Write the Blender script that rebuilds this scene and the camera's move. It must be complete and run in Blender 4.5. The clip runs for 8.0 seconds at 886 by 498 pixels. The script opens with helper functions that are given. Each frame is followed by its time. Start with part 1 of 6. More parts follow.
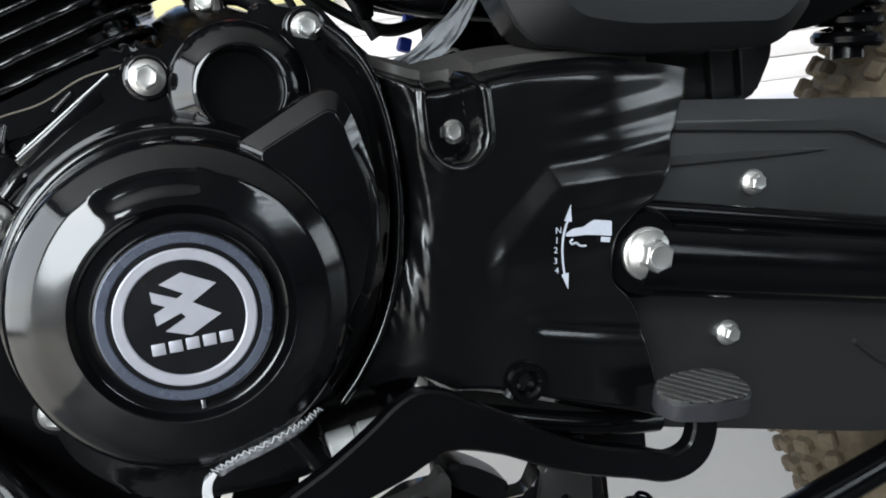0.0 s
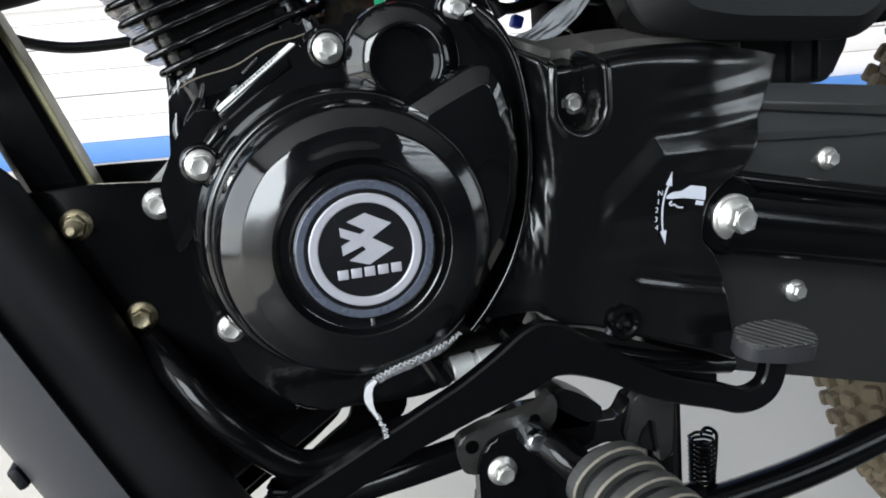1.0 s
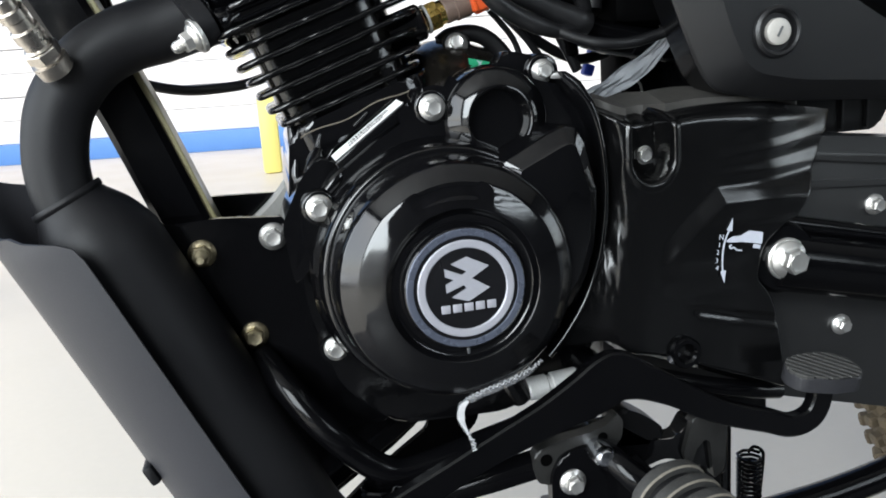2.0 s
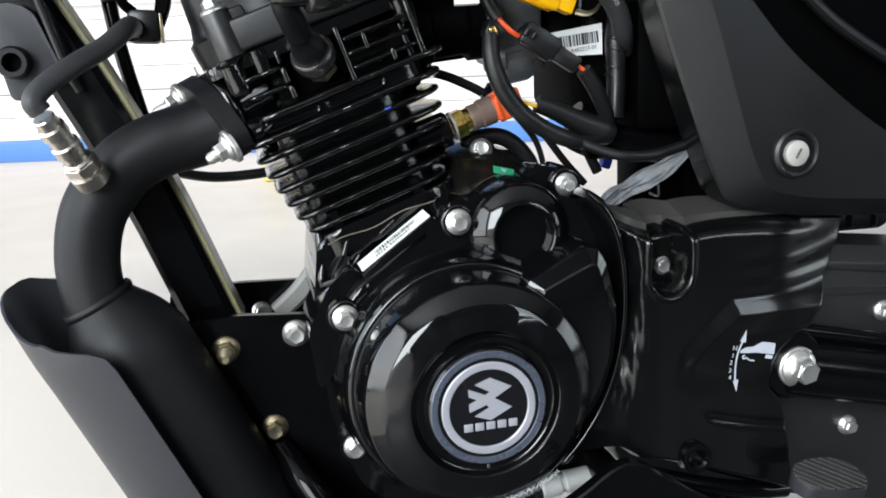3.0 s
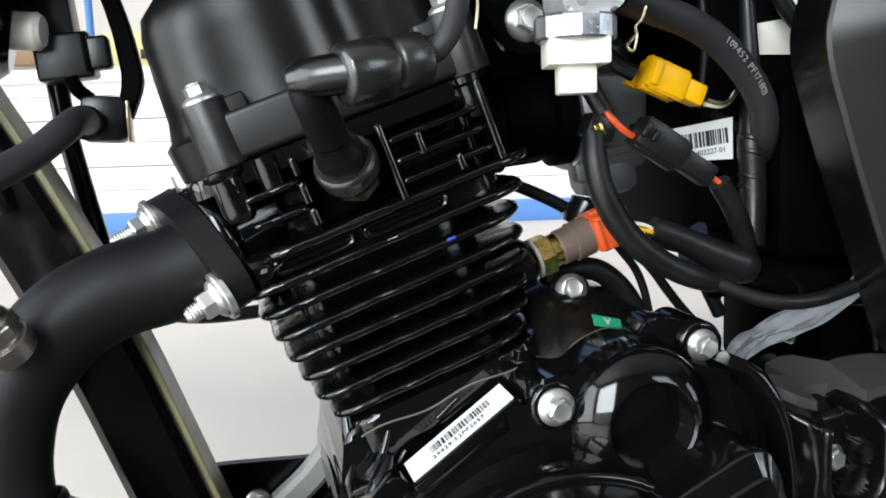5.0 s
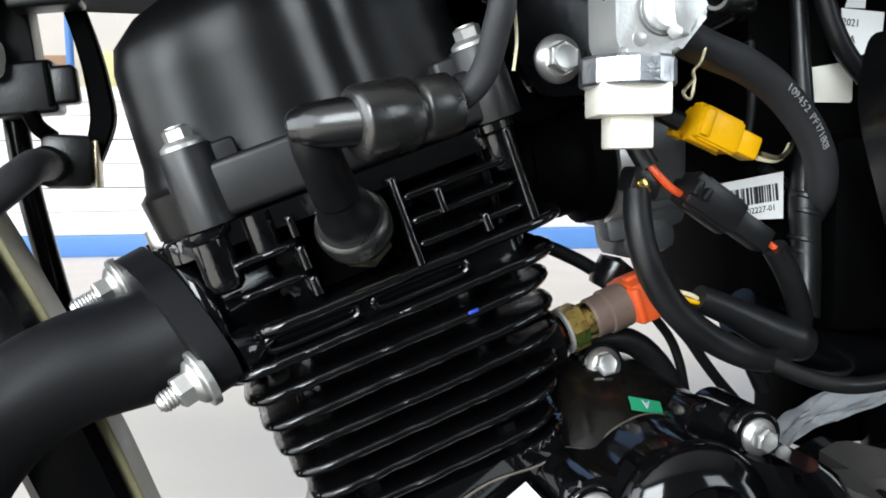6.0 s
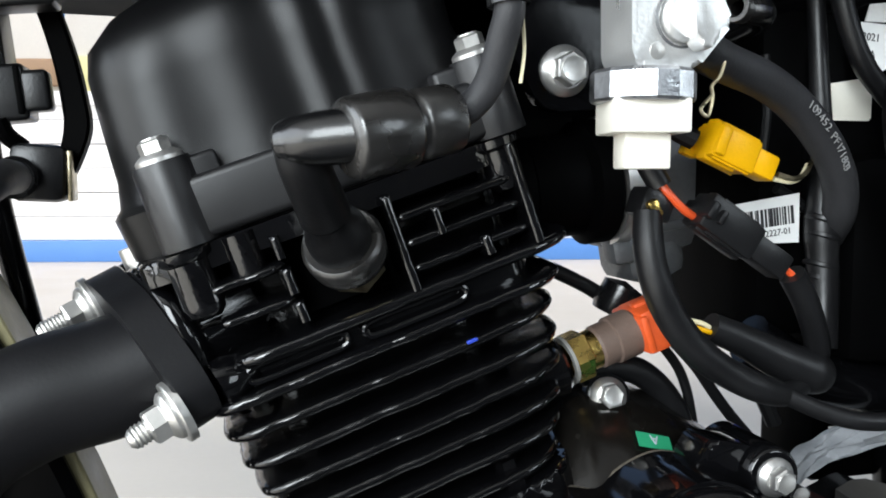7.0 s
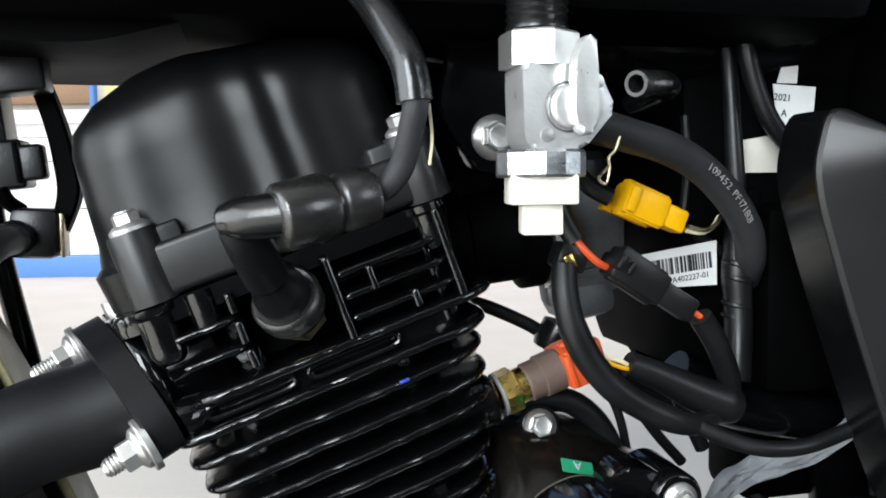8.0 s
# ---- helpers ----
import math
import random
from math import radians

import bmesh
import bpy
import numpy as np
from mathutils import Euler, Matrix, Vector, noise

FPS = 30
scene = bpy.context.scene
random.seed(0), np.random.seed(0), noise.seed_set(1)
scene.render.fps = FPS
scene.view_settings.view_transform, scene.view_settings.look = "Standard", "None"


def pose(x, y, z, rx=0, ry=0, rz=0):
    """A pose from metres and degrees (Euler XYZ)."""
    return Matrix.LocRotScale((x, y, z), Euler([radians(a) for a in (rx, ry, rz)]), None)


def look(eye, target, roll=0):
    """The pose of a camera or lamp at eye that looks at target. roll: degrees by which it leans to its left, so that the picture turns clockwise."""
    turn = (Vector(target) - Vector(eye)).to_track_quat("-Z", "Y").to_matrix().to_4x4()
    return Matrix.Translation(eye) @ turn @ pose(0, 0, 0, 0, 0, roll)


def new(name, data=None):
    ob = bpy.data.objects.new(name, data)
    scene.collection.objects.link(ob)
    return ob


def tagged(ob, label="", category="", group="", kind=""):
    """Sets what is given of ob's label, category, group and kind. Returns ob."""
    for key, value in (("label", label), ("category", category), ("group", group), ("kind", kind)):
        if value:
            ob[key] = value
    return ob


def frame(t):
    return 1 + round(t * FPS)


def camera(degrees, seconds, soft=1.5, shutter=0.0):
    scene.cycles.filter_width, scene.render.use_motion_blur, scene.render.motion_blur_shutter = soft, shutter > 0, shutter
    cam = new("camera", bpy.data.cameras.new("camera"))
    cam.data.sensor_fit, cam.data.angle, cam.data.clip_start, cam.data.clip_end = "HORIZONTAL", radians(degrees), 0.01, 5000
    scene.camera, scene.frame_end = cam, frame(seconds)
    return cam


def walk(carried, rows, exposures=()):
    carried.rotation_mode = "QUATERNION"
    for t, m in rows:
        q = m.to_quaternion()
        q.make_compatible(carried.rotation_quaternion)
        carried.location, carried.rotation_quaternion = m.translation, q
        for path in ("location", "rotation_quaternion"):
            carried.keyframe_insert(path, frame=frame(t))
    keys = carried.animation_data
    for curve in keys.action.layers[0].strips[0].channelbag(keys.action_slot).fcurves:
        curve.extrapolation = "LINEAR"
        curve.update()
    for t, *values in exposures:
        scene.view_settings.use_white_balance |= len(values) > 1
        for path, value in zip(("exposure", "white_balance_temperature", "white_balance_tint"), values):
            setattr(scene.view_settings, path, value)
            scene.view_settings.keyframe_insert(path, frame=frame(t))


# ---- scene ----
cam = camera(55.1, 8.0, soft=1.8)
PATH = [
    (0, (0.0101, -0.4385, 0.4321), (0.1434, 0.0360, 0.3478), -7.25),
    (0.5, (-0.0209, -0.4631, 0.4379), (0.1016, 0.0116, 0.3396), -6.02),
    (1, (-0.0516, -0.4867, 0.4435), (0.0635, -0.0116, 0.3386), -5.04),
    (1.5, (-0.0805, -0.5131, 0.4643), (0.0234, -0.0370, 0.3523), -4.71),
    (1.7, (-0.0851, -0.5237, 0.4680), (0.0152, -0.0457, 0.3612), -4.66),
    (2.8, (-0.1009, -0.5280, 0.5255), (-0.0009, -0.0495, 0.4207), -2.46),
    (3, (-0.1024, -0.5213, 0.5382), (-0.0007, -0.0432, 0.4332), -2.34),
    (3.5, (-0.1055, -0.5081, 0.5628), (-0.0039, -0.0284, 0.4650), -1.64),
    (4, (-0.1069, -0.4834, 0.5749), (-0.0049, -0.0020, 0.4858), -0.93),
    (4.2, (-0.1076, -0.4626, 0.5760), (-0.0058, 0.0190, 0.4879), -0.83),
    (5.3, (-0.1056, -0.3420, 0.5481), (0.0108, 0.1409, 0.4918), -2.12),
    (5.5, (-0.1073, -0.3333, 0.5526), (0.0127, 0.1489, 0.4968), -1.77),
    (6, (-0.1084, -0.3163, 0.5633), (0.0169, 0.1654, 0.5160), -0.80),
    (6.5, (-0.1119, -0.2992, 0.5622), (0.0163, 0.1820, 0.5178), -0.56),
    (7, (-0.1052, -0.2968, 0.5661), (0.0252, 0.1841, 0.5239), -0.02),
    (7.5, (-0.0881, -0.3205, 0.5770), (0.0435, 0.1607, 0.5425), -0.31),
    (8, (-0.0837, -0.3393, 0.5833), (0.0310, 0.1460, 0.5470), -0.66),
]
walk(cam, [(t, look(eye, target, roll)) for t, eye, target, roll in PATH])

# ---- daylight ----
SUN_UP, SUN_TURN = radians(42), radians(215)
world = bpy.data.worlds.new("sky")
scene.world = world
world.use_nodes = True
_n = world.node_tree.nodes
_sky = _n.new("ShaderNodeTexSky")
_sky.sky_type = "NISHITA"
_sky.sun_disc = False
_sky.sun_elevation, _sky.sun_rotation = SUN_UP, SUN_TURN
_sky.air_density, _sky.dust_density = 1.0, 2.0
world.node_tree.links.new(_sky.outputs[0], _n["Background"].inputs[0])
_n["Background"].inputs[1].default_value = 0.15
sun_data = bpy.data.lights.new("sun", "SUN")
sun_data.energy, sun_data.angle, sun_data.color = 2.0, radians(12), (1.0, 0.97, 0.93)
sun = new("sun", sun_data)
sun.matrix_world = look((-5.0, 3.0, 6.0), (0.0, 5.0, 0.4))
scene.view_settings.exposure = 0.52


def fill_light(name, at, target, wide, high, watts, color=(0.86, 0.95, 1.0)):
    """An added area lamp out of view, for fill light and reflections."""
    d = bpy.data.lights.new(name, "AREA")
    d.shape, d.size, d.size_y, d.energy, d.color = "RECTANGLE", wide, high, watts, color
    ob = new(name, d)
    ob.matrix_world = look(at, target)
    return ob


# No window is seen: these lamps brighten the machine and its reflections.
fill_light("fill_light_south", (-1.62, -2.38, 1.55), (-1.62, 0.0, 1.55), 1.46, 1.80, 100)
fill_light("fill_light_south", (2.1, -2.56, 1.70), (2.1, 0.0, 1.70), 1.5, 1.3, 42)
fill_light("fill_light_west", (-2.58, -0.62, 1.32), (0.0, -0.62, 1.32), 3.2, 2.5, 92, (0.90, 0.96, 1.0))
fill_light("fill_light_east", (5.42, -1.0, 1.0), (0.0, -1.0, 1.0), 2.4, 1.5, 55)


# ---- materials ----
def mat(name, color, rough=0.5, metal=0.0, spot=0.25, scale=30.0, fine=600.0, bump=0.1, rvar=0.1, coat=0.0, spec=0.5, wave=0.0):
    """A surface with stains and grain at two scales in colour, roughness and relief."""
    m = bpy.data.materials.new(name)
    m.use_nodes = True
    n, l = m.node_tree.nodes, m.node_tree.links
    b = n["Principled BSDF"]
    tc = n.new("ShaderNodeTexCoord")
    big = n.new("ShaderNodeTexNoise")
    big.inputs["Scale"].default_value, big.inputs["Detail"].default_value = scale, 4.0
    small = n.new("ShaderNodeTexNoise")
    small.inputs["Scale"].default_value, small.inputs["Detail"].default_value = fine, 2.0
    l.new(tc.outputs["Object"], big.inputs["Vector"])
    l.new(tc.outputs["Object"], small.inputs["Vector"])
    mix = n.new("ShaderNodeMix")
    mix.data_type = "RGBA"
    lo = tuple(max(0.0, c * (1 - spot)) for c in color) + (1.0,)
    hi = tuple(min(1.0, c * (1 + spot)) for c in color) + (1.0,)
    mix.inputs[6].default_value, mix.inputs[7].default_value = lo, hi
    add = n.new("ShaderNodeMath")
    add.operation = "ADD"
    half = n.new("ShaderNodeMath")
    half.operation = "MULTIPLY"
    half.inputs[1].default_value = 0.5
    l.new(big.outputs[0], add.inputs[0])
    l.new(small.outputs[0], add.inputs[1])
    l.new(add.outputs[0], half.inputs[0])
    l.new(half.outputs[0], mix.inputs[0])
    l.new(mix.outputs[2], b.inputs["Base Color"])
    rr = n.new("ShaderNodeMapRange")
    rr.inputs["From Min"].default_value, rr.inputs["From Max"].default_value = 0.3, 0.7
    rr.inputs["To Min"].default_value, rr.inputs["To Max"].default_value = max(0.02, rough - rvar), min(1.0, rough + rvar)
    l.new(big.outputs[0], rr.inputs["Value"])
    l.new(rr.outputs[0], b.inputs["Roughness"])
    b.inputs["Metallic"].default_value = metal
    b.inputs["Coat Weight"].default_value = coat
    b.inputs["Coat Roughness"].default_value = 0.06
    b.inputs["Specular IOR Level"].default_value = spec
    if bump:
        bp = n.new("ShaderNodeBump")
        bp.inputs["Strength"].default_value, bp.inputs["Distance"].default_value = bump, 0.0006
        l.new(small.outputs[0], bp.inputs["Height"])
        l.new(bp.outputs[0], b.inputs["Normal"])
        if wave:
            soft = n.new("ShaderNodeBump")
            soft.inputs["Strength"].default_value, soft.inputs["Distance"].default_value = wave, 0.002
            l.new(big.outputs[0], soft.inputs["Height"])
            l.new(soft.outputs[0], bp.inputs["Normal"])
    return m


GLOSS = mat("black_engine_enamel", (0.0022, 0.0022, 0.0026), 0.085, spot=0.4, scale=18, fine=220, bump=0.02, rvar=0.035, coat=0.0, spec=0.5)
CAST = mat("black_painted_casting", (0.0020, 0.0020, 0.0023), 0.15, spot=0.4, scale=60, fine=380, bump=0.05, rvar=0.05, spec=0.5, wave=0.22)
HEADGLOSS = mat("glossy_head_enamel", (0.0022, 0.0022, 0.0026), 0.09, spot=0.4, scale=60, fine=380, bump=0.05, rvar=0.04, spec=0.7, wave=0.40)
SATIN = mat("satin_black_cover", (0.0026, 0.0026, 0.0029), 0.36, spot=0.25, scale=25, fine=2600, bump=0.07, rvar=0.04, spec=0.27)
CASE = mat("satin_chain_case_paint", (0.006, 0.006, 0.0062), 0.40, spot=0.2, scale=14, fine=900, bump=0.1, rvar=0.05, spec=0.9)
MOULD = mat("glossy_moulded_plastic", (0.0026, 0.0026, 0.0028), 0.20, spot=0.3, scale=22, fine=700, bump=0.04, rvar=0.04, spec=0.46)
MATTE = mat("heatproof_matte_black", (0.0055, 0.0055, 0.0064), 0.5, spot=0.35, scale=14, fine=800, bump=0.1, rvar=0.08, spec=0.22)
SANDCAST = mat("satin_black_sand_casting", (0.0065, 0.0065, 0.0073), 0.42, spot=0.3, scale=30, fine=2600, bump=0.07, rvar=0.06, spec=0.5)
DOME = mat("dusty_black_enamel", (0.0024, 0.0024, 0.0029), 0.115, spot=0.6, scale=26, fine=160, bump=0.03, rvar=0.10, spec=0.5, wave=0.10)
SHIELD = mat("grey_black_shield", (0.030, 0.030, 0.034), 0.48, spot=0.2, scale=10, fine=900, bump=0.15, rvar=0.06, spec=0.3)
PLASTIC = mat("grained_black_plastic", (0.006, 0.006, 0.0066), 0.36, spot=0.2, scale=20, fine=1400, bump=0.12, rvar=0.05, spec=0.45)
# Near-black: the shade inside holes and recesses is put into this colour.
VOID = mat("dull_black_with_shade", (0.0007, 0.0007, 0.0008), 0.6, spot=0.3, scale=20, fine=900, bump=0.1, rvar=0.05, spec=0.03)
FRAME = mat("frame_black_paint", (0.002, 0.002, 0.0024), 0.16, spot=0.4, scale=22, fine=300, bump=0.05, rvar=0.08, spec=0.18)
RUBBER = mat("black_rubber", (0.0045, 0.0045, 0.0048), 0.25, spot=0.35, scale=50, fine=700, bump=0.10, rvar=0.08, spec=0.6)
PANEL = mat("grained_side_panel_plastic", (0.0058, 0.0058, 0.0063), 0.36, spot=0.2, scale=12, fine=2200, bump=0.06, rvar=0.05, spec=0.45)
BOOT = mat("matte_boot_rubber", (0.0030, 0.0030, 0.0034), 0.42, spot=0.3, scale=60, fine=700, bump=0.15, rvar=0.08, spec=0.22)
GRIMY = mat("grimy_brown_black_rubber", (0.0105, 0.0098, 0.0092), 0.27, spot=0.5, scale=70, fine=600, bump=0.12, rvar=0.08, spec=0.85)
HANGER = mat("dull_grey_black_steel", (0.0125, 0.0122, 0.0115), 0.42, spot=0.5, scale=40, fine=500, bump=0.2, rvar=0.1, spec=0.6)
DUSTCAST = mat("dusty_black_casting", (0.0048, 0.0041, 0.0034), 0.20, spot=1.0, scale=45, fine=320, bump=0.06, rvar=0.09, spec=0.5, wave=0.25)
# Darker than the ribs: the grooves' shade is in the colour.
GROOVE = mat("groove_shade_rubber", (0.006, 0.006, 0.0065), 0.6, spot=0.3, scale=60, fine=500, bump=0.2, spec=0.2)
TANRUB = mat("scuffed_tan_rubber", (0.16, 0.145, 0.12), 0.7, spot=0.7, scale=110, fine=600, bump=0.5, spec=0.2)
DUSTY = mat("worn_dusty_rubber", (0.036, 0.0355, 0.034), 0.55, spot=0.6, scale=60, fine=500, bump=0.5, rvar=0.1, spec=0.3)
CABLE = mat("soft_cable_sheath", (0.006, 0.006, 0.0066), 0.40, spot=0.3, scale=40, fine=500, bump=0.1, rvar=0.1, spec=0.35)
HOSE = mat("dark_grey_fuel_hose", (0.024, 0.024, 0.026), 0.55, spot=0.2, scale=60, fine=900, bump=0.2, rvar=0.08, spec=0.35)
LOCK = mat("pale_lock_metal", (0.42, 0.40, 0.37), 0.5, metal=0.25, spot=0.15, scale=200, fine=900, bump=0.15)
DIECAST = mat("bright_zinc_die_casting", (0.74, 0.74, 0.73), 0.33, metal=0.75, spot=0.06, scale=150, fine=900, bump=0.12, rvar=0.06)
ZINC = mat("zinc_plated_steel", (0.62, 0.61, 0.59), 0.36, metal=0.9, spot=0.08, scale=220, fine=900, bump=0.07, rvar=0.03)
YZINC = mat("tarnished_yellow_zinc", (0.46, 0.40, 0.27), 0.38, metal=1.0, spot=0.4, scale=200, fine=900, bump=0.2, rvar=0.12)
ALU = mat("bare_cast_aluminium", (0.47, 0.48, 0.50), 0.38, metal=1.0, spot=0.2, scale=120, fine=700, bump=0.3, rvar=0.12)
DARKALU = mat("dull_grey_casting", (0.13, 0.135, 0.14), 0.45, metal=0.5, spot=0.3, scale=80, fine=500, bump=0.3, rvar=0.1)
BRASS = mat("brass", (0.62, 0.43, 0.13), 0.28, metal=1.0, spot=0.2, scale=150, fine=700, bump=0.1, rvar=0.1)
BROWN = mat("brown_moulded_plastic", (0.115, 0.078, 0.062), 0.55, spot=0.2, scale=80, fine=900, bump=0.2)
ORANGE = mat("orange_connector_plastic", (0.62, 0.085, 0.018), 0.45, spot=0.15, scale=90, fine=900, bump=0.15)
YELLOW = mat("yellow_connector_plastic", (0.82, 0.42, 0.002), 0.40, spot=0.12, scale=90, fine=900, bump=0.15, spec=0.3)
WHITEP = mat("cream_white_plastic", (0.72, 0.69, 0.61), 0.45, spot=0.06, scale=60, fine=700, bump=0.1)
PAPER = mat("white_label_paper", (0.78, 0.78, 0.77), 0.6, spot=0.06, scale=120, fine=900, bump=0.1)
INK = mat("black_print", (0.02, 0.02, 0.022), 0.6, spot=0.1, bump=0)
WHITEINK = mat("white_print", (0.42, 0.44, 0.50), 0.55, spot=0.1, scale=200, bump=0)
GREYINK = mat("grey_hose_print", (0.22, 0.22, 0.22), 0.6, spot=0.5, scale=400, bump=0)
SILVER = mat("brushed_silver_badge", (0.36, 0.36, 0.40), 0.36, metal=0.3, spot=0.1, scale=200, fine=1200, bump=0.1, rvar=0.06)
SLATE = mat("blue_grey_badge_ring", (0.075, 0.085, 0.115), 0.28, metal=0.3, spot=0.12, scale=120, fine=900, bump=0.05)
BADGE = mat("black_badge_face", (0.006, 0.006, 0.007), 0.20, spot=0.3, bump=0.02)
GREEN = mat("green_sticker", (0.02, 0.27, 0.13), 0.45, spot=0.1, bump=0.05)
REDW = mat("orange_red_wire", (0.75, 0.09, 0.02), 0.4, spot=0.1, bump=0)
CREAMW = mat("cream_wire", (0.75, 0.68, 0.45), 0.4, spot=0.1, bump=0)
BLUEP = mat("blue_plastic_cap", (0.02, 0.05, 0.40), 0.4, spot=0.15, bump=0.05)
BLUEPAINT = mat("blue_tank_paint", (0.01, 0.03, 0.42), 0.15, spot=0.15, scale=10, bump=0.0, coat=0.6)
SLEEVE = mat("grey_braided_sleeve", (0.24, 0.25, 0.265), 0.6, spot=0.25, scale=60, fine=500, bump=0.5)
TYRE = mat("muddy_brown_tyre", (0.105, 0.080, 0.050), 0.85, spot=0.7, scale=26, fine=200, bump=0.7, rvar=0.08)
STEEL = mat("heated_sensor_steel", (0.52, 0.48, 0.43), 0.32, metal=1.0, spot=0.3, scale=140, fine=700, bump=0.15, rvar=0.1)
LUG = mat("unpainted_alloy_lug", (0.26, 0.255, 0.24), 0.5, metal=0.15, spot=0.25, scale=60, fine=500, bump=0.2)
GASKET = mat("pale_gasket_edge", (0.10, 0.085, 0.066), 0.7, spot=0.6, scale=200, bump=0.1)
FLOORM = mat("pale_polished_floor", (0.58, 0.53, 0.455), 0.46, spot=0.05, scale=3, fine=60, bump=0.02, rvar=0.1)
WALLW = mat("white_painted_slat", (0.80, 0.80, 0.80), 0.45, spot=0.05, scale=4, fine=60, bump=0.05)
STRIPE = mat("blue_painted_band", (0.09, 0.24, 0.58), 0.4, spot=0.1, scale=4, fine=60, bump=0.05)
WALLC = mat("cream_plaster", (0.62, 0.60, 0.55), 0.8, spot=0.1, scale=3, fine=60, bump=0.2)
BOARD = mat("brown_fascia_board", (0.34, 0.22, 0.13), 0.6, spot=0.3, scale=2, fine=30, bump=0.05)
SIGNP = mat("pale_yellow_sign", (0.66, 0.62, 0.30), 0.5, spot=0.15, scale=3, fine=40, bump=0.02)
SIGNY = mat("yellow_post_paint", (0.76, 0.67, 0.20), 0.45, spot=0.15, scale=8, bump=0)
# Reflection along the down tube's edge, put into a flat colour.
EDGELIT = mat("painted_edge_reflection", (0.20, 0.18, 0.095), 0.4, spot=0.4, scale=40, fine=400, bump=0.1, spec=0.4)
PADRUB = mat("grey_black_pedal_rubber", (0.022, 0.022, 0.025), 0.55, spot=0.3, scale=60, fine=700, bump=0.2, spec=0.3)
# Shade of the near floor, put into a dark colour.
MATF = mat("unseen_floor_shade", (0.042, 0.042, 0.044), 0.45, spot=0.5, scale=5, fine=80, bump=0.05)
SHUT = mat("grey_shutter_paint", (0.36, 0.35, 0.33), 0.5, spot=0.15, scale=3, fine=60, bump=0.05)
# Kept dark so that gloss facing the added walls reflects black.
WALLD = mat("unseen_wall_dark", (0.05, 0.05, 0.052), 0.8, spot=0.1, scale=3, fine=60, bump=0.2)
# Grey chosen for what upward faces reflect from the added soffit.
CEIL = mat("unseen_soffit_grey", (0.38, 0.37, 0.36), 0.8, spot=0.06, scale=3, fine=60, bump=0.1)
BLUED = mat("polished_steel_pin", (0.55, 0.57, 0.60), 0.22, metal=1.0, spot=0.3, scale=120, fine=700, bump=0.1)
PALEALU = mat("bare_sand_cast_alloy", (0.62, 0.62, 0.61), 0.55, metal=0.3, spot=0.2, scale=120, fine=700, bump=0.2)
LEDGE = mat("dusty_dull_plastic", (0.036, 0.034, 0.031), 0.55, spot=0.3, scale=40, fine=500, bump=0.1, spec=0.4)
FILMEDGE = mat("whitened_film_edge", (0.50, 0.50, 0.51), 0.5, spot=0.3, scale=300, fine=900, bump=0.1)
FILM = bpy.data.materials.new("clear_plastic_film")
FILM.use_nodes = True
_b = FILM.node_tree.nodes["Principled BSDF"]
_b.inputs["Base Color"].default_value = (0.62, 0.63, 0.66, 1)
_b.inputs["Roughness"].default_value = 0.22
_b.inputs["Alpha"].default_value = 0.14


# ---- shaping tools ----
def link(name, bm, material, parent=None, label="", sharp=35):
    """Links a bmesh as one mesh object under a thing or a part."""
    bmesh.ops.recalc_face_normals(bm, faces=bm.faces)
    limit = radians(sharp)
    for f in bm.faces:
        f.smooth = True
    for e in bm.edges:
        e.smooth = len(e.link_faces) == 2 and e.calc_face_angle(0.0) < limit
    me = bpy.data.meshes.new(name)
    bm.to_mesh(me)
    bm.free()
    me.materials.append(material)
    ob = new(name, me)
    if parent:
        ob.parent = parent
    if label:
        ob["label"] = label
    return ob


def part(name, bm, material, parent, label="", sharp=35):
    return link(name, bm, material, parent, label, sharp)


def smooth_path(pts, n=8):
    """A smooth line through the points (Catmull-Rom)."""
    p = [Vector(q) for q in pts]
    if len(p) < 3:
        return p
    p = [2 * p[0] - p[1]] + p + [2 * p[-1] - p[-2]]
    out = []
    for i in range(1, len(p) - 2):
        a, b, c, d = p[i - 1 : i + 3]
        for k in range(n):
            t = k / n
            out.append(0.5 * (2 * b + (c - a) * t + (2 * a - 5 * b + 4 * c - d) * t * t + (3 * b - a - 3 * c + d) * t ** 3))
    out.append(p[-2])
    return out


def rings(bm, loops, closed=True, cap=True):
    """Skins a row of equal loops of points."""
    vs = [[bm.verts.new(q) for q in lp] for lp in loops]
    m = len(vs[0])
    for a, b in zip(vs, vs[1:]):
        for i in range(m if closed else m - 1):
            j = (i + 1) % m
            bm.faces.new((a[i], a[j], b[j], b[i]))
    if cap:
        bm.faces.new(vs[0][::-1])
        bm.faces.new(vs[-1])
    return vs


def tube(pts, r, seg=14, n=8, bm=None, wob=0.0):
    """A round tube along a smooth line; r is one radius, or one for each point."""
    bm = bm or bmesh.new()
    line = smooth_path(pts, n)
    k = len(line)
    if isinstance(r, (int, float)):
        rad = [r] * k
    else:
        rad = [float(np.interp(i / (k - 1) * (len(r) - 1), range(len(r)), r)) for i in range(k)]
    up, loops = None, []
    for i, q in enumerate(line):
        t = (line[min(i + 1, k - 1)] - line[max(i - 1, 0)]).normalized()
        if up is None:
            up = t.orthogonal().normalized()
        up = (up - t * up.dot(t)).normalized()
        side = t.cross(up)
        rr = rad[i] * (1 + wob * noise.noise(q * 90))
        loops.append([q + rr * (up * math.cos(a) + side * math.sin(a)) for a in (2 * math.pi * j / seg for j in range(seg))])
    rings(bm, loops)
    return bm


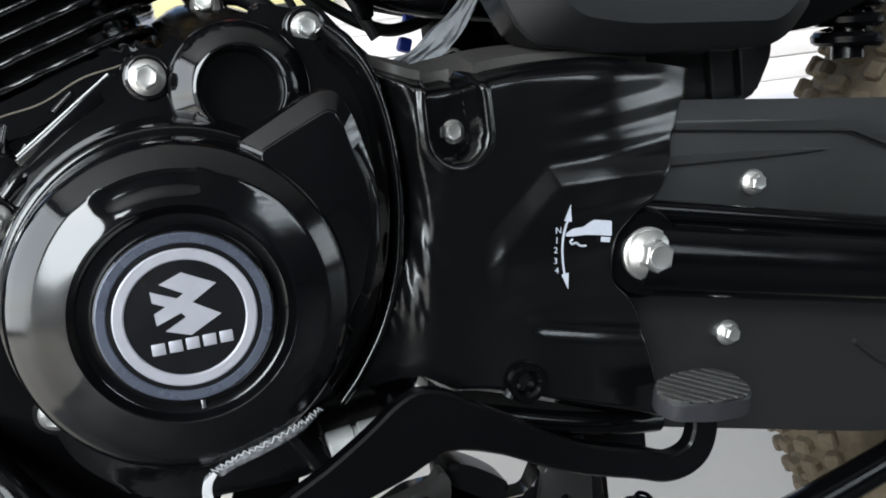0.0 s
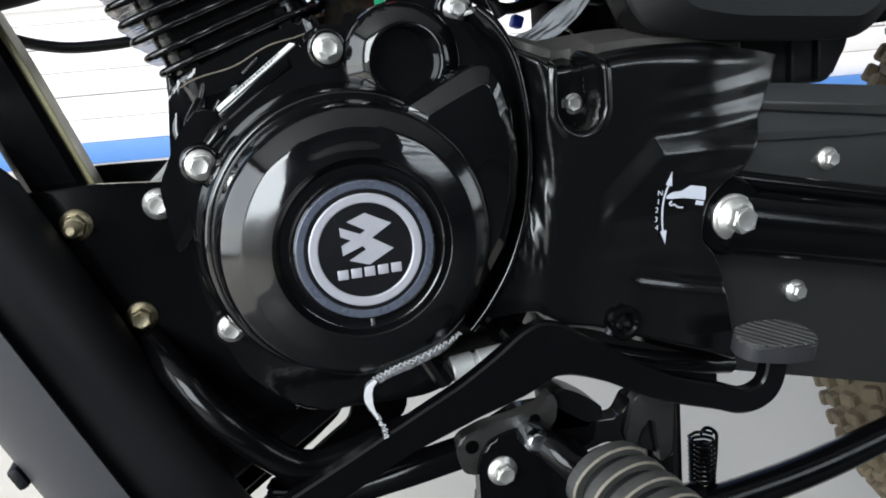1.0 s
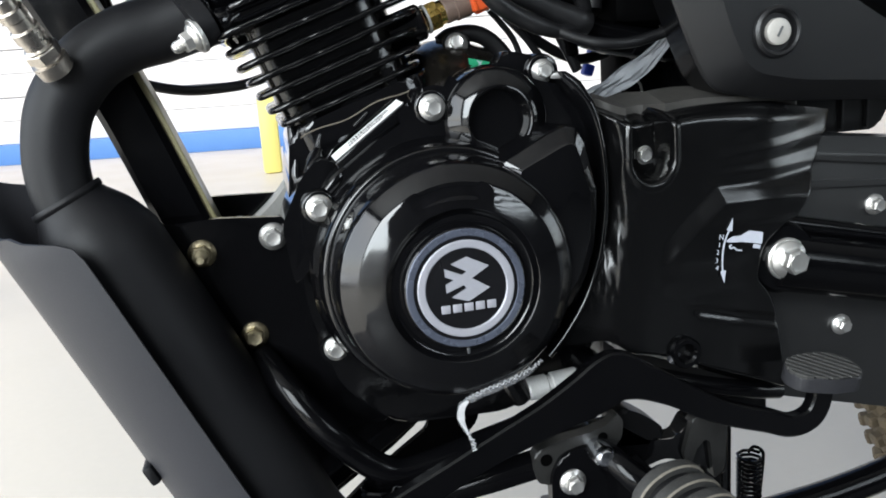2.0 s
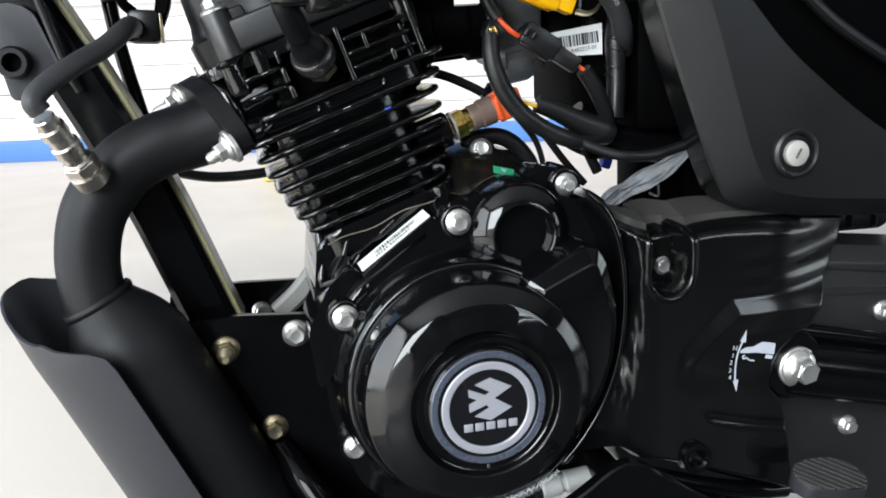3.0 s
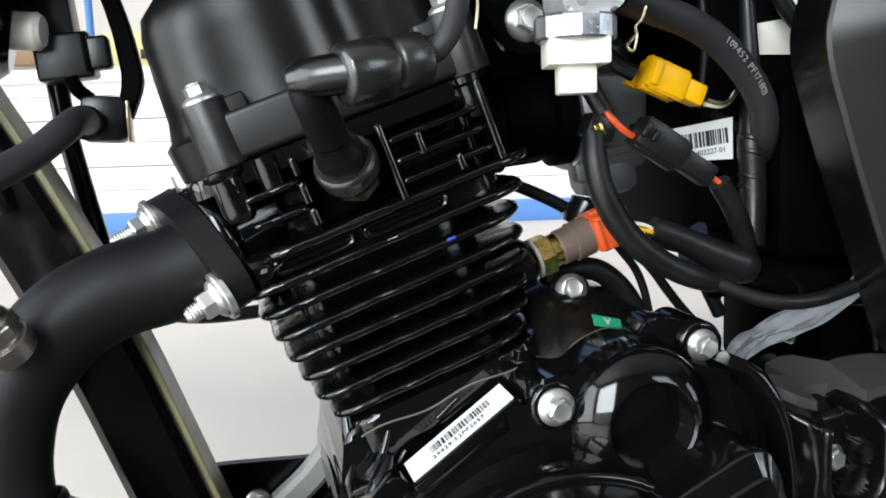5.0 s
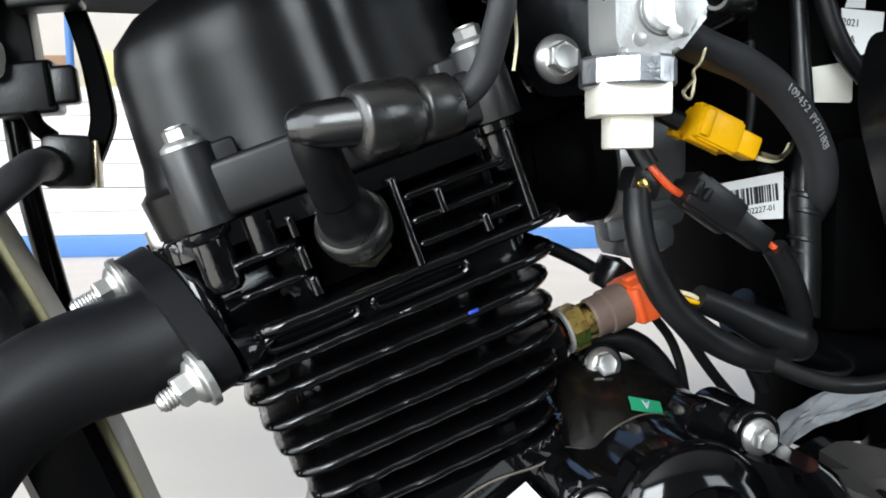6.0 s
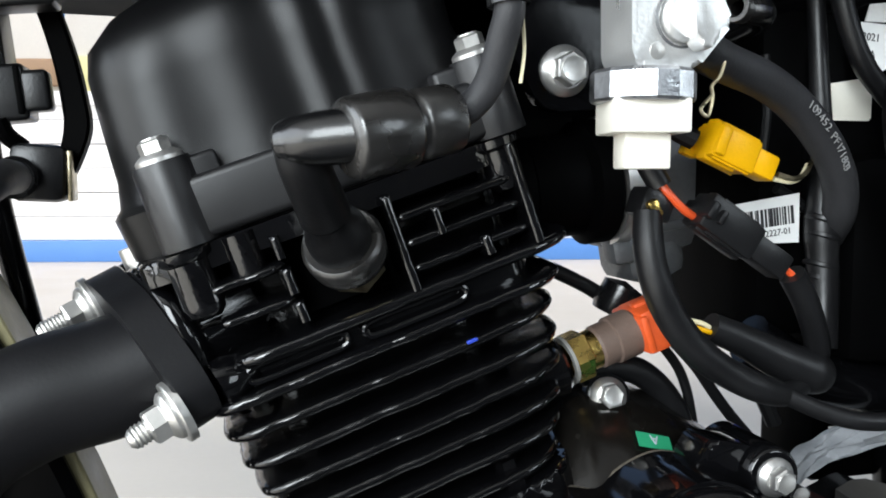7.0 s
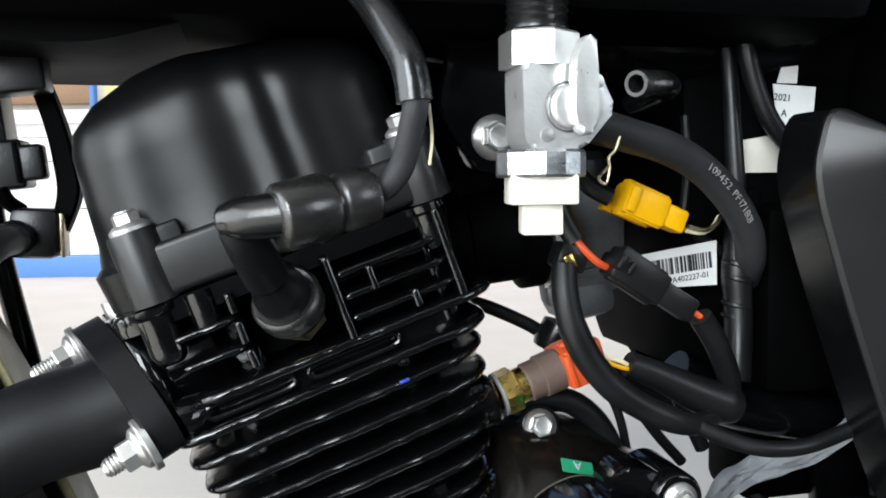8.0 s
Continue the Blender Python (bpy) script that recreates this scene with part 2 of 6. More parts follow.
def bar(pts, high, thick, n=8, bm=None, ch=0.25):
    """A flat bar that runs in a plane y = const: high in that plane, thick along y, with chamfered edges."""
    bm = bm or bmesh.new()
    line = smooth_path(pts, n)
    k = len(line)
    hs = [high] * k if isinstance(high, (int, float)) else [float(np.interp(i / (k - 1) * (len(high) - 1), range(len(high)), high)) for i in range(k)]
    loops = []
    for i, q in enumerate(line):
        t = (line[min(i + 1, k - 1)] - line[max(i - 1, 0)]).normalized()
        y = Vector((0, 1, 0))
        up = y.cross(t).normalized()
        h, w = hs[i] / 2, thick / 2
        c = min(h, w) * ch
        sec = [(-w, -h + c), (-w, h - c), (-w + c, h), (w - c, h), (w, h - c), (w, -h + c), (w - c, -h), (-w + c, -h)]
        loops.append([q + y * a + up * b for a, b in sec])
    rings(bm, loops)
    return bm


def lathe(profile, m=None, seg=40, bm=None, close=True):
    """Turns a profile of (radius, height) round the z axis, then moves it by m."""
    bm = bm or bmesh.new()
    m = m or Matrix()
    loops = []
    for r, h in profile:
        r = max(r, 1e-5)
        loops.append([m @ Vector((r * math.cos(a), r * math.sin(a), h)) for a in (2 * math.pi * j / seg for j in range(seg))])
    rings(bm, loops, cap=close)
    return bm


def aim(at, way):
    """A pose at a point whose z axis runs along way."""
    return Matrix.Translation(at) @ Vector(way).to_track_quat("Z", "Y").to_matrix().to_4x4()


def between(a, b):
    return aim(a, Vector(b) - Vector(a))


def round_outline(pts, r, n=4):
    """Rounds the corners of a flat outline."""
    p = [Vector(q) for q in pts]
    k, out = len(p), []
    rs = [r] * k if isinstance(r, (int, float)) else r
    for i in range(k):
        a, b, c = p[i - 1], p[i], p[(i + 1) % k]
        d = min(rs[i], 0.45 * (a - b).length, 0.45 * (c - b).length)
        s, e = b + (a - b).normalized() * d, b + (c - b).normalized() * d
        for j in range(n + 1):
            t = j / n
            out.append(s * (1 - t) ** 2 + b * 2 * t * (1 - t) + e * t * t)
    return out


def prism(outline, a0, a1, axis="y", bevel=0.0, seg=3, m=None, bm=None):
    """A plate with that outline, from a0 to a1 along the axis; the rim at a0 is bevelled."""
    own = bm is None
    work = bmesh.new()
    put = (lambda q, h: Vector((q[0], h, q[1]))) if axis == "y" else (lambda q, h: Vector((q[0], q[1], h)))
    f = [work.verts.new(put(q, a0)) for q in outline]
    g = [work.verts.new(put(q, a1)) for q in outline]
    k = len(f)
    work.faces.new(f)
    work.faces.new(g[::-1])
    for i in range(k):
        work.faces.new((f[i], g[i], g[(i + 1) % k], f[(i + 1) % k]))
    if bevel:
        es = [e for e in work.edges if (e.verts[0] in f and e.verts[1] in f)]
        bmesh.ops.bevel(work, geom=es, offset=bevel, segments=seg, profile=0.5, affect="EDGES", clamp_overlap=True)
    if m is not None:
        work.transform(m)
    if own:
        return work
    me = bpy.data.meshes.new("tmp")
    work.to_mesh(me)
    work.free()
    bm.from_mesh(me)
    bpy.data.meshes.remove(me)
    return bm


def block(size, m=None, bevel=0.0, seg=2, bm=None):
    """A box with rounded edges, centred on m."""
    work = bmesh.new()
    bmesh.ops.create_cube(work, size=1.0)
    work.transform(Matrix.Diagonal((*size, 1)))
    if bevel:
        bmesh.ops.bevel(work, geom=work.edges[:], offset=bevel, segments=seg, profile=0.5, affect="EDGES", clamp_overlap=True)
    if m is not None:
        work.transform(m)
    if bm is None:
        return work
    me = bpy.data.meshes.new("tmp")
    work.to_mesh(me)
    work.free()
    bm.from_mesh(me)
    bpy.data.meshes.remove(me)
    return bm


def hexagon(af, h0, h1, m, bm, ch=0.0006):
    """A chamfered hexagon across flats af, from h0 to h1."""
    r = af / math.sqrt(3)
    loops = []
    for rr, h in ((r, h0), (r, h1 - ch), (r - ch, h1)):
        loops.append([m @ Vector((rr * math.cos(math.pi / 3 * j), rr * math.sin(math.pi / 3 * j), h)) for j in range(6)])
    rings(bm, loops)
    return bm


BOLTS = {}


def bolt(at, parent, size=1.0, way=(0, -1, 0), material=None, turn=0.0, name="bolt", label="", stud=0.0, washer=False):
    """A flanged hexagon bolt; stud adds a thread that sticks out."""
    material = material or ZINC
    key = (size, material.name, stud, washer)
    if key not in BOLTS:
        bm = bmesh.new()
        f = 0.0071 * size
        low = 0.0 if not washer else 0.0015 * size
        if washer:
            lathe([(0.009 * size, -0.001), (0.009 * size, 0.0011 * size), (0.0086 * size, 0.0015 * size)], seg=28, bm=bm)
        lathe([(f, low - 0.001), (f, low + 0.0010 * size), (f * 0.93, low + 0.0017 * size), (f * 0.70, low + 0.0028 * size)], seg=28, bm=bm)
        if stud:
            hexagon(0.0090 * size, low + 0.0016 * size, low + 0.0072 * size, Matrix(), bm)
            turns = int(stud / 0.0011)
            prof = [(0.0033 * size, low)]
            for k in range(turns):
                h = low + 0.006 * size + k * stud / turns
                prof += [(0.0033 * size, h), (0.0028 * size, h + 0.5 * stud / turns)]
            prof += [(0.0029 * size, low + 0.006 * size + stud), (0.0018 * size, low + 0.0072 * size + stud)]
            lathe(prof, seg=18, bm=bm)
        else:
            hexagon(0.0082 * size, low + 0.0016 * size, low + 0.0066 * size, Matrix(), bm)
            lathe([(0.0034 * size, low + 0.0060 * size), (0.0033 * size, low + 0.0071 * size), (0.0024 * size, low + 0.0069 * size)], seg=20, bm=bm)
        first = link(name, bm, material, parent, sharp=28)
        BOLTS[key] = first.data
        ob = first
    else:
        ob = new(name, BOLTS[key])
        ob.parent = parent
    ob.matrix_basis = aim(at, way) @ Matrix.Rotation(turn, 4, "Z")
    if label:
        ob["label"] = label
    return ob


def words(text, size, m, material, parent, name="lettering", depth=0.0001):
    """Printed writing as a flat mesh, baseline along x of m."""
    cu = bpy.data.curves.new(name, "FONT")
    cu.body, cu.size, cu.extrude, cu.resolution_u = text, size, depth, 2
    cu.align_x = "CENTER"
    tmp = bpy.data.objects.new(name, cu)
    me = bpy.data.meshes.new_from_object(tmp)
    bpy.data.objects.remove(tmp)
    me.materials.clear()
    me.materials.append(material)
    ob = new(name, me)
    ob.parent = parent
    ob.matrix_basis = m
    return ob


def face_left(x, y, z, roll=0.0):
    """A pose for flat print on the side of the machine: x along the machine, y up, z out of the surface."""
    return Matrix.Translation((x, y, z)) @ Matrix.Rotation(radians(90), 4, "X") @ Matrix.Rotation(radians(roll), 4, "Z")


# ---- the place ----
def pose_wall():
    """The low wall stands across the view, six metres off."""
    return Matrix.Rotation(radians(-12.5), 4, "Z")


def pierced(name, length, m, holes, high=2.9, thick=0.2):
    """A wall that runs along x of m, with openings (x0, x1, z0, z1) through it."""
    bm = bmesh.new()
    x = 0.0
    for x0, x1, z0, z1 in holes:
        for a, b, c, d in ((x, x0, 0.0, high), (x0, x1, 0.0, z0), (x0, x1, z1, high)):
            block((b - a, thick, d - c), m @ Matrix.Translation(((a + b) / 2, 0, (c + d) / 2)), bm=bm)
        x = x1
    block((length - x, thick, high), m @ Matrix.Translation(((x + length) / 2, 0, high / 2)), bm=bm)
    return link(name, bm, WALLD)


GROUND = -0.035


def build_place():
    bm = bmesh.new()
    bmesh.ops.create_grid(bm, x_segments=8, y_segments=8, size=60.0, matrix=Matrix.Translation((0, 0, GROUND)))
    tagged(link("floor", bm, FLOORM), "pale grey polished showroom floor", "floor", kind="structure")
    w = pose_wall()
    wall = link("wall_north", block((16.0, 0.14, 0.10), w @ Matrix.Translation((0, 5.92, 1.12)), 0.01), WALLW)
    tagged(wall, "low white slatted barrier with a blue foot band", "wall", kind="structure")
    part("foot_band", block((16.0, 0.10, 0.150), w @ Matrix.Translation((0, 5.86, 0.040)), 0.006), STRIPE, wall, "blue painted band along the foot")
    for i in range(6):
        part("slat", block((16.0, 0.05, 0.168), w @ Matrix.Translation((0, 5.90 + 0.010 * (i % 2), 0.20 + 0.172 * i)), 0.008), WALLW, wall)
    part("backing", block((16.0, 0.03, 1.1), w @ Matrix.Translation((0, 5.98, 0.6))), WALLW, wall)
    far = link("wall_far", block((24.0, 0.2, 3.5), w @ Matrix.Translation((0, 8.2, 1.7))), WALLC)
    tagged(far, "cream plaster shop front in the distance", "wall", kind="structure")
    sign = link("shop_sign", block((3.0, 0.06, 0.40), w @ Matrix.Translation((-1.66, 8.06, 1.52)), 0.02), SIGNP)
    tagged(sign, "pale yellow sign board on the far shop front", "sign")
    for k in range(4):
        part("print_bar", block((0.4, 0.012, 0.09), w @ Matrix.Translation((-2.6 + 0.62 * k, 8.02, 1.50)), 0.01), INK, sign)
    board = link("fascia_board", block((2.6, 0.06, 0.26), w @ Matrix.Translation((-4.6, 8.06, 1.56)), 0.02), BOARD)
    tagged(board, "brown wooden board along the shop front", "board")
    pole = link("sign_post", lathe([(0.035, GROUND), (0.035, 2.4), (0.0, 2.42)], w @ Matrix.Translation((-3.1, 7.6, 0)), 16), STRIPE)
    tagged(pole, "slim blue post before the shop front", "post")
    # Unseen slab, added to block the sky overhead and fill reflections.
    unseen_soffit = link("ceiling", block((8.0, 3.3, 0.16), Matrix.Translation((1.4, -0.75, 2.9))), CEIL)
    tagged(unseen_soffit, "unseen grey soffit added over the showroom", "ceiling", kind="structure")
    # Unseen walls, added to hold the fill lamps and darken reflections.
    east = pierced("added_wall_east", 6.6, Matrix.Translation((5.3, 4.2, GROUND)) @ Matrix.Rotation(radians(-90), 4, "Z"), [(4.0, 6.4, 0.25, 1.80)])
    tagged(east, "unseen side wall with a slatted opening, added for reflections", "wall", kind="structure")
    for i in range(13):
        part("slat", block((0.03, 2.5, 0.055 + 0.03 * (i % 3 == 1)), Matrix.Translation((5.18, -1.0, 0.28 + 0.120 * i)) @ Matrix.Rotation(radians(8), 4, "Y"), 0.008), SHUT, east)
    south = pierced("added_wall_south", 8.0, Matrix.Translation((-2.6, -2.5, GROUND)), [(0.24, 1.72, 0.68, 2.50), (3.95, 5.45, 1.05, 2.40)])
    tagged(south, "unseen dark back wall with two lamp openings, added for reflections", "wall", kind="structure")
    west = pierced("added_wall_west", 3.5, Matrix.Translation((-2.7, 1.1, GROUND)) @ Matrix.Rotation(radians(-90), 4, "Z"), [(0.08, 3.36, 0.05, 2.65)])
    tagged(west, "unseen dark side wall with a wide lamp opening, added for light", "wall", kind="structure")
    # Unseen louvres added before the second south lamp.
    for i in range(9):
        part("louvre", block((1.5, 0.02, 0.060 + 0.03 * (i % 3 == 0)), Matrix.Translation((2.1, -2.42, 1.10 + 0.15 * i)) @ Matrix.Rotation(radians(20), 4, "X"), 0.004), WALLD, south)
    # Added reflector out of view that brightens the flywheel cover's flank.
    bounce = link("bounce_panel", block((1.75, 0.03, 0.66), Matrix.Translation((-1.70, -2.383, GROUND + 0.335)), 0.006), WALLW)
    tagged(bounce, "unseen white reflector panel added along the back wall", "panel", kind="structure")
    # Added slab out of view: lower gloss reflects shade, not pale floor.
    inner = link("floor_shade_slab", block((5.8, 2.36, 0.006), Matrix.Translation((2.35, -1.22, GROUND + 0.003))), MATF)
    tagged(inner, "unseen dark slab added to shade the near floor", "floor", kind="structure")
    post = link("bollard", block((0.10, 0.10, 0.42), Matrix.Translation((-0.035, 4.2, 0.175)), 0.02), SIGNY)
    tagged(post, "short yellow post on the floor behind the machine", "post")


build_place()


# ---- the motorcycle ----
bike = new("motorcycle")
tagged(bike, "black commuter motorcycle with a finned air-cooled single-cylinder engine", "motorcycle")
CRANK = Vector((0.0, -0.135, 0.37))
CYL = Matrix.Translation((0, 0, 0.37)) @ Matrix.Rotation(radians(-19.5), 4, "Y")


def cyl(u, v, y):
    """A point on the leaning cylinder, in millimetres along its fins, up its bore and across."""
    return CYL @ Vector((u / 1000, y / 1000, v / 1000))


def step(a, b, x):
    t = min(1.0, max(0.0, (x - a) / (b - a)))
    return t * t * (3 - 2 * t)


def side_lathe(profile, x, z, seg=40, close=True):
    """Turns (radius, y) about an axis across the machine."""
    m = Matrix.Translation((x, 0, z)) @ Matrix.Rotation(radians(-90), 4, "X")
    return lathe(profile, m, seg, close=close)


def build_magneto_cover():
    prof = [(0.0300, 0.0005), (0.0306, 0.0010), (0.0314, 0.0058), (0.0322, 0.0070), (0.0355, 0.0072), (0.0372, 0.0062), (0.0382, 0.0044), (0.0392, 0.0036),
            (0.0410, 0.0040), (0.0440, 0.0049), (0.0470, 0.0059), (0.0500, 0.0069), (0.0518, 0.0076), (0.0528, 0.0083), (0.0545, 0.0096), (0.0570, 0.0116),
            (0.0592, 0.0134), (0.0603, 0.0147), (0.0611, 0.0167), (0.0618, 0.0198), (0.0634, 0.0290), (0.0655, 0.0500)]
    seg, loops = 120, []
    for r, d in prof:
        lp = []
        for j in range(seg):
            a = 2 * math.pi * j / seg
            deep = d
            ang = math.degrees(math.atan2(math.sin(a), math.cos(a)))
            band = step(70, 78, ang) * (1 - step(112, 120, ang))
            deep += 0.0016 * band * step(0.0425, 0.0450, r) * (1 - step(0.0500, 0.0515, r))
            lp.append(Vector((r * math.cos(a), CRANK.y + deep, CRANK.z + r * math.sin(a))))
        loops.append(lp)
    bm = bmesh.new()
    rings(bm, loops, cap=False)
    cover = part("magneto_cover", bm, DOME, bike, "round glossy black flywheel cover with a badge", sharp=50)
    y = CRANK.y
    part("badge_face", side_lathe([(0.0, y + 0.0004), (0.0262, y + 0.0004), (0.0262, y + 0.004), (0.0, y + 0.004)], 0, 0.37, 64, False), BADGE, cover, "black round badge face")
    part("badge_ring", side_lathe([(0.0203, y + 0.002), (0.0204, y - 0.0002), (0.0209, y - 0.0006), (0.0239, y - 0.0006), (0.0244, y - 0.0002), (0.0245, y + 0.002)], 0, 0.37, 72), SILVER, cover, "brushed silver badge ring")
    part("badge_rim", side_lathe([(0.0262, y + 0.003), (0.0262, y + 0.0002), (0.0266, y - 0.0003), (0.0294, y - 0.0003), (0.0299, y + 0.0003), (0.0300, y + 0.002)], 0, 0.37, 72), SLATE, cover, "blue-grey outer badge ring")
    mark = [(-7, 13), (1, 16), (12, 10.4), (3, 5), (12, -0.6), (0.8, -6.4), (-7.4, -3.6), (0, 0.2), (-1.2, 2), (-10, -1.2), (-10.2, 3), (-6, 5), (-10.2, 7), (-10.4, 11), (-1.8, 7.2), (0.6, 8.6)]
    bm = prism([(a / 1000, b / 1000 + 0.37) for a, b in mark], y - 0.0003, y + 0.001)
    part("emblem", bm, SILVER, cover, "silver angular winged emblem")
    for k in range(5):
        bm = block((0.0046, 0.0007, 0.0042), Matrix.Translation((-0.0108 + 0.0058 * k, y + 0.0003, 0.3604 + 0.0001 * k)), 0.0003)
        part("badge_bar", bm, SILVER, cover)
    part("timing_notch", block((0.0016, 0.001, 0.004), Matrix.Translation((0.0005, y + 0.0062, 0.3365)), 0.0003), ALU, cover)


def build_crankcase():
    rim = [(-70, 2), (-74, 28), (-73, 44), (-60, 49), (-48, 58), (-27, 73), (-12, 82), (-9, 95), (2, 98), (12, 95), (22, 103), (34, 107), (46, 104), (56, 97), (66, 94), (77, 92),
           (85, 80), (89, 58), (90, 28), (86, 0), (78, -28), (62, -52), (36, -63), (2, -69), (-28, -64), (-48, -50), (-62, -32), (-68, -16)]
    out = round_outline([(a / 1000, 0.37 + b / 1000) for a, b in rim], 0.007)
    left = part("crankcase_cover", prism(out, -0.0810, -0.052, bevel=0.0055, seg=5), GLOSS, bike, "glossy black left crankcase cover", sharp=50)
    part("gasket", prism([(a * 1.006, b) for a, b in out], -0.0519, -0.0505), GASKET, left, "thin pale gasket edge")
    body = [(-76, 30), (-70, 52), (-58, 62), (-52, 84), (-34, 97), (-20, 98), (6, 92), (20, 92), (40, 92), (80, 88), (110, 74), (130, 40), (120, -30),
            (90, -82), (40, -104), (-30, -102), (-60, -72), (-74, -24)]
    case = part("crankcase", prism(round_outline([(a / 1000, 0.37 + b / 1000) for a, b in body], 0.010), -0.0504, 0.085, bevel=0.003), CAST, bike, "black painted engine crankcase")
    # bolt pillars round the rim
    for x, z, y in ((0.0, 0.456, -0.0820), (-0.064, 0.409, -0.0830), (0.0665, 0.4703, -0.0690)):
        part("bolt_boss", side_lathe([(0.0100, y + 0.030), (0.0096, y + 0.002), (0.0090, y + 0.0004), (0.0080, y), (0.0, y)], x, z, 32), GLOSS, left, sharp=50)
    bolt((0.0, -0.0820, 0.456), left, 1.0, turn=0.3)
    bolt((-0.064, -0.0830, 0.409), left, 1.0, turn=0.1)
    bolt((0.0665, -0.0690, 0.4703), left, 0.92, turn=0.5)
    part("boss_arm", prism(round_outline([(0.040, 0.474), (0.046, 0.483), (0.062, 0.4795), (0.072, 0.472), (0.078, 0.458), (0.062, 0.450)], 0.003), -0.0650, -0.050, bevel=0.003, seg=3), GLOSS, left, sharp=50)
    bolt((-0.0610, -0.0600, 0.3240), left, 1.0, turn=0.7)
    part("bolt_boss", side_lathe([(0.0095, -0.040), (0.0092, -0.0595), (0.0, -0.0600)], -0.0610, 0.3240, 28), CAST, left)
    bolt((0.001, -0.0810, 0.429), left, 0.55, name="screw")
    # collar that rises round the flywheel cover
    bm = side_lathe([(0.0640, -0.100), (0.0656, -0.1000), (0.0668, -0.0990), (0.0690, -0.0900), (0.0702, -0.0825), (0.0720, -0.078)], 0, 0.37, 96, False)
    part("collar", bm, GLOSS, left, "stepped collar round the flywheel cover", sharp=50)
    # hollow arched starter boss
    bm = side_lathe([(0.0, -0.070), (0.0150, -0.070), (0.0158, -0.074), (0.0161, -0.0895), (0.0165, -0.0912), (0.0174, -0.0920), (0.0186, -0.0917), (0.0264, -0.0858), (0.0276, -0.0842), (0.0286, -0.0790), (0.0290, -0.070)], 0.0345, 0.4470, 72, False)
    part("starter_boss", bm, GLOSS, left, "hollow arched boss", sharp=50)
    # angular plateau that runs from the arch into the flywheel cover
    outer = [(28, 57.5), (43, 65), (55, 71), (61.5, 73.3), (67.5, 72.5), (72.5, 64), (75.5, 52), (78.3, 39), (78.5, 28), (76.5, 10), (70, -10), (60, -25), (30, 5)]
    inner = [(36, 52.5), (48, 58), (58, 62.5), (62.5, 64.3), (65.3, 63.3), (67.5, 57), (69.5, 48), (72.2, 39), (73, 29), (71.2, 13), (66, -4), (57, -18), (30, 5)]
    lo, hi = (round_outline([(a / 1000, 0.37 + b / 1000) for a, b in w], 0.0022) for w in (outer, inner))
    loops = [[Vector((q.x, y, q.y)) for q in w] for w, y in ((lo, -0.078), (lo, -0.1112))]
    for f, y in ((0.04, -0.1122), (0.10, -0.1130), (0.90, -0.1172), (0.96, -0.1179), (1.0, -0.1182), (1.10, -0.1184)):
        loops.append([Vector((q.x + (c.x - q.x) * f, y, q.y + (c.y - q.y) * f)) for q, c in zip(lo, hi)])
    bm = bmesh.new()
    rings(bm, loops)
    part("web", bm, GLOSS, left, "angular raised web with bevelled sides", sharp=22)
    # sharp curved lip along the rear joint
    lip = [(0.0690, 0.4680), (0.0765, 0.4610), (0.0838, 0.4500), (0.0882, 0.4360), (0.0905, 0.4190), (0.0908, 0.4000), (0.0890, 0.3830), (0.0850, 0.3640), (0.0765, 0.3430), (0.0645, 0.3250), (0.0545, 0.3140)]
    part("joint_lip", bar([(x, -0.0845, z) for x, z in lip], [0.0050, 0.0078, 0.0056, 0.0042, 0.0040, 0.0040, 0.0040, 0.0042, 0.0044, 0.0048, 0.0040], 0.0230, ch=0.75), GLOSS, left, "sharp curved lip along the rear joint", sharp=50)
    # rounded top cover behind, with its bolt and sticker
    loops = []
    for i in range(24):
        x = -0.010 + 0.100 * i / 23
        crown = float(np.interp(x, (-0.010, 0.000, 0.014, 0.028, 0.038, 0.050, 0.062, 0.074, 0.090), (0.470, 0.4830, 0.4915, 0.4935, 0.4915, 0.4865, 0.4790, 0.4720, 0.4620)))
        wob = 0.0010 * noise.noise(Vector((x * 60, 0.0, 1.7)))
        loops.append([Vector((x, y, max(0.440 + 0.004 * (y > 0), crown + d + wob))) for y, d in (
            (-0.0560, -0.060), (-0.0560, -0.0300), (-0.0535, -0.0255), (-0.0490, -0.0205), (-0.0430, -0.0150), (-0.0350, -0.0090), (-0.0250, -0.0040), (-0.0120, -0.0006), (0.0050, 0.0), (0.0300, -0.004), (0.0300, -0.060))])
    bm = bmesh.new()
    rings(bm, loops)
    top = part("breather_cover", bm, DUSTCAST, bike, "dusty rounded black breather cover", sharp=50)
    bolt((0.0288, -0.0262, 0.4886), top, 0.95, turn=0.2, way=(-0.12, -1, 0.25))
    part("bolt_boss", lathe([(0.0085, -0.012), (0.0082, -0.0003)], aim((0.0288, -0.0262, 0.4886), (-0.12, -1, 0.25)), 24), CAST, top)
    tilt = Matrix.Translation((0.0375, -0.0440, 0.4768)) @ Matrix.Rotation(radians(14), 4, "Y") @ Matrix.Rotation(radians(39), 4, "X")
    st = part("sticker", block((0.0130, 0.0058, 0.0004), tilt), GREEN, top, "small green sticker with a white letter")
    words("A", 0.0050, tilt @ Matrix.Translation((0, 0.0020, 0.0004)) @ Matrix.Rotation(radians(180), 4, "Z"), WHITEINK, st)
    # inlet wall with the serial label
    ramp = [(-62, 50), (-56, 60), (-16, 88), (-6, 84), (-10, 70), (-30, 60)]
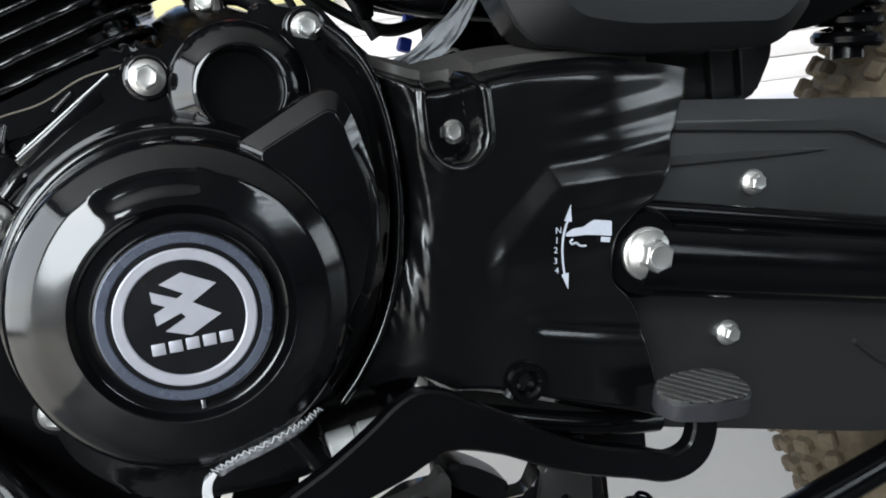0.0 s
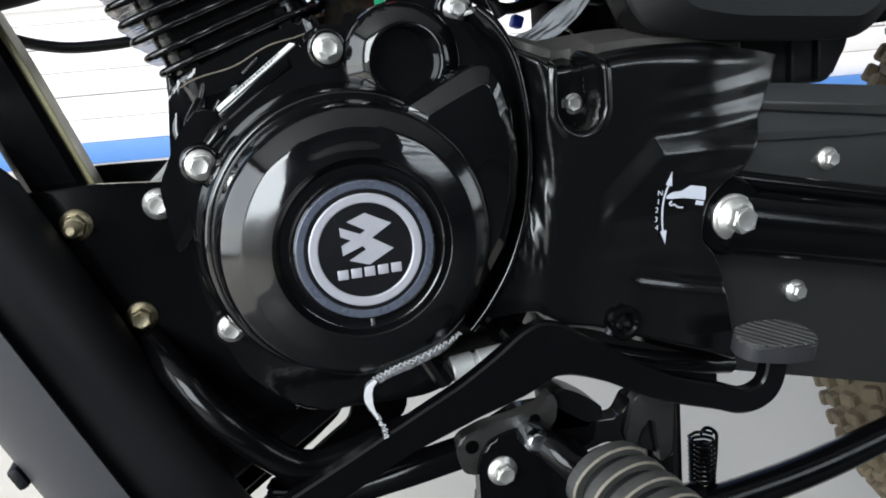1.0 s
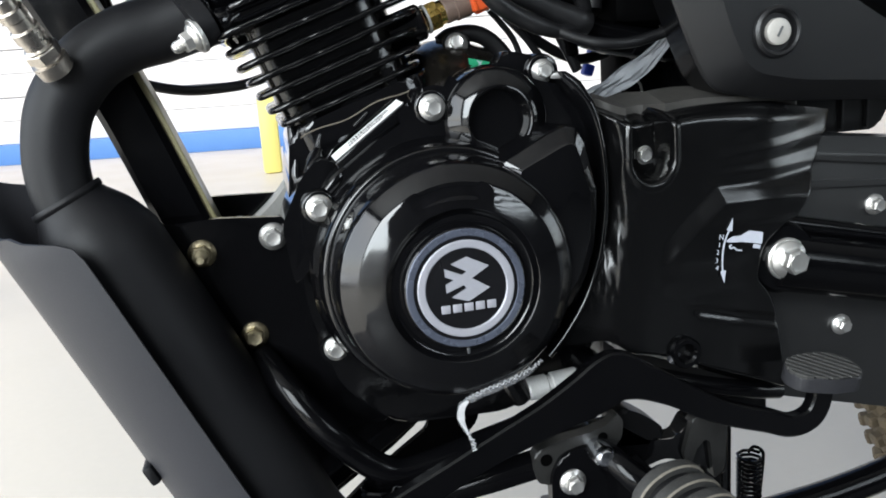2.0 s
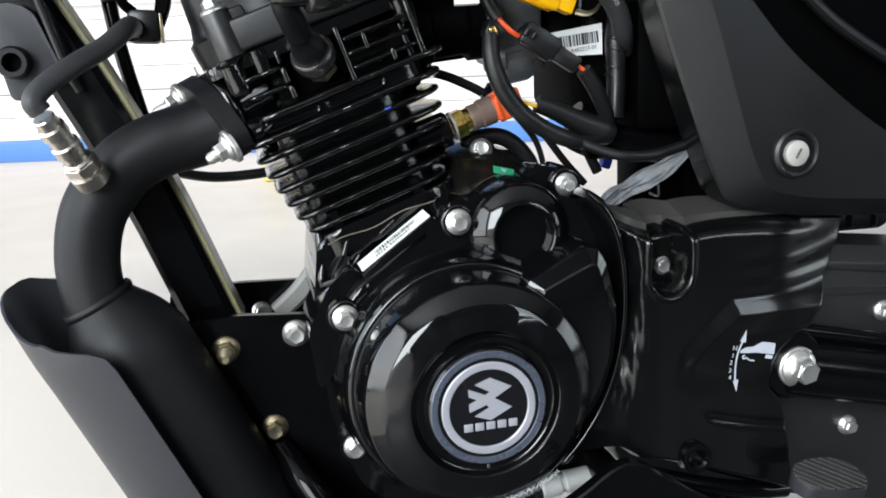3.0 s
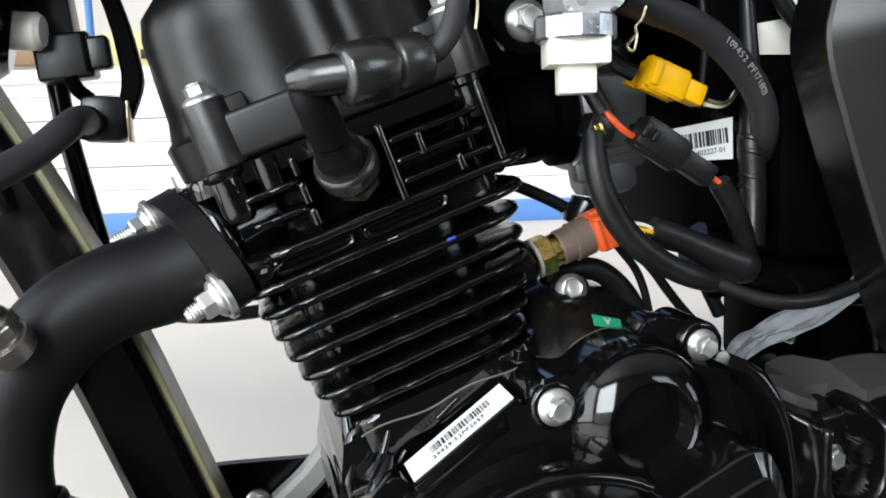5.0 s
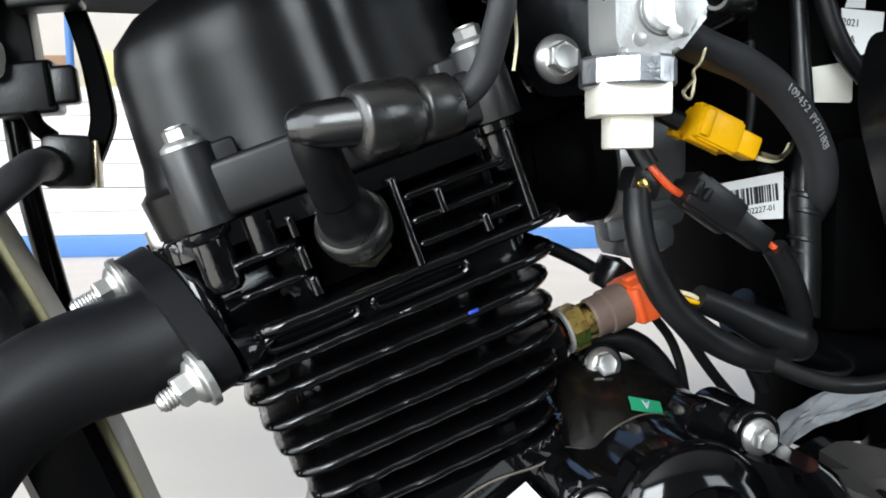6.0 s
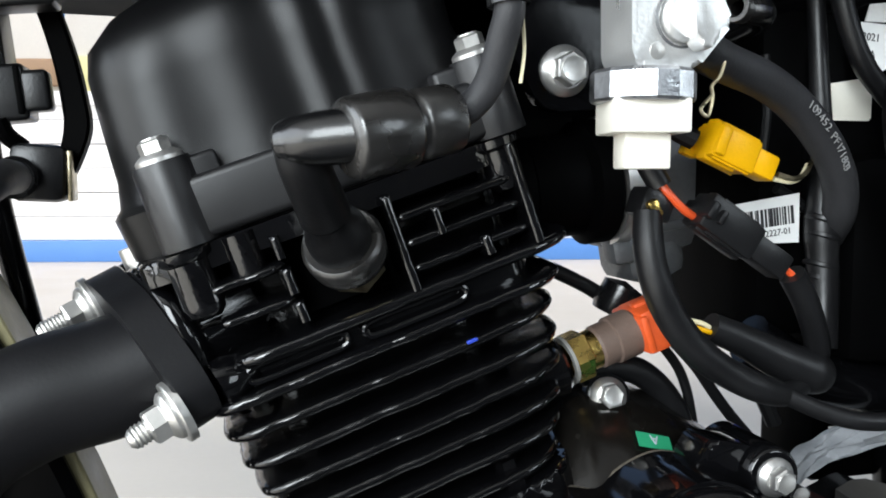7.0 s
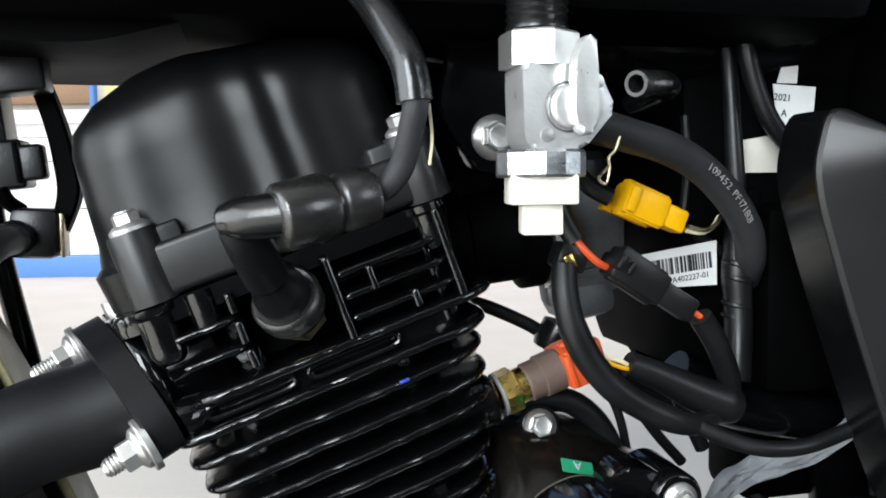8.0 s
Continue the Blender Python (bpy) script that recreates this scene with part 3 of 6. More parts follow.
    part("barrel_seat", prism(round_outline([(a / 1000, 0.37 + b / 1000) for a, b in ramp], 0.005), -0.072, 0.04, bevel=0.004), GLOSS, case, "glossy black barrel seat")
    flat = Matrix.Translation((-0.0340, -0.0695, 0.4464)) @ Matrix.Rotation(radians(-35.5), 4, "Y") @ Matrix.Rotation(radians(5), 4, "X")
    lab = part("serial_label", block((0.0470, 0.0150, 0.0005), flat), PAPER, case, "white paper label with bars")
    part("label_ledge", block((0.0500, 0.0200, 0.0060), flat @ Matrix.Translation((0, 0.0, -0.0036)), 0.001), GLOSS, case)
    x = -0.018
    rng = random.Random(4)
    bm = bmesh.new()
    while x < 0.010:
        w = rng.choice((0.0003, 0.0005, 0.0008))
        block((w, 0.0002, 0.0050), flat @ Matrix.Translation((x + 0.006, 0.0016, 0.0004)) @ Matrix.Rotation(radians(-90), 4, "X"), bm=bm)
        x += w + rng.choice((0.0003, 0.0005))
    part("bar_code", bm, INK, lab)["kind"] = "stuff"
    words("29429-52PF2657", 0.0036, flat @ Matrix.Translation((-0.001, -0.0052, 0.0004)), INK, lab)
    for q, r in (([(-0.0600, -0.062, 0.4370), (-0.0640, -0.068, 0.4290), (-0.0670, -0.070, 0.4200), (-0.0700, -0.068, 0.4080)], [0.0030, 0.0042, 0.0044, 0.0030]),
                 ([(-0.0700, -0.066, 0.4200), (-0.0740, -0.068, 0.4040), (-0.0750, -0.068, 0.3880)], [0.0030, 0.0042, 0.0030]),
                 ([(-0.0430, -0.070, 0.4330), (-0.0520, -0.078, 0.4240), (-0.0590, -0.080, 0.4170)], [0.0028, 0.0040, 0.0032])):
        part("cast_fillet", tube(q, r, 14, 6), GLOSS, case)
    for q, r in (([(-0.0580, -0.0560, 0.4450), (-0.0612, -0.0580, 0.4360), (-0.0670, -0.0600, 0.4270)], [0.0012, 0.0018, 0.0012]),
                 ([(-0.0730, -0.0480, 0.4500), (-0.0722, -0.0500, 0.4420), (-0.0718, -0.0510, 0.4330), (-0.0728, -0.0520, 0.4240), (-0.0715, -0.0540, 0.4170), (-0.0690, -0.0580, 0.4090)], [0.0022, 0.0032, 0.0030, 0.0036, 0.0030, 0.0020]),
                 ([(-0.0310, -0.0570, 0.4550), (-0.0390, -0.0570, 0.4480)], [0.0010, 0.0014]),
                 ([(-0.0515, -0.0560, 0.4365), (-0.0555, -0.0560, 0.4305)], [0.0012, 0.0018])):
        part("cast_rib", tube(q, r, 12, 6), GLOSS, case)
    neck = [(-0.0790, 0.404), (-0.0765, 0.428), (-0.0745, 0.4455), (-0.0600, 0.4520), (-0.0400, 0.4480), (-0.0550, 0.4150), (-0.0660, 0.4000)]
    part("neck", prism(round_outline(neck, 0.005), -0.0540, 0.04, bevel=0.005, seg=5), GLOSS, case, sharp=60)
    # cast nose of the case with a mounting lug
    nose = [(-84, 30), (-72, 54), (-60, 66), (-50, 58), (-62, 36), (-68, 10), (-80, -4)]
    part("nose", prism(round_outline([(a / 1000, 0.37 + b / 1000) for a, b in nose], 0.005), -0.076, -0.02, bevel=0.004, seg=3), GLOSS, case)
    part("mount_lug", bar([(-0.098, 0.03, 0.384), (-0.082, 0.03, 0.398), (-0.064, 0.03, 0.420)], 0.0125, 0.012, ch=0.4), LUG, case, "bare alloy mounting lug")


def sprocket_depth(x, z):
    """How far out the sprocket cover stands at a point of its side."""
    y = -0.0935 + 0.004 * step(0.110, 0.150, x) + 0.045 * step(0.180, 0.300, x) * step(0.365, 0.41, z) + 0.006 * step(0.17, 0.22, x) * (1 - step(0.365, 0.40, z))
    fold = 0.1070 - 0.10 * max(0.0, z - 0.405) - 0.12 * max(0.0, 0.385 - z)
    y += 0.0150 * (1 - step(fold - 0.021, fold - 0.001, x)) * (0.25 + 0.75 * step(0.345, 0.400, z))
    y += (0.0016 * noise.noise(Vector((x * 170, 0.3, z * 42))) + 0.0005 * noise.noise(Vector((x * 380, 4.1, z * 120)))) * (1 - step(fold - 0.006, fold + 0.006, x)) * step(0.330, 0.350, z)
    # raised lower panel behind a wide slanting bevel
    drop = min((0.3720 + (x - 0.1300) * 0.86 - z) * 0.758, 0.3985 - 0.020 * (x - 0.1615) - z)
    y -= 0.0040 * min(1.0, max(0.0, drop / 0.0090)) * step(0.1230, 0.1370, x) * step(0.335, 0.359, z)
    # long flutes that fan out towards the rear edge
    for z0, slope, deep, wide in ((0.4245, 0.085, 0.0016, 0.0050), (0.4120, 0.055, 0.0018, 0.0046), (0.4010, 0.015, 0.0015, 0.0034), (0.3790, 0.030, 0.0012, 0.0040)):
        y += deep * math.exp(-((z - z0 - slope * (x - 0.21)) / wide) ** 2) * step(0.150, 0.215, x)
    y += 0.0022 * math.exp(-((z - 0.3215 + 0.27 * (x - 0.170)) / 0.0026) ** 2) * step(0.142, 0.152, x)
    # deep cup round the bolt, open at its top
    d = math.hypot(x - 0.1205, max(0.4180 - z, 0.0, (z - 0.4300) * 0.6))
    y += 0.0190 * (1 - step(0.0108, 0.0124, d))
    y -= 0.0016 * step(0.0124, 0.0140, d) * (1 - step(0.0150, 0.0176, d))
    return y


def build_sprocket_cover():
    """A pressed cover laid as a patch between four border lines, with a returned rim."""
    left = smooth_path([(0.082, 0, 0.458), (0.0880, 0, 0.440), (0.0915, 0, 0.418), (0.0918, 0, 0.400), (0.0898, 0, 0.382), (0.0856, 0, 0.362), (0.0775, 0, 0.343), (0.0650, 0, 0.324), (0.0580, 0, 0.317)], 8)
    right = smooth_path([(0.2595, 0, 0.4335), (0.2480, 0, 0.4135), (0.2350, 0, 0.3985), (0.2262, 0, 0.388), (0.2175, 0, 0.3770), (0.2065, 0, 0.3722), (0.1925, 0, 0.3625), (0.1885, 0, 0.351), (0.1900, 0, 0.340), (0.1975, 0, 0.331), (0.2035, 0, 0.317), (0.210, 0, 0.283), (0.212, 0, 0.262)], 8)
    topl = smooth_path([(0.082, 0, 0.458), (0.095, 0, 0.4485), (0.112, 0, 0.4420), (0.128, 0, 0.4425), (0.155, 0, 0.4445), (0.183, 0, 0.4435), (0.220, 0, 0.4395), (0.2595, 0, 0.4335)], 8)
    base = smooth_path([(0.058, 0, 0.317), (0.070, 0, 0.3150), (0.088, 0, 0.3150), (0.095, 0, 0.3115), (0.104, 0, 0.305), (0.122, 0, 0.300), (0.153, 0, 0.287), (0.185, 0, 0.274), (0.212, 0, 0.262)], 8)

    def on(line, t):
        f = t * (len(line) - 1)
        i = min(int(f), len(line) - 2)
        return line[i].lerp(line[i + 1], f - i)

    nu, nv, loops = 170, 130, []
    for j in range(nv + 1):
        t, lp = j / nv, []
        for i in range(nu + 1):
            s = i / nu
            q = (1 - s) * on(left, t) + s * on(right, t) + (1 - t) * on(topl, s) + t * on(base, s)
            q -= (1 - s) * (1 - t) * left[0] + s * (1 - t) * right[0] + (1 - s) * t * left[-1] + s * t * right[-1]
            y = sprocket_depth(q.x, q.z)
            y += 0.012 * (1 - step(0.0, 0.05, t)) ** 2 * (1 - 0.8 * step(0.5, 0.9, s)) + 0.010 * (1 - step(0.0, 0.03, 1 - t))
            y += 0.002 * (1 - step(0.0, 0.008, 1 - s))
            lp.append(Vector((q.x, y, q.z)))
        loops.append(lp)
    bm = bmesh.new()
    vs = rings(bm, loops, closed=False, cap=False)
    rim = vs[0] + [r[-1] for r in vs[1:]] + vs[-1][-2::-1] + [r[0] for r in vs[-2:0:-1]]
    back = [bm.verts.new((v.co.x, v.co.y + 0.014 if v.co.z < 0.432 or v.co.x < 0.084 else v.co.y + 0.036, v.co.z + (0.0085 * step(0.095, 0.125, v.co.x) * (1 - step(0.20, 0.25, v.co.x)) if v.co.z > 0.432 else 0))) for v in rim]
    for a in range(len(rim)):
        b = (a + 1) % len(rim)
        bm.faces.new((rim[a], rim[b], back[b], back[a]))
    cover = part("sprocket_cover", bm, MOULD, bike, "glossy black moulded sprocket cover with a gear-shift print", sharp=60)
    loops = []
    for i in range(25):
        q = on(topl, 0.10 + 0.80 * i / 24)
        f = math.sin(math.pi * min(1.0, 0.06 + 0.94 * i / 24)) ** 0.7
        front = sprocket_depth(q.x, q.z) + 0.0125
        loops.append([Vector((q.x, front, q.z + 0.0042)), Vector((q.x, front + 0.0240 * f, q.z + 0.0042 + 0.0068 * f)), Vector((q.x, front + 0.0245 * f, q.z - 0.001)), Vector((q.x, front, q.z - 0.002))])
    bm = bmesh.new()
    rings(bm, loops)
    part("top_ledge", bm, LEDGE, cover, "dusty grey ledge along the top")
    part("cup_floor", side_lathe([(0.0, -0.0712), (0.0150, -0.0712), (0.0150, -0.0690), (0.0, -0.0690)], 0.1215, 0.4190, 28), MOULD, cover)
    bolt((0.1232, -0.0712, 0.4188), cover, 0.95, turn=0.4)
    # printed gear pattern
    y = sprocket_depth(0.17, 0.36) - 0.0004
    line = smooth_path([(0.1667, y, 0.3752), (0.1636, y, 0.3689), (0.1619, y, 0.3617), (0.1615, y, 0.3530), (0.1622, y, 0.3464)], 6)
    part("shift_arc", bar(line[::2], 0.0009, 0.0004, 2), WHITEINK, cover, "white printed shift arc with arrow heads")
    for tip, way in ((Vector((0.1680, y, 0.3806)), Vector((0.28, 0, 0.96))), (Vector((0.1626, y, 0.3428)), Vector((0.10, 0, -0.99)))):
        side = Vector((way.z, 0, -way.x)) * 0.0018
        foot = tip - way * 0.0075
        pts = [(tip.x, tip.z), (foot.x + side.x, foot.z + side.z), (foot.x - side.x, foot.z - side.z)]
        part("arrow_head", prism(pts, y - 0.0003, y), WHITEINK, cover)
    shoe = [(1643, 3683), (1681, 3699), (1730, 3698), (1760, 3712), (1786, 3722), (1872, 3703), (1865, 3634), (1807, 3647), (1741, 3660), (1675, 3664), (1640, 3668)]
    part("boot_print", prism(round_outline([(a / 10000, b / 10000) for a, b in shoe], 0.0008), y - 0.0004, y - 0.0001), WHITEINK, cover, "white printed boot outline")
    part("lever_print", tube([(0.1673, y, 0.3650), (0.1661, y, 0.3641), (0.1669, y, 0.3629), (0.1684, y, 0.3632), (0.1693, y, 0.3628), (0.1708, y, 0.3615), (0.1736, y, 0.3610)], 0.0005, 8), WHITEINK, cover)
    part("heel_print", prism([(0.1813, 0.3640), (0.1858, 0.3629), (0.1852, 0.3607), (0.1808, 0.3617)], y - 0.0003, y), WHITEINK, cover)
    for k, ch in enumerate("N1234"):
        words(ch, 0.0040, face_left((0.1607, 0.1594, 0.1584, 0.1578, 0.1579)[k], y - 0.0002, (0.3688, 0.3644, 0.3602, 0.3554, 0.3510)[k], -8), WHITEINK, cover)


def build_chain_case():
    out = [(0.10, 0.43), (0.255, 0.418), (0.375, 0.405), (0.52, 0.39), (0.62, 0.37), (0.66, 0.30), (0.62, 0.225), (0.50, 0.205), (0.37, 0.214), (0.222, 0.252), (0.10, 0.29)]
    bm = prism(round_outline(out, [0.01, 0.01, 0.02, 0.04, 0.06, 0.06, 0.06, 0.05, 0.03, 0.01, 0.01]), -0.062, -0.015, bevel=0.006, seg=4)
    case = part("chain_case", bm, CASE, bike, "satin black enclosed chain case")
    for pts in ([(0.235, 0.410), (0.352, 0.3965), (0.374, 0.386), (0.46, 0.372), (0.47, 0.362), (0.372, 0.379), (0.348, 0.3905), (0.235, 0.4055)],
                [(0.235, 0.392), (0.300, 0.3870), (0.334, 0.3830), (0.300, 0.3840), (0.235, 0.3875)]):
        part("swage", prism(round_outline(pts, 0.002), -0.0655, -0.058, bevel=0.0016, seg=2), CASE, case)
    part("crease", bar([(0.345, -0.0625, 0.274), (0.372, -0.0625, 0.254), (0.43, -0.0625, 0.236)], 0.003, 0.003), CASE, case)
    bolt((0.286, -0.0622, 0.3718), case, 0.95, turn=0.5)
    bolt((0.2645, -0.0622, 0.295), case, 0.95, turn=0.2)


def build_swingarm():
    d = Vector((0.124, 0, -0.027)).normalized()
    a = Vector((0.206, -0.074, 0.350))
    arm = part("swingarm", tube([a + d * t - Vector((-d.z, 0, d.x)) * 0.0022 for t in (0.0, 0.10, 0.20, 0.30, 0.42)], 0.0190, 28, 3), FRAME, bike, "gloss black tubular swingarm")
    up = Vector((-d.z, 0, d.x))
    part("top_rail", tube([a + d * t + up * 0.0205 + Vector((0, 0.002, 0)) for t in (0.004, 0.15, 0.42)], 0.0058, 16, 3), FRAME, arm)
    part("pivot_boss", side_lathe([(0.0, -0.0855), (0.0195, -0.0855), (0.0220, -0.0820), (0.0225, -0.045)], 0.2075, 0.3505, 40), FRAME, arm)
    part("pivot_bush", side_lathe([(0.0128, -0.085), (0.0128, -0.0870), (0.0122, -0.0875), (0.0, -0.0875)], 0.2082, 0.3503, 36), ZINC, arm, "bright plated washer")
    bolt((0.2082, -0.0875, 0.3503), arm, 1.62, turn=0.25, label="large zinc pivot bolt")


def build_shift_lever():
    y = -0.1115
    line = [(0.2150, 0.2860), (0.2135, 0.2700), (0.2075, 0.2600), (0.1945, 0.2570), (0.1790, 0.2625), (0.1480, 0.2735), (0.1200, 0.2895), (0.1010, 0.2990), (0.0850, 0.3030), (0.0670, 0.2945), (0.0450, 0.2850), (0.0140, 0.2725), (-0.0120, 0.2605), (-0.0600, 0.2390), (-0.1400, 0.2050)]
    wide = [0.0120, 0.0130, 0.0135, 0.0130, 0.0135, 0.0140, 0.0160, 0.0210, 0.0310, 0.0265, 0.0200, 0.0160, 0.0155, 0.0150, 0.0150]
    arm = part("gear_lever", bar([(a, y, b) for a, b in line], wide, 0.009), FRAME, bike, "black heel-and-toe gear lever")
    shape = round_outline([(0.1930, -0.1090), (0.1965, -0.1190), (0.2150, -0.1245), (0.2330, -0.1235), (0.2390, -0.1150), (0.2385, -0.0985), (0.2270, -0.0915), (0.2100, -0.0920), (0.1970, -0.0985)], 0.005)
    lean = Matrix.Translation((0.216, -0.109, 0.285)) @ Matrix.Rotation(radians(9), 4, "X") @ Matrix.Rotation(radians(5), 4, "Y") @ Matrix.Translation((-0.216, 0.109, -0.285))
    pad = part("heel_pad", prism(shape, 0.2885, 0.2795, "z", 0.0018, 4, m=lean), PADRUB, arm, "grooved black rubber heel pad", sharp=50)
    mid = sum((Vector(q) for q in shape), Vector((0, 0))) / len(shape)
    # Dark plate under the ribs paints the shade of the grooves.
    part("tread_base", prism([mid + (q - mid) * 0.95 for q in shape], 0.2888, 0.2875, "z", m=lean), GROOVE, pad)
    way = Vector((math.cos(radians(38)), math.sin(radians(38))))
    for k in range(9):
        off = (k - 4) * 0.0050
        strip = [q for q in shape]
        for sign, limit in ((1, off + 0.0018), (-1, -(off - 0.0018))):
            cut = []
            for q, r in zip(strip, strip[1:] + strip[:1]):
                dq, dr = ((w - Vector((0.216, -0.108))).dot(way) * sign - limit for w in (q, r))
                if dq <= 0:
                    cut.append(q)
                if dq * dr < 0:
                    cut.append(q.lerp(r, dq / (dq - dr)))
            strip = cut
        if len(strip) > 2:
            c = sum(strip, Vector((0, 0))) / len(strip)
            part("tread_rib", prism([c + (q - c) * 0.95 for q in strip], 0.2899, 0.2875, "z", 0.0004, 2, m=lean), DUSTY, pad)
    part("shift_shaft", side_lathe([(0.0, -0.1070), (0.0080, -0.1070), (0.0092, -0.1060), (0.0095, -0.06)], 0.088, 0.2940, 24), FRAME, arm)
    part("clamp_bolt", tube([(0.1290, -0.092, 0.2985), (0.1335, -0.092, 0.3045)], 0.0026, 10), SHIELD, arm)
    part("cable_tab", side_lathe([(0.0050, -0.086), (0.0050, -0.094), (0.0062, -0.0955), (0.0084, -0.0955), (0.0094, -0.094), (0.0094, -0.086)], 0.1384, 0.3035, 24), FRAME, arm)
    part("linkage", tube([(0.105, -0.085, 0.2950), (0.150, -0.083, 0.2790), (0.190, -0.078, 0.2670), (0.214, -0.070, 0.2600)], 0.0055, 14), FRAME, arm)


def build_peg():
    y = -0.102
    plate = round_outline([(0.050, 0.244), (0.056, 0.256), (0.072, 0.260), (0.092, 0.257), (0.100, 0.240), (0.098, 0.205), (0.086, 0.180), (0.052, 0.182), (0.050, 0.210)], 0.007)
    peg = part("footrest", prism(plate, y, y + 0.008, bevel=0.002, seg=3), FRAME, bike, "black footrest with a ribbed rubber")
    sheet = [(0.0420, 0.2590), (0.0560, 0.2640), (0.0720, 0.2655), (0.0870, 0.2690), (0.0925, 0.2755), (0.0960, 0.2700), (0.0950, 0.2600), (0.0900, 0.2540), (0.0850, 0.2520), (0.073, 0.2570), (0.060, 0.2505), (0.054, 0.2380), (0.044, 0.2380), (0.0400, 0.2500)]
    hang = part("hanger_plate", prism(round_outline(sheet, 0.004), -0.0985, -0.0900, bevel=0.0015, seg=3), HANGER, peg, "dull grey-black pressed hanger plate")
    # Holes are flat near-black discs, their shade in the colour.
    for x, z, r in ((0.0485, 0.2535, 0.0036), (0.0830, 0.2620, 0.0030)):
        part("hole", side_lathe([(0.0, -0.0989), (r, -0.0989), (r, -0.0960), (0.0, -0.0960)], x, z, 20), VOID, hang)
    part("hanger_lip", tube([(0.0580, -0.0990, 0.2490), (0.0720, -0.0995, 0.2555), (0.0900, -0.0995, 0.2490)], 0.0016, 10), HANGER, hang)
    part("lower_tube", tube([(-0.080, -0.070, 0.2120), (-0.020, -0.080, 0.2330), (0.020, -0.088, 0.2430), (0.046, -0.090, 0.2480)], 0.0085, 16), FRAME, peg)
    mass = [(0.0600, 0.2560), (0.0783, 0.2640), (0.0960, 0.2640), (0.1160, 0.2500), (0.1350, 0.2490), (0.1420, 0.2610), (0.1671, 0.2515), (0.1668, 0.2191), (0.1400, 0.2330), (0.1260, 0.2375), (0.0867, 0.2272), (0.0600, 0.2266)]
    part("mount_bracket", prism(round_outline(mass, 0.004), -0.090, -0.076, bevel=0.003), GLOSS, peg)
    ear = [(0.1420, 0.2620), (0.1580, 0.2640), (0.1650, 0.2560), (0.1630, 0.2260), (0.1560, 0.2200), (0.1530, 0.2480), (0.1460, 0.2450), (0.1400, 0.2300), (0.1360, 0.2400)]
    part("rear_ear", prism(round_outline(ear, 0.003), -0.094, -0.086, bevel=0.001), HANGER, peg, "folded grey-black bracket ear")
    knuckle = [(0.0930, 0.2700), (0.1000, 0.2735), (0.1100, 0.2690), (0.1200, 0.2620), (0.1270, 0.2550), (0.1200, 0.2480), (0.0940, 0.2500)]
    part("knuckle", prism(round_outline(knuckle, 0.004), -0.0900, -0.0720, bevel=0.003), SATIN, peg)
    bolt((0.0625, y, 0.2395), peg, 1.1, turn=0.3)
    part("clevis", tube([(0.0800, y + 0.002, 0.2560), (0.0835, y - 0.010, 0.2535), (0.0900, y - 0.018, 0.2470), (0.0960, y - 0.022, 0.2420)], [0.0075, 0.0078, 0.0080, 0.0085], 18), FRAME, peg)
    part("pin", lathe([(0.0, -0.004), (0.0040, -0.0035), (0.0062, -0.001), (0.0066, 0.001), (0.0066, 0.016), (0.0, 0.017)], aim((0.0780, y - 0.012, 0.2575), (0.05, 1, -0.1)), 20), BLUED, peg, "polished steel hinge pin")
    part("side_ear", prism(round_outline([(0.088, 0.250), (0.104, 0.250), (0.106, 0.200), (0.092, 0.196)], 0.004), y - 0.024, y, bevel=0.002), FRAME, peg)
    a, b = Vector((0.109, -0.122, 0.2380)), Vector((0.136, -0.235, 0.2130))
    m = between(a, b)
    ln, k = (b - a).length, 9
    oval = m @ Matrix.Diagonal((1.15, 0.88, 1, 1))
    # The core's dark colour includes the shade between the ribs.
    rub = part("peg_rubber", lathe([(0.008, -0.006), (0.0140, -0.005), (0.0155, -0.002), (0.0162, 0.002), (0.0162, ln), (0.012, ln + 0.002)], oval, 36), GROOVE, peg, "ribbed footrest rubber")
    for i in range(k):
        h = ln * i / k
        w = ln / k
        part("rib", lathe([(0.0158, h), (0.0198, h + 0.0003), (0.0206, h + 0.0012), (0.0209, h + w * 0.28), (0.0206, h + w * 0.52), (0.0196, h + w * 0.60), (0.0158, h + w * 0.63)], oval, 36, close=False), DUSTY, rub, "worn dusty rib", sharp=25)
        part("rib_edge", lathe([(0.0196, h + w * 0.600), (0.0204, h + w * 0.585), (0.0208, h + w * 0.530), (0.0202, h + w * 0.615)], oval, 36, close=False), TANRUB, rub, "tan scuffed rib edge")


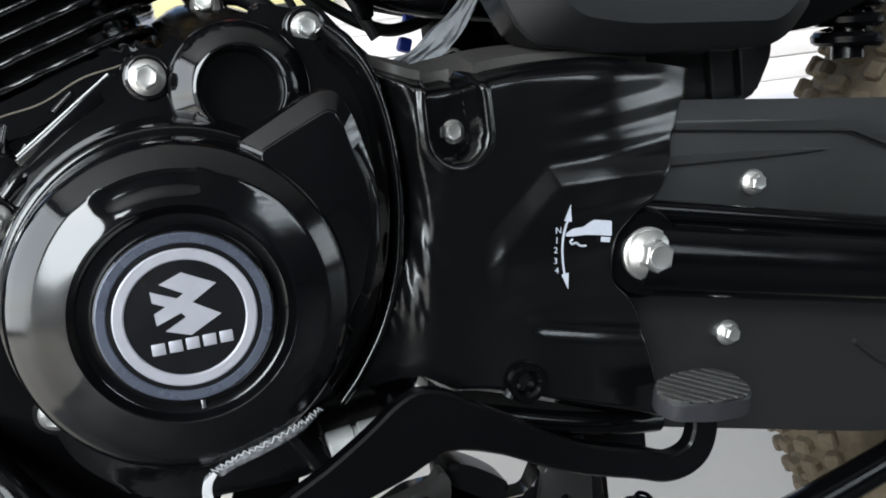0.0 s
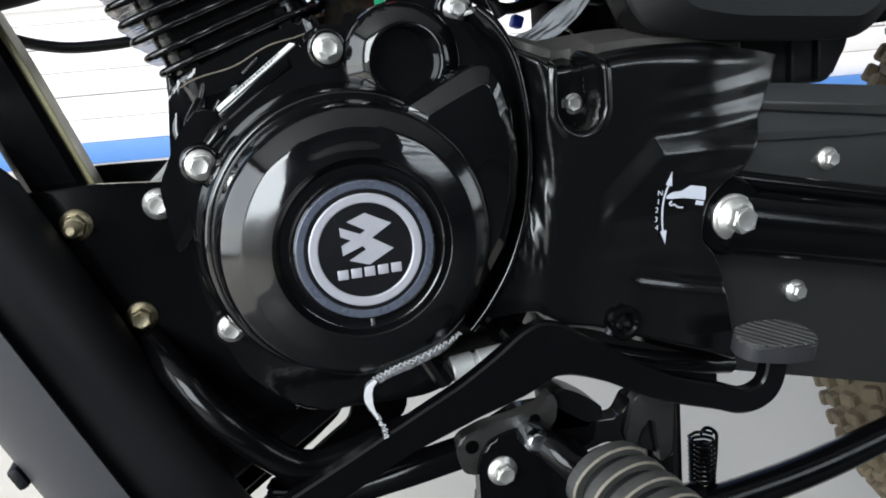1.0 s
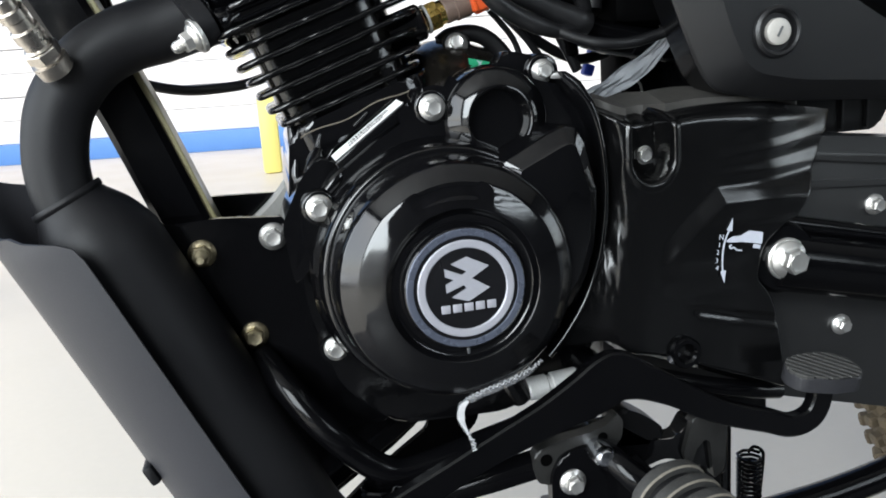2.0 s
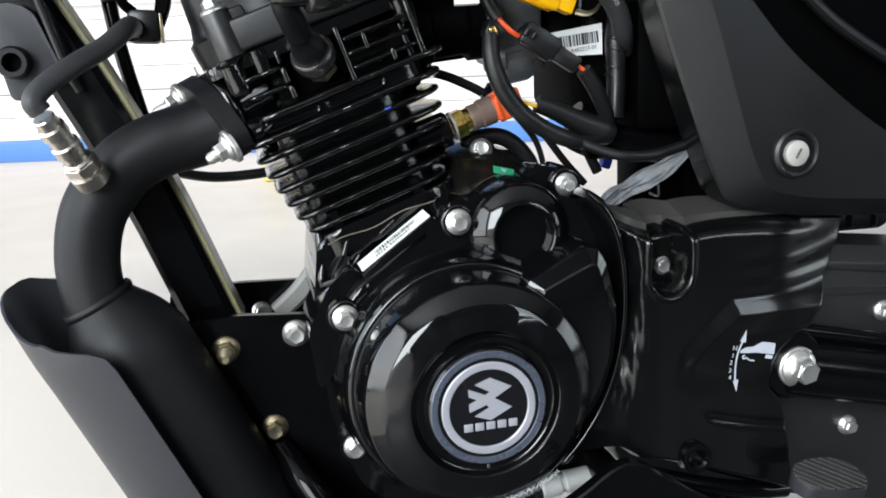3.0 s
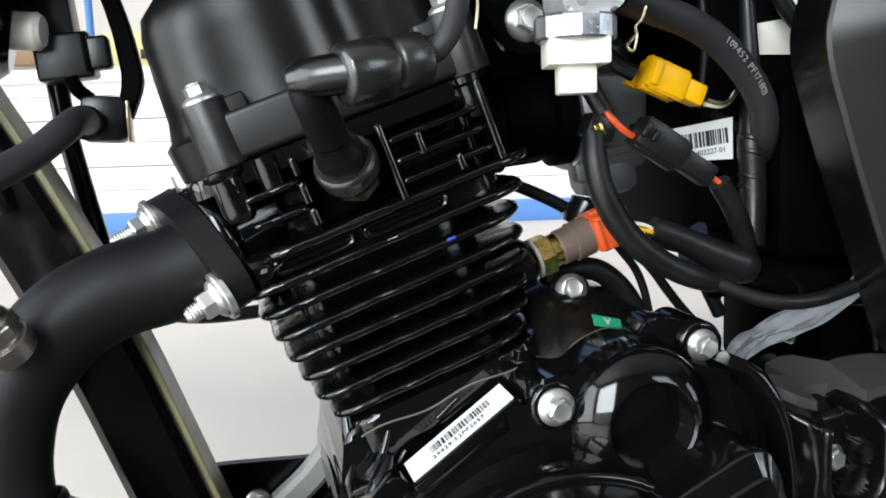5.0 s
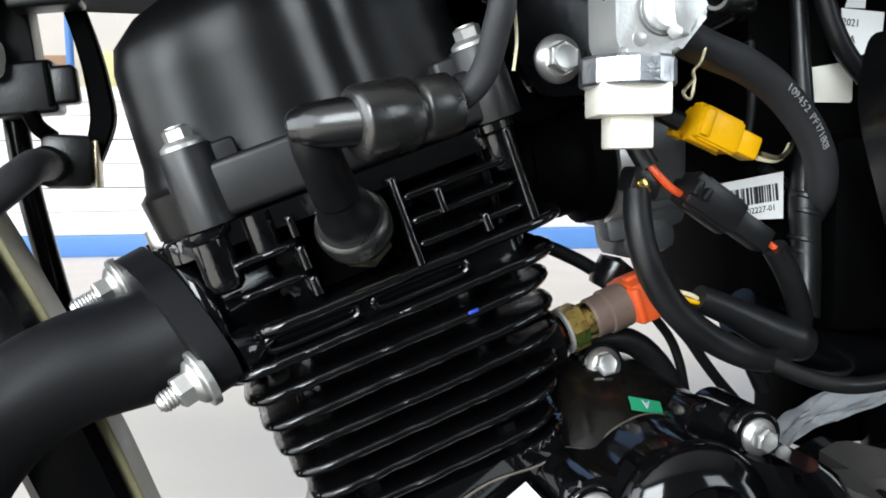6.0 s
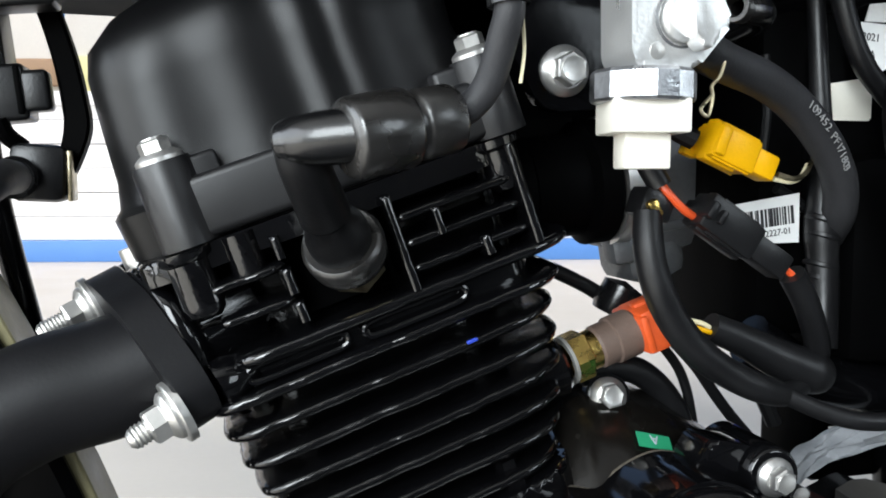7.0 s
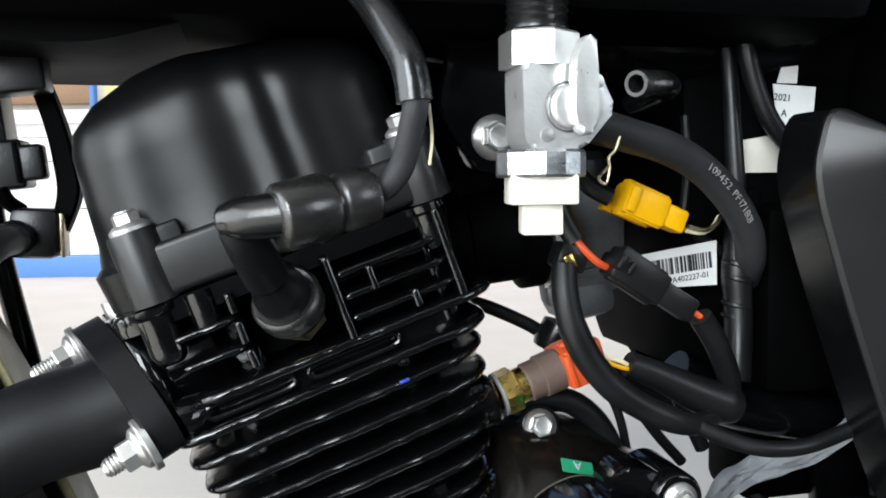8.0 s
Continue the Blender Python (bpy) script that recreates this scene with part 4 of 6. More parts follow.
def build_stand():
    st = part("side_stand", tube([(0.185, -0.052, 0.160), (0.230, -0.052, 0.163), (0.300, -0.050, 0.172), (0.420, -0.048, 0.200)], [0.012, 0.011, 0.011, 0.010], 16), FRAME, bike, "black tubular stand folded along the frame")
    part("stand_lug", block((0.03, 0.012, 0.03), Matrix.Translation((0.190, -0.055, 0.165)), 0.004), FRAME, st)
    pts = []
    for i in range(26 * 8):
        a = 2 * math.pi * i / 8
        pts.append((0.2130 + 0.0078 * math.cos(a), -0.0400 + 0.0078 * math.sin(a), 0.2020 - 0.0033 * i / 8))
    part("return_spring", tube(pts, 0.0012, 8, 1), FRAME, st, "black coil return spring")
    part("upright", block((0.022, 0.016, 0.13), Matrix.Translation((0.182, -0.045, 0.205)), 0.003), FRAME, st)
    part("stand_tube", tube([(0.1820, -0.052, 0.248), (0.1830, -0.052, 0.215), (0.1840, -0.052, 0.170)], 0.0062, 16), GLOSS, st)
    part("spring_loop", tube([(0.2120, -0.040, 0.2035), (0.2160, -0.041, 0.2075), (0.2215, -0.042, 0.2040), (0.2225, -0.042, 0.1960), (0.2195, -0.042, 0.1650)], 0.0012, 8), FRAME, st)
    part("stand_bracket", prism(round_outline([(0.168, 0.268), (0.2050, 0.2600), (0.2125, 0.2560), (0.2125, 0.2360), (0.2000, 0.2330), (0.168, 0.2420)], 0.003), -0.0600, -0.0540, bevel=0.001), FRAME, st)
    part("stand_post", tube([(0.170, -0.06, 0.262), (0.172, -0.06, 0.215), (0.176, -0.055, 0.160)], 0.008, 14), FRAME, st)


def build_frame():
    edge = [(-0.238, 0.655), (-0.2060, 0.590), (-0.1880, 0.556), (-0.1675, 0.514), (-0.1500, 0.474), (-0.1380, 0.442), (-0.1200, 0.392), (-0.1080, 0.355)]
    fr = part("frame", bar([(x - 0.0150, 0.004, z - 0.0065) for x, z in edge], 0.029, 0.034, 5, ch=0.25), FRAME, bike, "gloss black frame down tube")
    # This strip paints the bright reflection on the tube's edge.
    part("edge_reflection", bar([(x - 0.0005, 0.006, z) for x, z in edge[:-1]], 0.0040, 0.026, 5), EDGELIT, fr, "olive strip, a reflection painted along the down tube")
    plate = [(-0.160, 0.399), (-0.120, 0.4005), (-0.074, 0.397), (-0.070, 0.375), (-0.072, 0.352), (-0.040, 0.300), (-0.030, 0.262), (-0.070, 0.262), (-0.126, 0.300), (-0.170, 0.360)]
    part("engine_plate", prism(round_outline(plate, 0.005), -0.0285, -0.0235, bevel=0.001), FRAME, fr, "black steel engine mounting plate")
    far = [(-0.165, 0.404), (-0.120, 0.405), (-0.064, 0.403), (-0.064, 0.330), (-0.12, 0.31), (-0.17, 0.36)]
    part("engine_plate", prism(round_outline(far, 0.005), 0.036, 0.041, bevel=0.001), FRAME, fr)
    bolt((-0.089, -0.0285, 0.3868), fr, 1.15, turn=0.3)
    bolt((-0.1085, 0.0355, 0.3846), fr, 0.9, turn=0.1)
    bolt((-0.130, -0.0285, 0.381), fr, 1.15, material=YZINC, turn=0.2, stud=0.012, label="tarnished nut on a long stud")
    bolt((-0.106, -0.0285, 0.3288), fr, 1.15, material=YZINC, turn=0.5)
    part("cradle_tube", tube([(-0.1040, -0.030, 0.3150), (-0.0914, -0.050, 0.3010), (-0.0740, -0.062, 0.2800), (-0.0544, -0.062, 0.2576), (-0.0363, -0.062, 0.2443), (-0.0131, -0.062, 0.2444), (0.0500, -0.060, 0.2580)], 0.0088, 16), FRAME, fr, "bent gloss black cradle tube")
    part("spine_tube", tube([(-0.25, 0.0, 0.70), (-0.10, 0.0, 0.665), (0.06, 0.0, 0.648), (0.22, 0.0, 0.640)], 0.022, 18), FRAME, fr)
    part("head_steady", prism(round_outline([(-0.004, 0.648), (0.028, 0.646), (0.030, 0.590), (0.004, 0.588), (-0.010, 0.612)], 0.006), -0.0245, -0.018, bevel=0.001), FRAME, fr)
    bolt((0.0112, -0.0245, 0.6020), fr, 1.25, turn=0.5)
    part("rear_down_tube", tube([(0.16, 0.01, 0.64), (0.185, 0.01, 0.52), (0.205, 0.01, 0.36), (0.19, 0.0, 0.25)], 0.016, 16), FRAME, fr)
    part("lower_rail", tube([(0.09, -0.02, 0.505), (0.125, -0.02, 0.487), (0.20, -0.02, 0.478), (0.30, -0.02, 0.500)], 0.010, 14), FRAME, fr)
    part("skid_bar", bar([(-0.105, 0.02, 0.185), (-0.03, 0.02, 0.235), (0.05, 0.02, 0.285)], 0.012, 0.03), FRAME, fr)
    # Added near-black sheets stand in for the shaded depth under the engine.
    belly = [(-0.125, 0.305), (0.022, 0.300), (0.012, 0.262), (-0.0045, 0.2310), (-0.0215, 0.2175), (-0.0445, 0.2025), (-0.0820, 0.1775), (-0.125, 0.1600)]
    part("belly_dark_fill", prism(round_outline(belly, 0.004), 0.030, 0.036, bevel=0.001), VOID, fr)
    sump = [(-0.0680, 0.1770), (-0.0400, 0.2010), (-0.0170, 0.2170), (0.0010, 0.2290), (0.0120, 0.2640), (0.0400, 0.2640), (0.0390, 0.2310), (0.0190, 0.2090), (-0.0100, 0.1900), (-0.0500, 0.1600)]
    part("sump_dark_fill", prism(round_outline(sump, 0.004), 0.022, 0.028, bevel=0.001), VOID, fr)
    part("spring_mount", tube([(-0.045 + 0.009 * math.cos(2 * math.pi * i / 8), -0.06 + 0.009 * math.sin(2 * math.pi * i / 8), 0.236 - 0.0030 * i / 8) for i in range(64)], 0.0014, 6, 1), FRAME, fr, "small black coil spring")
    part("stay", tube([(0.02, -0.062, 0.322), (0.034, -0.070, 0.300), (0.045, -0.070, 0.280)], 0.006, 10), FRAME, fr)
    part("drain_fitting", lathe([(0.0, 0.0), (0.0062, 0.0), (0.0070, 0.001), (0.0070, 0.012), (0.0056, 0.0128), (0.0056, 0.0150), (0.0070, 0.0158), (0.0066, 0.032), (0.0, 0.032)], between((0.0485, -0.0680, 0.2850), (0.0800, -0.0680, 0.2882)), 24), PALEALU, fr, "short bare alloy fitting")


def build_exhaust():
    y = -0.033
    path = [(-0.108, y, 0.5155), (-0.1340, y, 0.5075), (-0.1560, y - 0.002, 0.5018), (-0.1750, y - 0.004, 0.4905), (-0.1905, y - 0.007, 0.4700), (-0.1965, y - 0.009, 0.4460), (-0.1955, y - 0.011, 0.4250), (-0.1900, y - 0.013, 0.4040), (-0.180, y - 0.015, 0.385)]
    ex = part("exhaust_pipe", tube(path, [0.0185, 0.0182, 0.0176, 0.0174, 0.0172, 0.0168, 0.0165, 0.0165, 0.0165], 28, 10), MATTE, bike, "matte black exhaust header bending down")
    axis = Vector((-0.83, -0.28, -0.42)).normalized()
    up = Vector((0, 1, 0)).cross(axis).normalized()
    f = Matrix.Translation((-0.1246, -0.0328, 0.5157)) @ Matrix((up, axis.cross(up), axis)).transposed().to_4x4()
    lobes = []
    for k in range(64):
        a = 2 * math.pi * k / 64
        e = a - radians(50)
        r = 0.0194 + 0.0130 * abs(math.cos(e)) ** 4.5
        lobes.append((r * math.cos(a), r * math.sin(a)))
    part("flange", prism(lobes, 0.0045, -0.0055, "z", 0.0012, m=f), MATTE, ex, "thick matte black exhaust flange")
    for side in (1, -1):
        q = f @ Vector((-0.0264 * math.cos(radians(50)) * side, -0.0264 * math.sin(radians(50)) * side, 0.0046))
        bolt(q, ex, 1.05, way=axis, stud=0.006 if side > 0 else 0.009, washer=True, name="stud_nut", turn=0.2)
    part("port_boss", lathe([(0.0225, -0.0057), (0.0232, -0.0070), (0.0228, -0.0096), (0.0205, -0.0108), (0.0198, -0.0130), (0.0200, -0.0300)], f, 48), GLOSS, ex, "glossy black exhaust port", sharp=60)
    for k in (-1, 1):
        q = f @ Vector((-0.0264 * math.cos(radians(50)) * k, -0.0264 * math.sin(radians(50)) * k, -0.0075))
        part("stud_boss", lathe([(0.0076, 0.0), (0.0078, -0.002), (0.0070, -0.006), (0.0050, -0.012)], aim(q, axis), 24), GLOSS, ex, sharp=60)
    # catalyst can that bends back under the engine
    spine = [(-0.1935, -0.044, 0.4200), (-0.1800, -0.044, 0.3930), (-0.1470, -0.044, 0.3210), (-0.1150, -0.044, 0.2515), (-0.0880, -0.044, 0.1980), (-0.0450, -0.044, 0.1600), (0.0300, -0.042, 0.1500), (0.1100, -0.040, 0.1500)]
    can = part("catalyst_can", tube(spine, [0.0190, 0.0330, 0.0340, 0.0335, 0.0330, 0.0330, 0.0300, 0.0280], 36, 8), MATTE, ex, "matte black catalyst can", sharp=60)
    a0, a1 = Vector(spine[0]), Vector(spine[1])
    m = between(a0, a1)
    part("weld_bead", lathe([(0.0194 + 0.0009 * math.cos(t * math.pi / 4), -0.001 + 0.0022 * math.sin(t * math.pi / 4)) for t in range(9)], m, 28, close=False), MATTE, can)
    # trough-shaped guard round the front of the can
    line = smooth_path(spine, 6)
    out, loops = Vector((0, -1, 0)), []
    n = 36
    for i in range(n + 1):
        t = i / n
        k = t * (len(line) - 2)
        j = int(k)
        c = line[j].lerp(line[j + 1], k - j)
        d = (line[min(j + 2, len(line) - 1)] - line[max(j - 1, 0)]).normalized()
        fwd = d.cross(out)
        if fwd.x > 0:
            fwd = -fwd
        r = 0.0430 + 0.002 * step(0.0, 0.1, t)
        lo = radians(40 - 40 * step(-0.02, 0.13, t))
        hi = radians(104 + 60 * (1 - step(0.10, 0.22, t)))
        row, row2 = [], []
        for w in range(17):
            ang = lo + (hi - lo) * w / 16
            k = out * math.cos(ang) + fwd * math.sin(ang)
            deg = math.degrees(ang)
            up = -d * 0.030 * step(35, 110, deg) * (1 - 0.6 * step(125, 165, deg)) * (1 - step(0.0, 0.12, t))
            row.append(c + k * r + up)
            row2.append(c + k * (r - 0.0016) + up)
        loops.append(row + row2[::-1])
    bm = bmesh.new()
    rings(bm, loops)
    part("heat_guard", bm, SHIELD, ex, "curved dark grey sheet-metal heat guard", sharp=40)
    part("guard_clip", block((0.006, 0.02, 0.012), Matrix.Translation((-0.1690, -0.060, 0.2680)) @ Matrix.Rotation(radians(-25), 4, "Y"), 0.002), MATTE, ex)
    # oxygen sensor
    s0, s1 = Vector((-0.1868, -0.0620, 0.4915)), Vector((-0.2045, -0.0900, 0.5315))
    m = between(s0, s1) @ Matrix.Diagonal((0.88, 0.88, 0.74, 1))
    prof = [(0.0100, -0.006), (0.0105, 0.002), (0.0105, 0.004), (0.0085, 0.0045), (0.0085, 0.007)]
    bm = lathe(prof, m, 24)
    hexagon(0.0175, 0.0065, 0.0135, m, bm)
    lathe([(0.0085, 0.0130), (0.0088, 0.0150), (0.0072, 0.0160), (0.0072, 0.022), (0.0082, 0.0225), (0.0082, 0.0300), (0.0068, 0.0310), (0.0068, 0.0375), (0.0078, 0.0385), (0.0078, 0.0450), (0.0062, 0.0460), (0.0062, 0.0530), (0.0055, 0.054), (0.0, 0.054)], m, 24, bm)
    sensor = part("oxygen_sensor", bm, STEEL, ex, "stepped steel oxygen sensor", sharp=30)
    part("sensor_cable", tube([(-0.1995, -0.0890, 0.5250), (-0.2020, -0.0900, 0.5300), (-0.1970, -0.0850, 0.5370), (-0.1850, -0.0740, 0.5460), (-0.1730, -0.0600, 0.5540), (-0.1650, -0.0480, 0.5620), (-0.1630, -0.0300, 0.5660), (-0.1640, -0.0100, 0.5660)], 0.0052, 14), HOSE, sensor, "grey-black sensor cable")


def fin_outline(u0, u1, y0, y1, r):
    p = round_outline([(u0 / 1000, y0 / 1000), (u1 / 1000, y0 / 1000), (u1 / 1000, y1 / 1000), (u0 / 1000, y1 / 1000)], [r / 1000 * k for k in (0.8, 1.7, 1.7, 0.8)], 7)
    out = []
    for a, b in zip(p, p[1:] + p[:1]):
        n = max(1, int((b - a).length / 0.0025))
        out += [a.lerp(b, k / n) for k in range(n)]
    return out


def fin_mesh(u0, u1, y0, y1, v, r=16, thick=4.3):
    """A cast fin with a rounded lip."""
    bm = bmesh.new()
    base = fin_outline(u0, u1, y0, y1, r)
    mid = Vector(((u0 + u1) / 2000, (y0 + y1) / 2000))
    loops = []
    for shrink, dv in ((0.012, -1.25), (0.0032, -1.30), (0.0012, -1.15), (0.0002, -0.6), (0.0, 0.0), (0.0004, 0.6), (0.0016, 1.05), (0.0040, 1.20), (0.012, 1.25)):
        lp = []
        for q in base:
            w = (q - mid)
            drip = 0.0008 * noise.noise(Vector((q.x * 170, q.y * 170, v * 3.1))) if shrink < 0.01 else 0.0
            k = 1 - (shrink + drip) / max(w.length, 1e-4)
            p = mid + w * k
            wob = 0.0003 * noise.noise(Vector((p.x * 40, p.y * 40, v))) + 0.00022 * noise.noise(Vector((p.x * 330, p.y * 330, v)))
            lp.append(CYL @ Vector((p.x, p.y, (v + dv * thick / 2.8) / 1000 + wob)))
        loops.append(lp)
    rings(bm, loops)
    return bm


def build_cylinder():
    bm = prism(fin_outline(-43, 38, -37, 38, 14), 0.155, 0.085, "z", m=CYL)
    barrel = part("cylinder", bm, CAST, bike, "black air-cooled cylinder with cast fins")
    part("base_flange", prism(fin_outline(-42, 42, -57, 52, 14), 0.0985, 0.084, "z", 0.0035, 4, m=CYL), GLOSS, barrel, sharp=50)
    rows = [(102.5, -47, 42), (111.5, -50, 46), (120.5, -52, 49), (129.5, -54, 51.5), (138.5, -55.5, 53.5), (148.0, -57, 55)]
    for v, a, b in rows:
        part("fin", fin_mesh(a, b, -56, 52, v), CAST, barrel, sharp=50)
    wavy = [cyl(u, 92.6 + 1.0 * math.sin(u / 6.0 + 0.6), -57.4) for u in range(-40, 29, 4)]
    part("base_gasket", tube(wavy, 0.00042, 6, 3), GASKET, barrel, "wavy pale gasket line")
    part("base_nut", lathe([(0.0058, 0.0), (0.0058, 0.005), (0.0042, 0.0062), (0.0042, 0.0095), (0.0030, 0.0105), (0.0, 0.0105)], CYL @ Matrix.Translation((-0.030, -0.0465, 0.0985)), 6), CAST, barrel)
    part("paint_mark", block((0.0036, 0.001, 0.0012), CYL @ Matrix.Translation((0.0200, -0.0563, 0.1490)), 0.0004), BLUEP, barrel, "small blue paint mark")
    part("nut", lathe([(0.0055, 0.0), (0.0055, 0.005), (0.004, 0.006), (0.004, 0.009), (0.0, 0.009)], CYL @ Matrix.Translation((0.019, -0.0490, 0.0985)), 6), CAST, barrel)
    part("plug_boss", lathe([(0.0105, 0.0), (0.0105, 0.0200), (0.0095, 0.0212)], between((-0.0120, -0.0315, 0.4960), (0.0095, -0.0320, 0.5034)), 24), CAST, barrel)


def build_head():
    core = block((0.100, 0.072, 0.052), CYL @ Matrix.Translation((0.0, 0.008, 0.176)), 0.006)
    head = part("cylinder_head", core, CAST, bike, "black finned cylinder head")
    for v, a, b, y in ((157.5, -58, 58, -57), (168.5, -47, 64, -59)):
        part("fin", fin_mesh(a, b, y, 52, v, 12, 4.4), HEADGLOSS, head, sharp=50)
    part("belt", prism(fin_outline(-52, 50, -50, 46, 10), 0.1575, 0.168, "z", 0.0, m=CYL), CAST, head)
    part("deck", prism(fin_outline(-62, 60, -54, 50, 14), 0.2035, 0.1965, "z", 0.0015, m=CYL), HEADGLOSS, head)
    for u0, u1, vs in ((-46, -23, (180.5, 190.5)), (10, 50, (175.5, 183.5, 191.5))):
        for v in vs:
            part("fin", fin_mesh(u0, u1, -57, -10, v, 4, 3.6), HEADGLOSS, head, sharp=50)
    for u, v0, v1, wide in ((-24.0, 192.5, 199, 2.6), (-24.0, 182.0, 189.5, 3.0), (-23.8, 173.5, 179.5, 3.0), (9.2, 170, 199, 2.8), (49.8, 170, 201, 3.2), (34.0, 172, 178, 3.0), (22.0, 183, 191, 2.6)):
        front = -0.0590 if wide < 3.1 else -0.0585
        bm = prism(round_outline([((u - wide / 2) / 1000, front), ((u + wide / 2) / 1000, front), ((u + wide / 2) / 1000, -0.03), ((u - wide / 2) / 1000, -0.03)], 0.0014, 6), v1 / 1000, v0 / 1000, "z", 0.0010, m=CYL)
        part("post", bm, HEADGLOSS, head, sharp=50)
    # Shade of the plug well, put in as a near-black filling.
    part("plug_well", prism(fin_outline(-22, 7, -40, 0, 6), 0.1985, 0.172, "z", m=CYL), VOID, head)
    part("column", lathe([(0.0040, 0.1835), (0.0056, 0.1850), (0.0062, 0.1880), (0.0062, 0.2000), (0.0078, 0.2012), (0.0080, 0.2035)], CYL @ Matrix.Translation((-0.0482, -0.0515, 0)), 24), HEADGLOSS, head, sharp=50)
    part("column", lathe([(0.0042, 0.1900), (0.0050, 0.1920), (0.0050, 0.2030)], CYL @ Matrix.Translation((-0.0330, -0.0520, 0)), 20), HEADGLOSS, head, sharp=50)
    part("column", lathe([(0.0046, 0.1880), (0.0058, 0.1905), (0.0060, 0.2000), (0.0076, 0.2012), (0.0076, 0.2035)], CYL @ Matrix.Translation((0.0480, -0.0510, 0)), 24), HEADGLOSS, head, sharp=50)
    # Near-black, so the depth behind the left fins keeps painted shade.
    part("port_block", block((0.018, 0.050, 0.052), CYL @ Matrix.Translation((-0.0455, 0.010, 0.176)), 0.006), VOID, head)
    for u0, u1, v in ((-45, -14, 163.4), (-9, 24, 163.2)):
        ring = [cyl(u0 + (u1 - u0) * t, v + dv, -52.5) for t, dv in ((0, 0), (0.08, 2.2), (0.5, 2.4), (0.92, 2.2), (1, 0), (0.92, -2.2), (0.5, -2.4), (0.08, -2.2), (0, 0))]
        part("cast_loop", tube(ring, 0.0012, 10, 4), GLOSS, head)
    # rocker cover
    secs = [(203.6, -64, 61, -47, 50, 26), (217, -65, 62, -48, 51, 26), (219.5, -62.5, 59.5, -45.5, 49, 25), (227, -60.5, 57, -43.5, 47, 24), (244, -59, 55, -42, 46, 24), (260, -57.5, 56, -41, 45, 24), (269, -55, 54, -38, 42, 22), (276, -47, 50, -31, 35, 20), (280.5, -34, 40, -20, 25, 14), (282, -16, 20, -8, 12, 6)]
    humps = ((-0.17, -22, 7.0), (0.13, -8, 5.0), (-0.26, 2, 4.0), (0.22, 9.5, 2.4), (-0.24, 15, 3.2), (0.18, 28, 7.0))

    def wave_of(u):
        """The pressed ridges across the near face, as the sum of their slopes."""
        return sum(s * w * 0.886 * (1 + math.erf((u - c) / w)) for s, c, w in humps)

    loops = []
    for v, a, b, y0, y1, r in secs:
        lp = []
        edge = round_outline([(a / 1000, y0 / 1000), (b / 1000, y0 / 1000), (b / 1000, y1 / 1000), (a / 1000, y1 / 1000)], r / 1000, 14)
        run = [edge[14].lerp(edge[15], k / 50) for k in range(1, 50)]
        for q in edge[:15] + run + edge[15:]:
            u, y = q.x, q.y
            near = step(0.0, 0.02, -y - 0.018)
            y += near * wave_of(u * 1000) * step(215, 224, v) / 1000
            drop = 0.14 * max(0.0, u + 0.009) * step(225, 275, v) + 0.10 * max(0.0, -u - 0.015) * step(250, 275, v)
            lp.append(CYL @ Vector((u, y, v / 1000 - drop)))
        loops.append(lp)
    bm = bmesh.new()
    rings(bm, loops)
    bmesh.ops.subdivide_edges(bm, edges=bm.edges[:], cuts=1, use_grid_fill=True, smooth=0.6)
    cover = part("rocker_cover", bm, SATIN, bike, "satin black domed rocker cover", sharp=55)
    for u, low, way in ((-45.2, 204, 1), (50.8, 204, -1)):
        part("pillar", lathe([(0.0086, low / 1000), (0.0083, 0.2272), (0.0078, 0.2284), (0.0, 0.2286)], CYL @ Matrix.Translation((u / 1000, -0.0490, 0)), 32), SANDCAST, cover, sharp=50)
        part("pillar_web", block((0.0160, 0.0150, 0.0235), CYL @ Matrix.Translation((u / 1000 + 0.0070 * way, -0.0440, 0.2158)), 0.0015, 3), SANDCAST, cover, sharp=50)
        bolt(cyl(u, 228.6, -49), cover, 0.95, way=CYL.to_3x3() @ Vector((0, 0, 1)), turn=0.35)
    part("skirt", block((0.092, 0.0130, 0.0175), CYL @ Matrix.Translation((0.001, -0.0488, 0.2133)), 0.0022, 4), SANDCAST, cover, sharp=50)
    part("dowel", lathe([(0.005, 0), (0.005, 0.02)], CYL @ Matrix.Translation((-0.063, -0.020, 0.188)), 14), ZINC, cover)


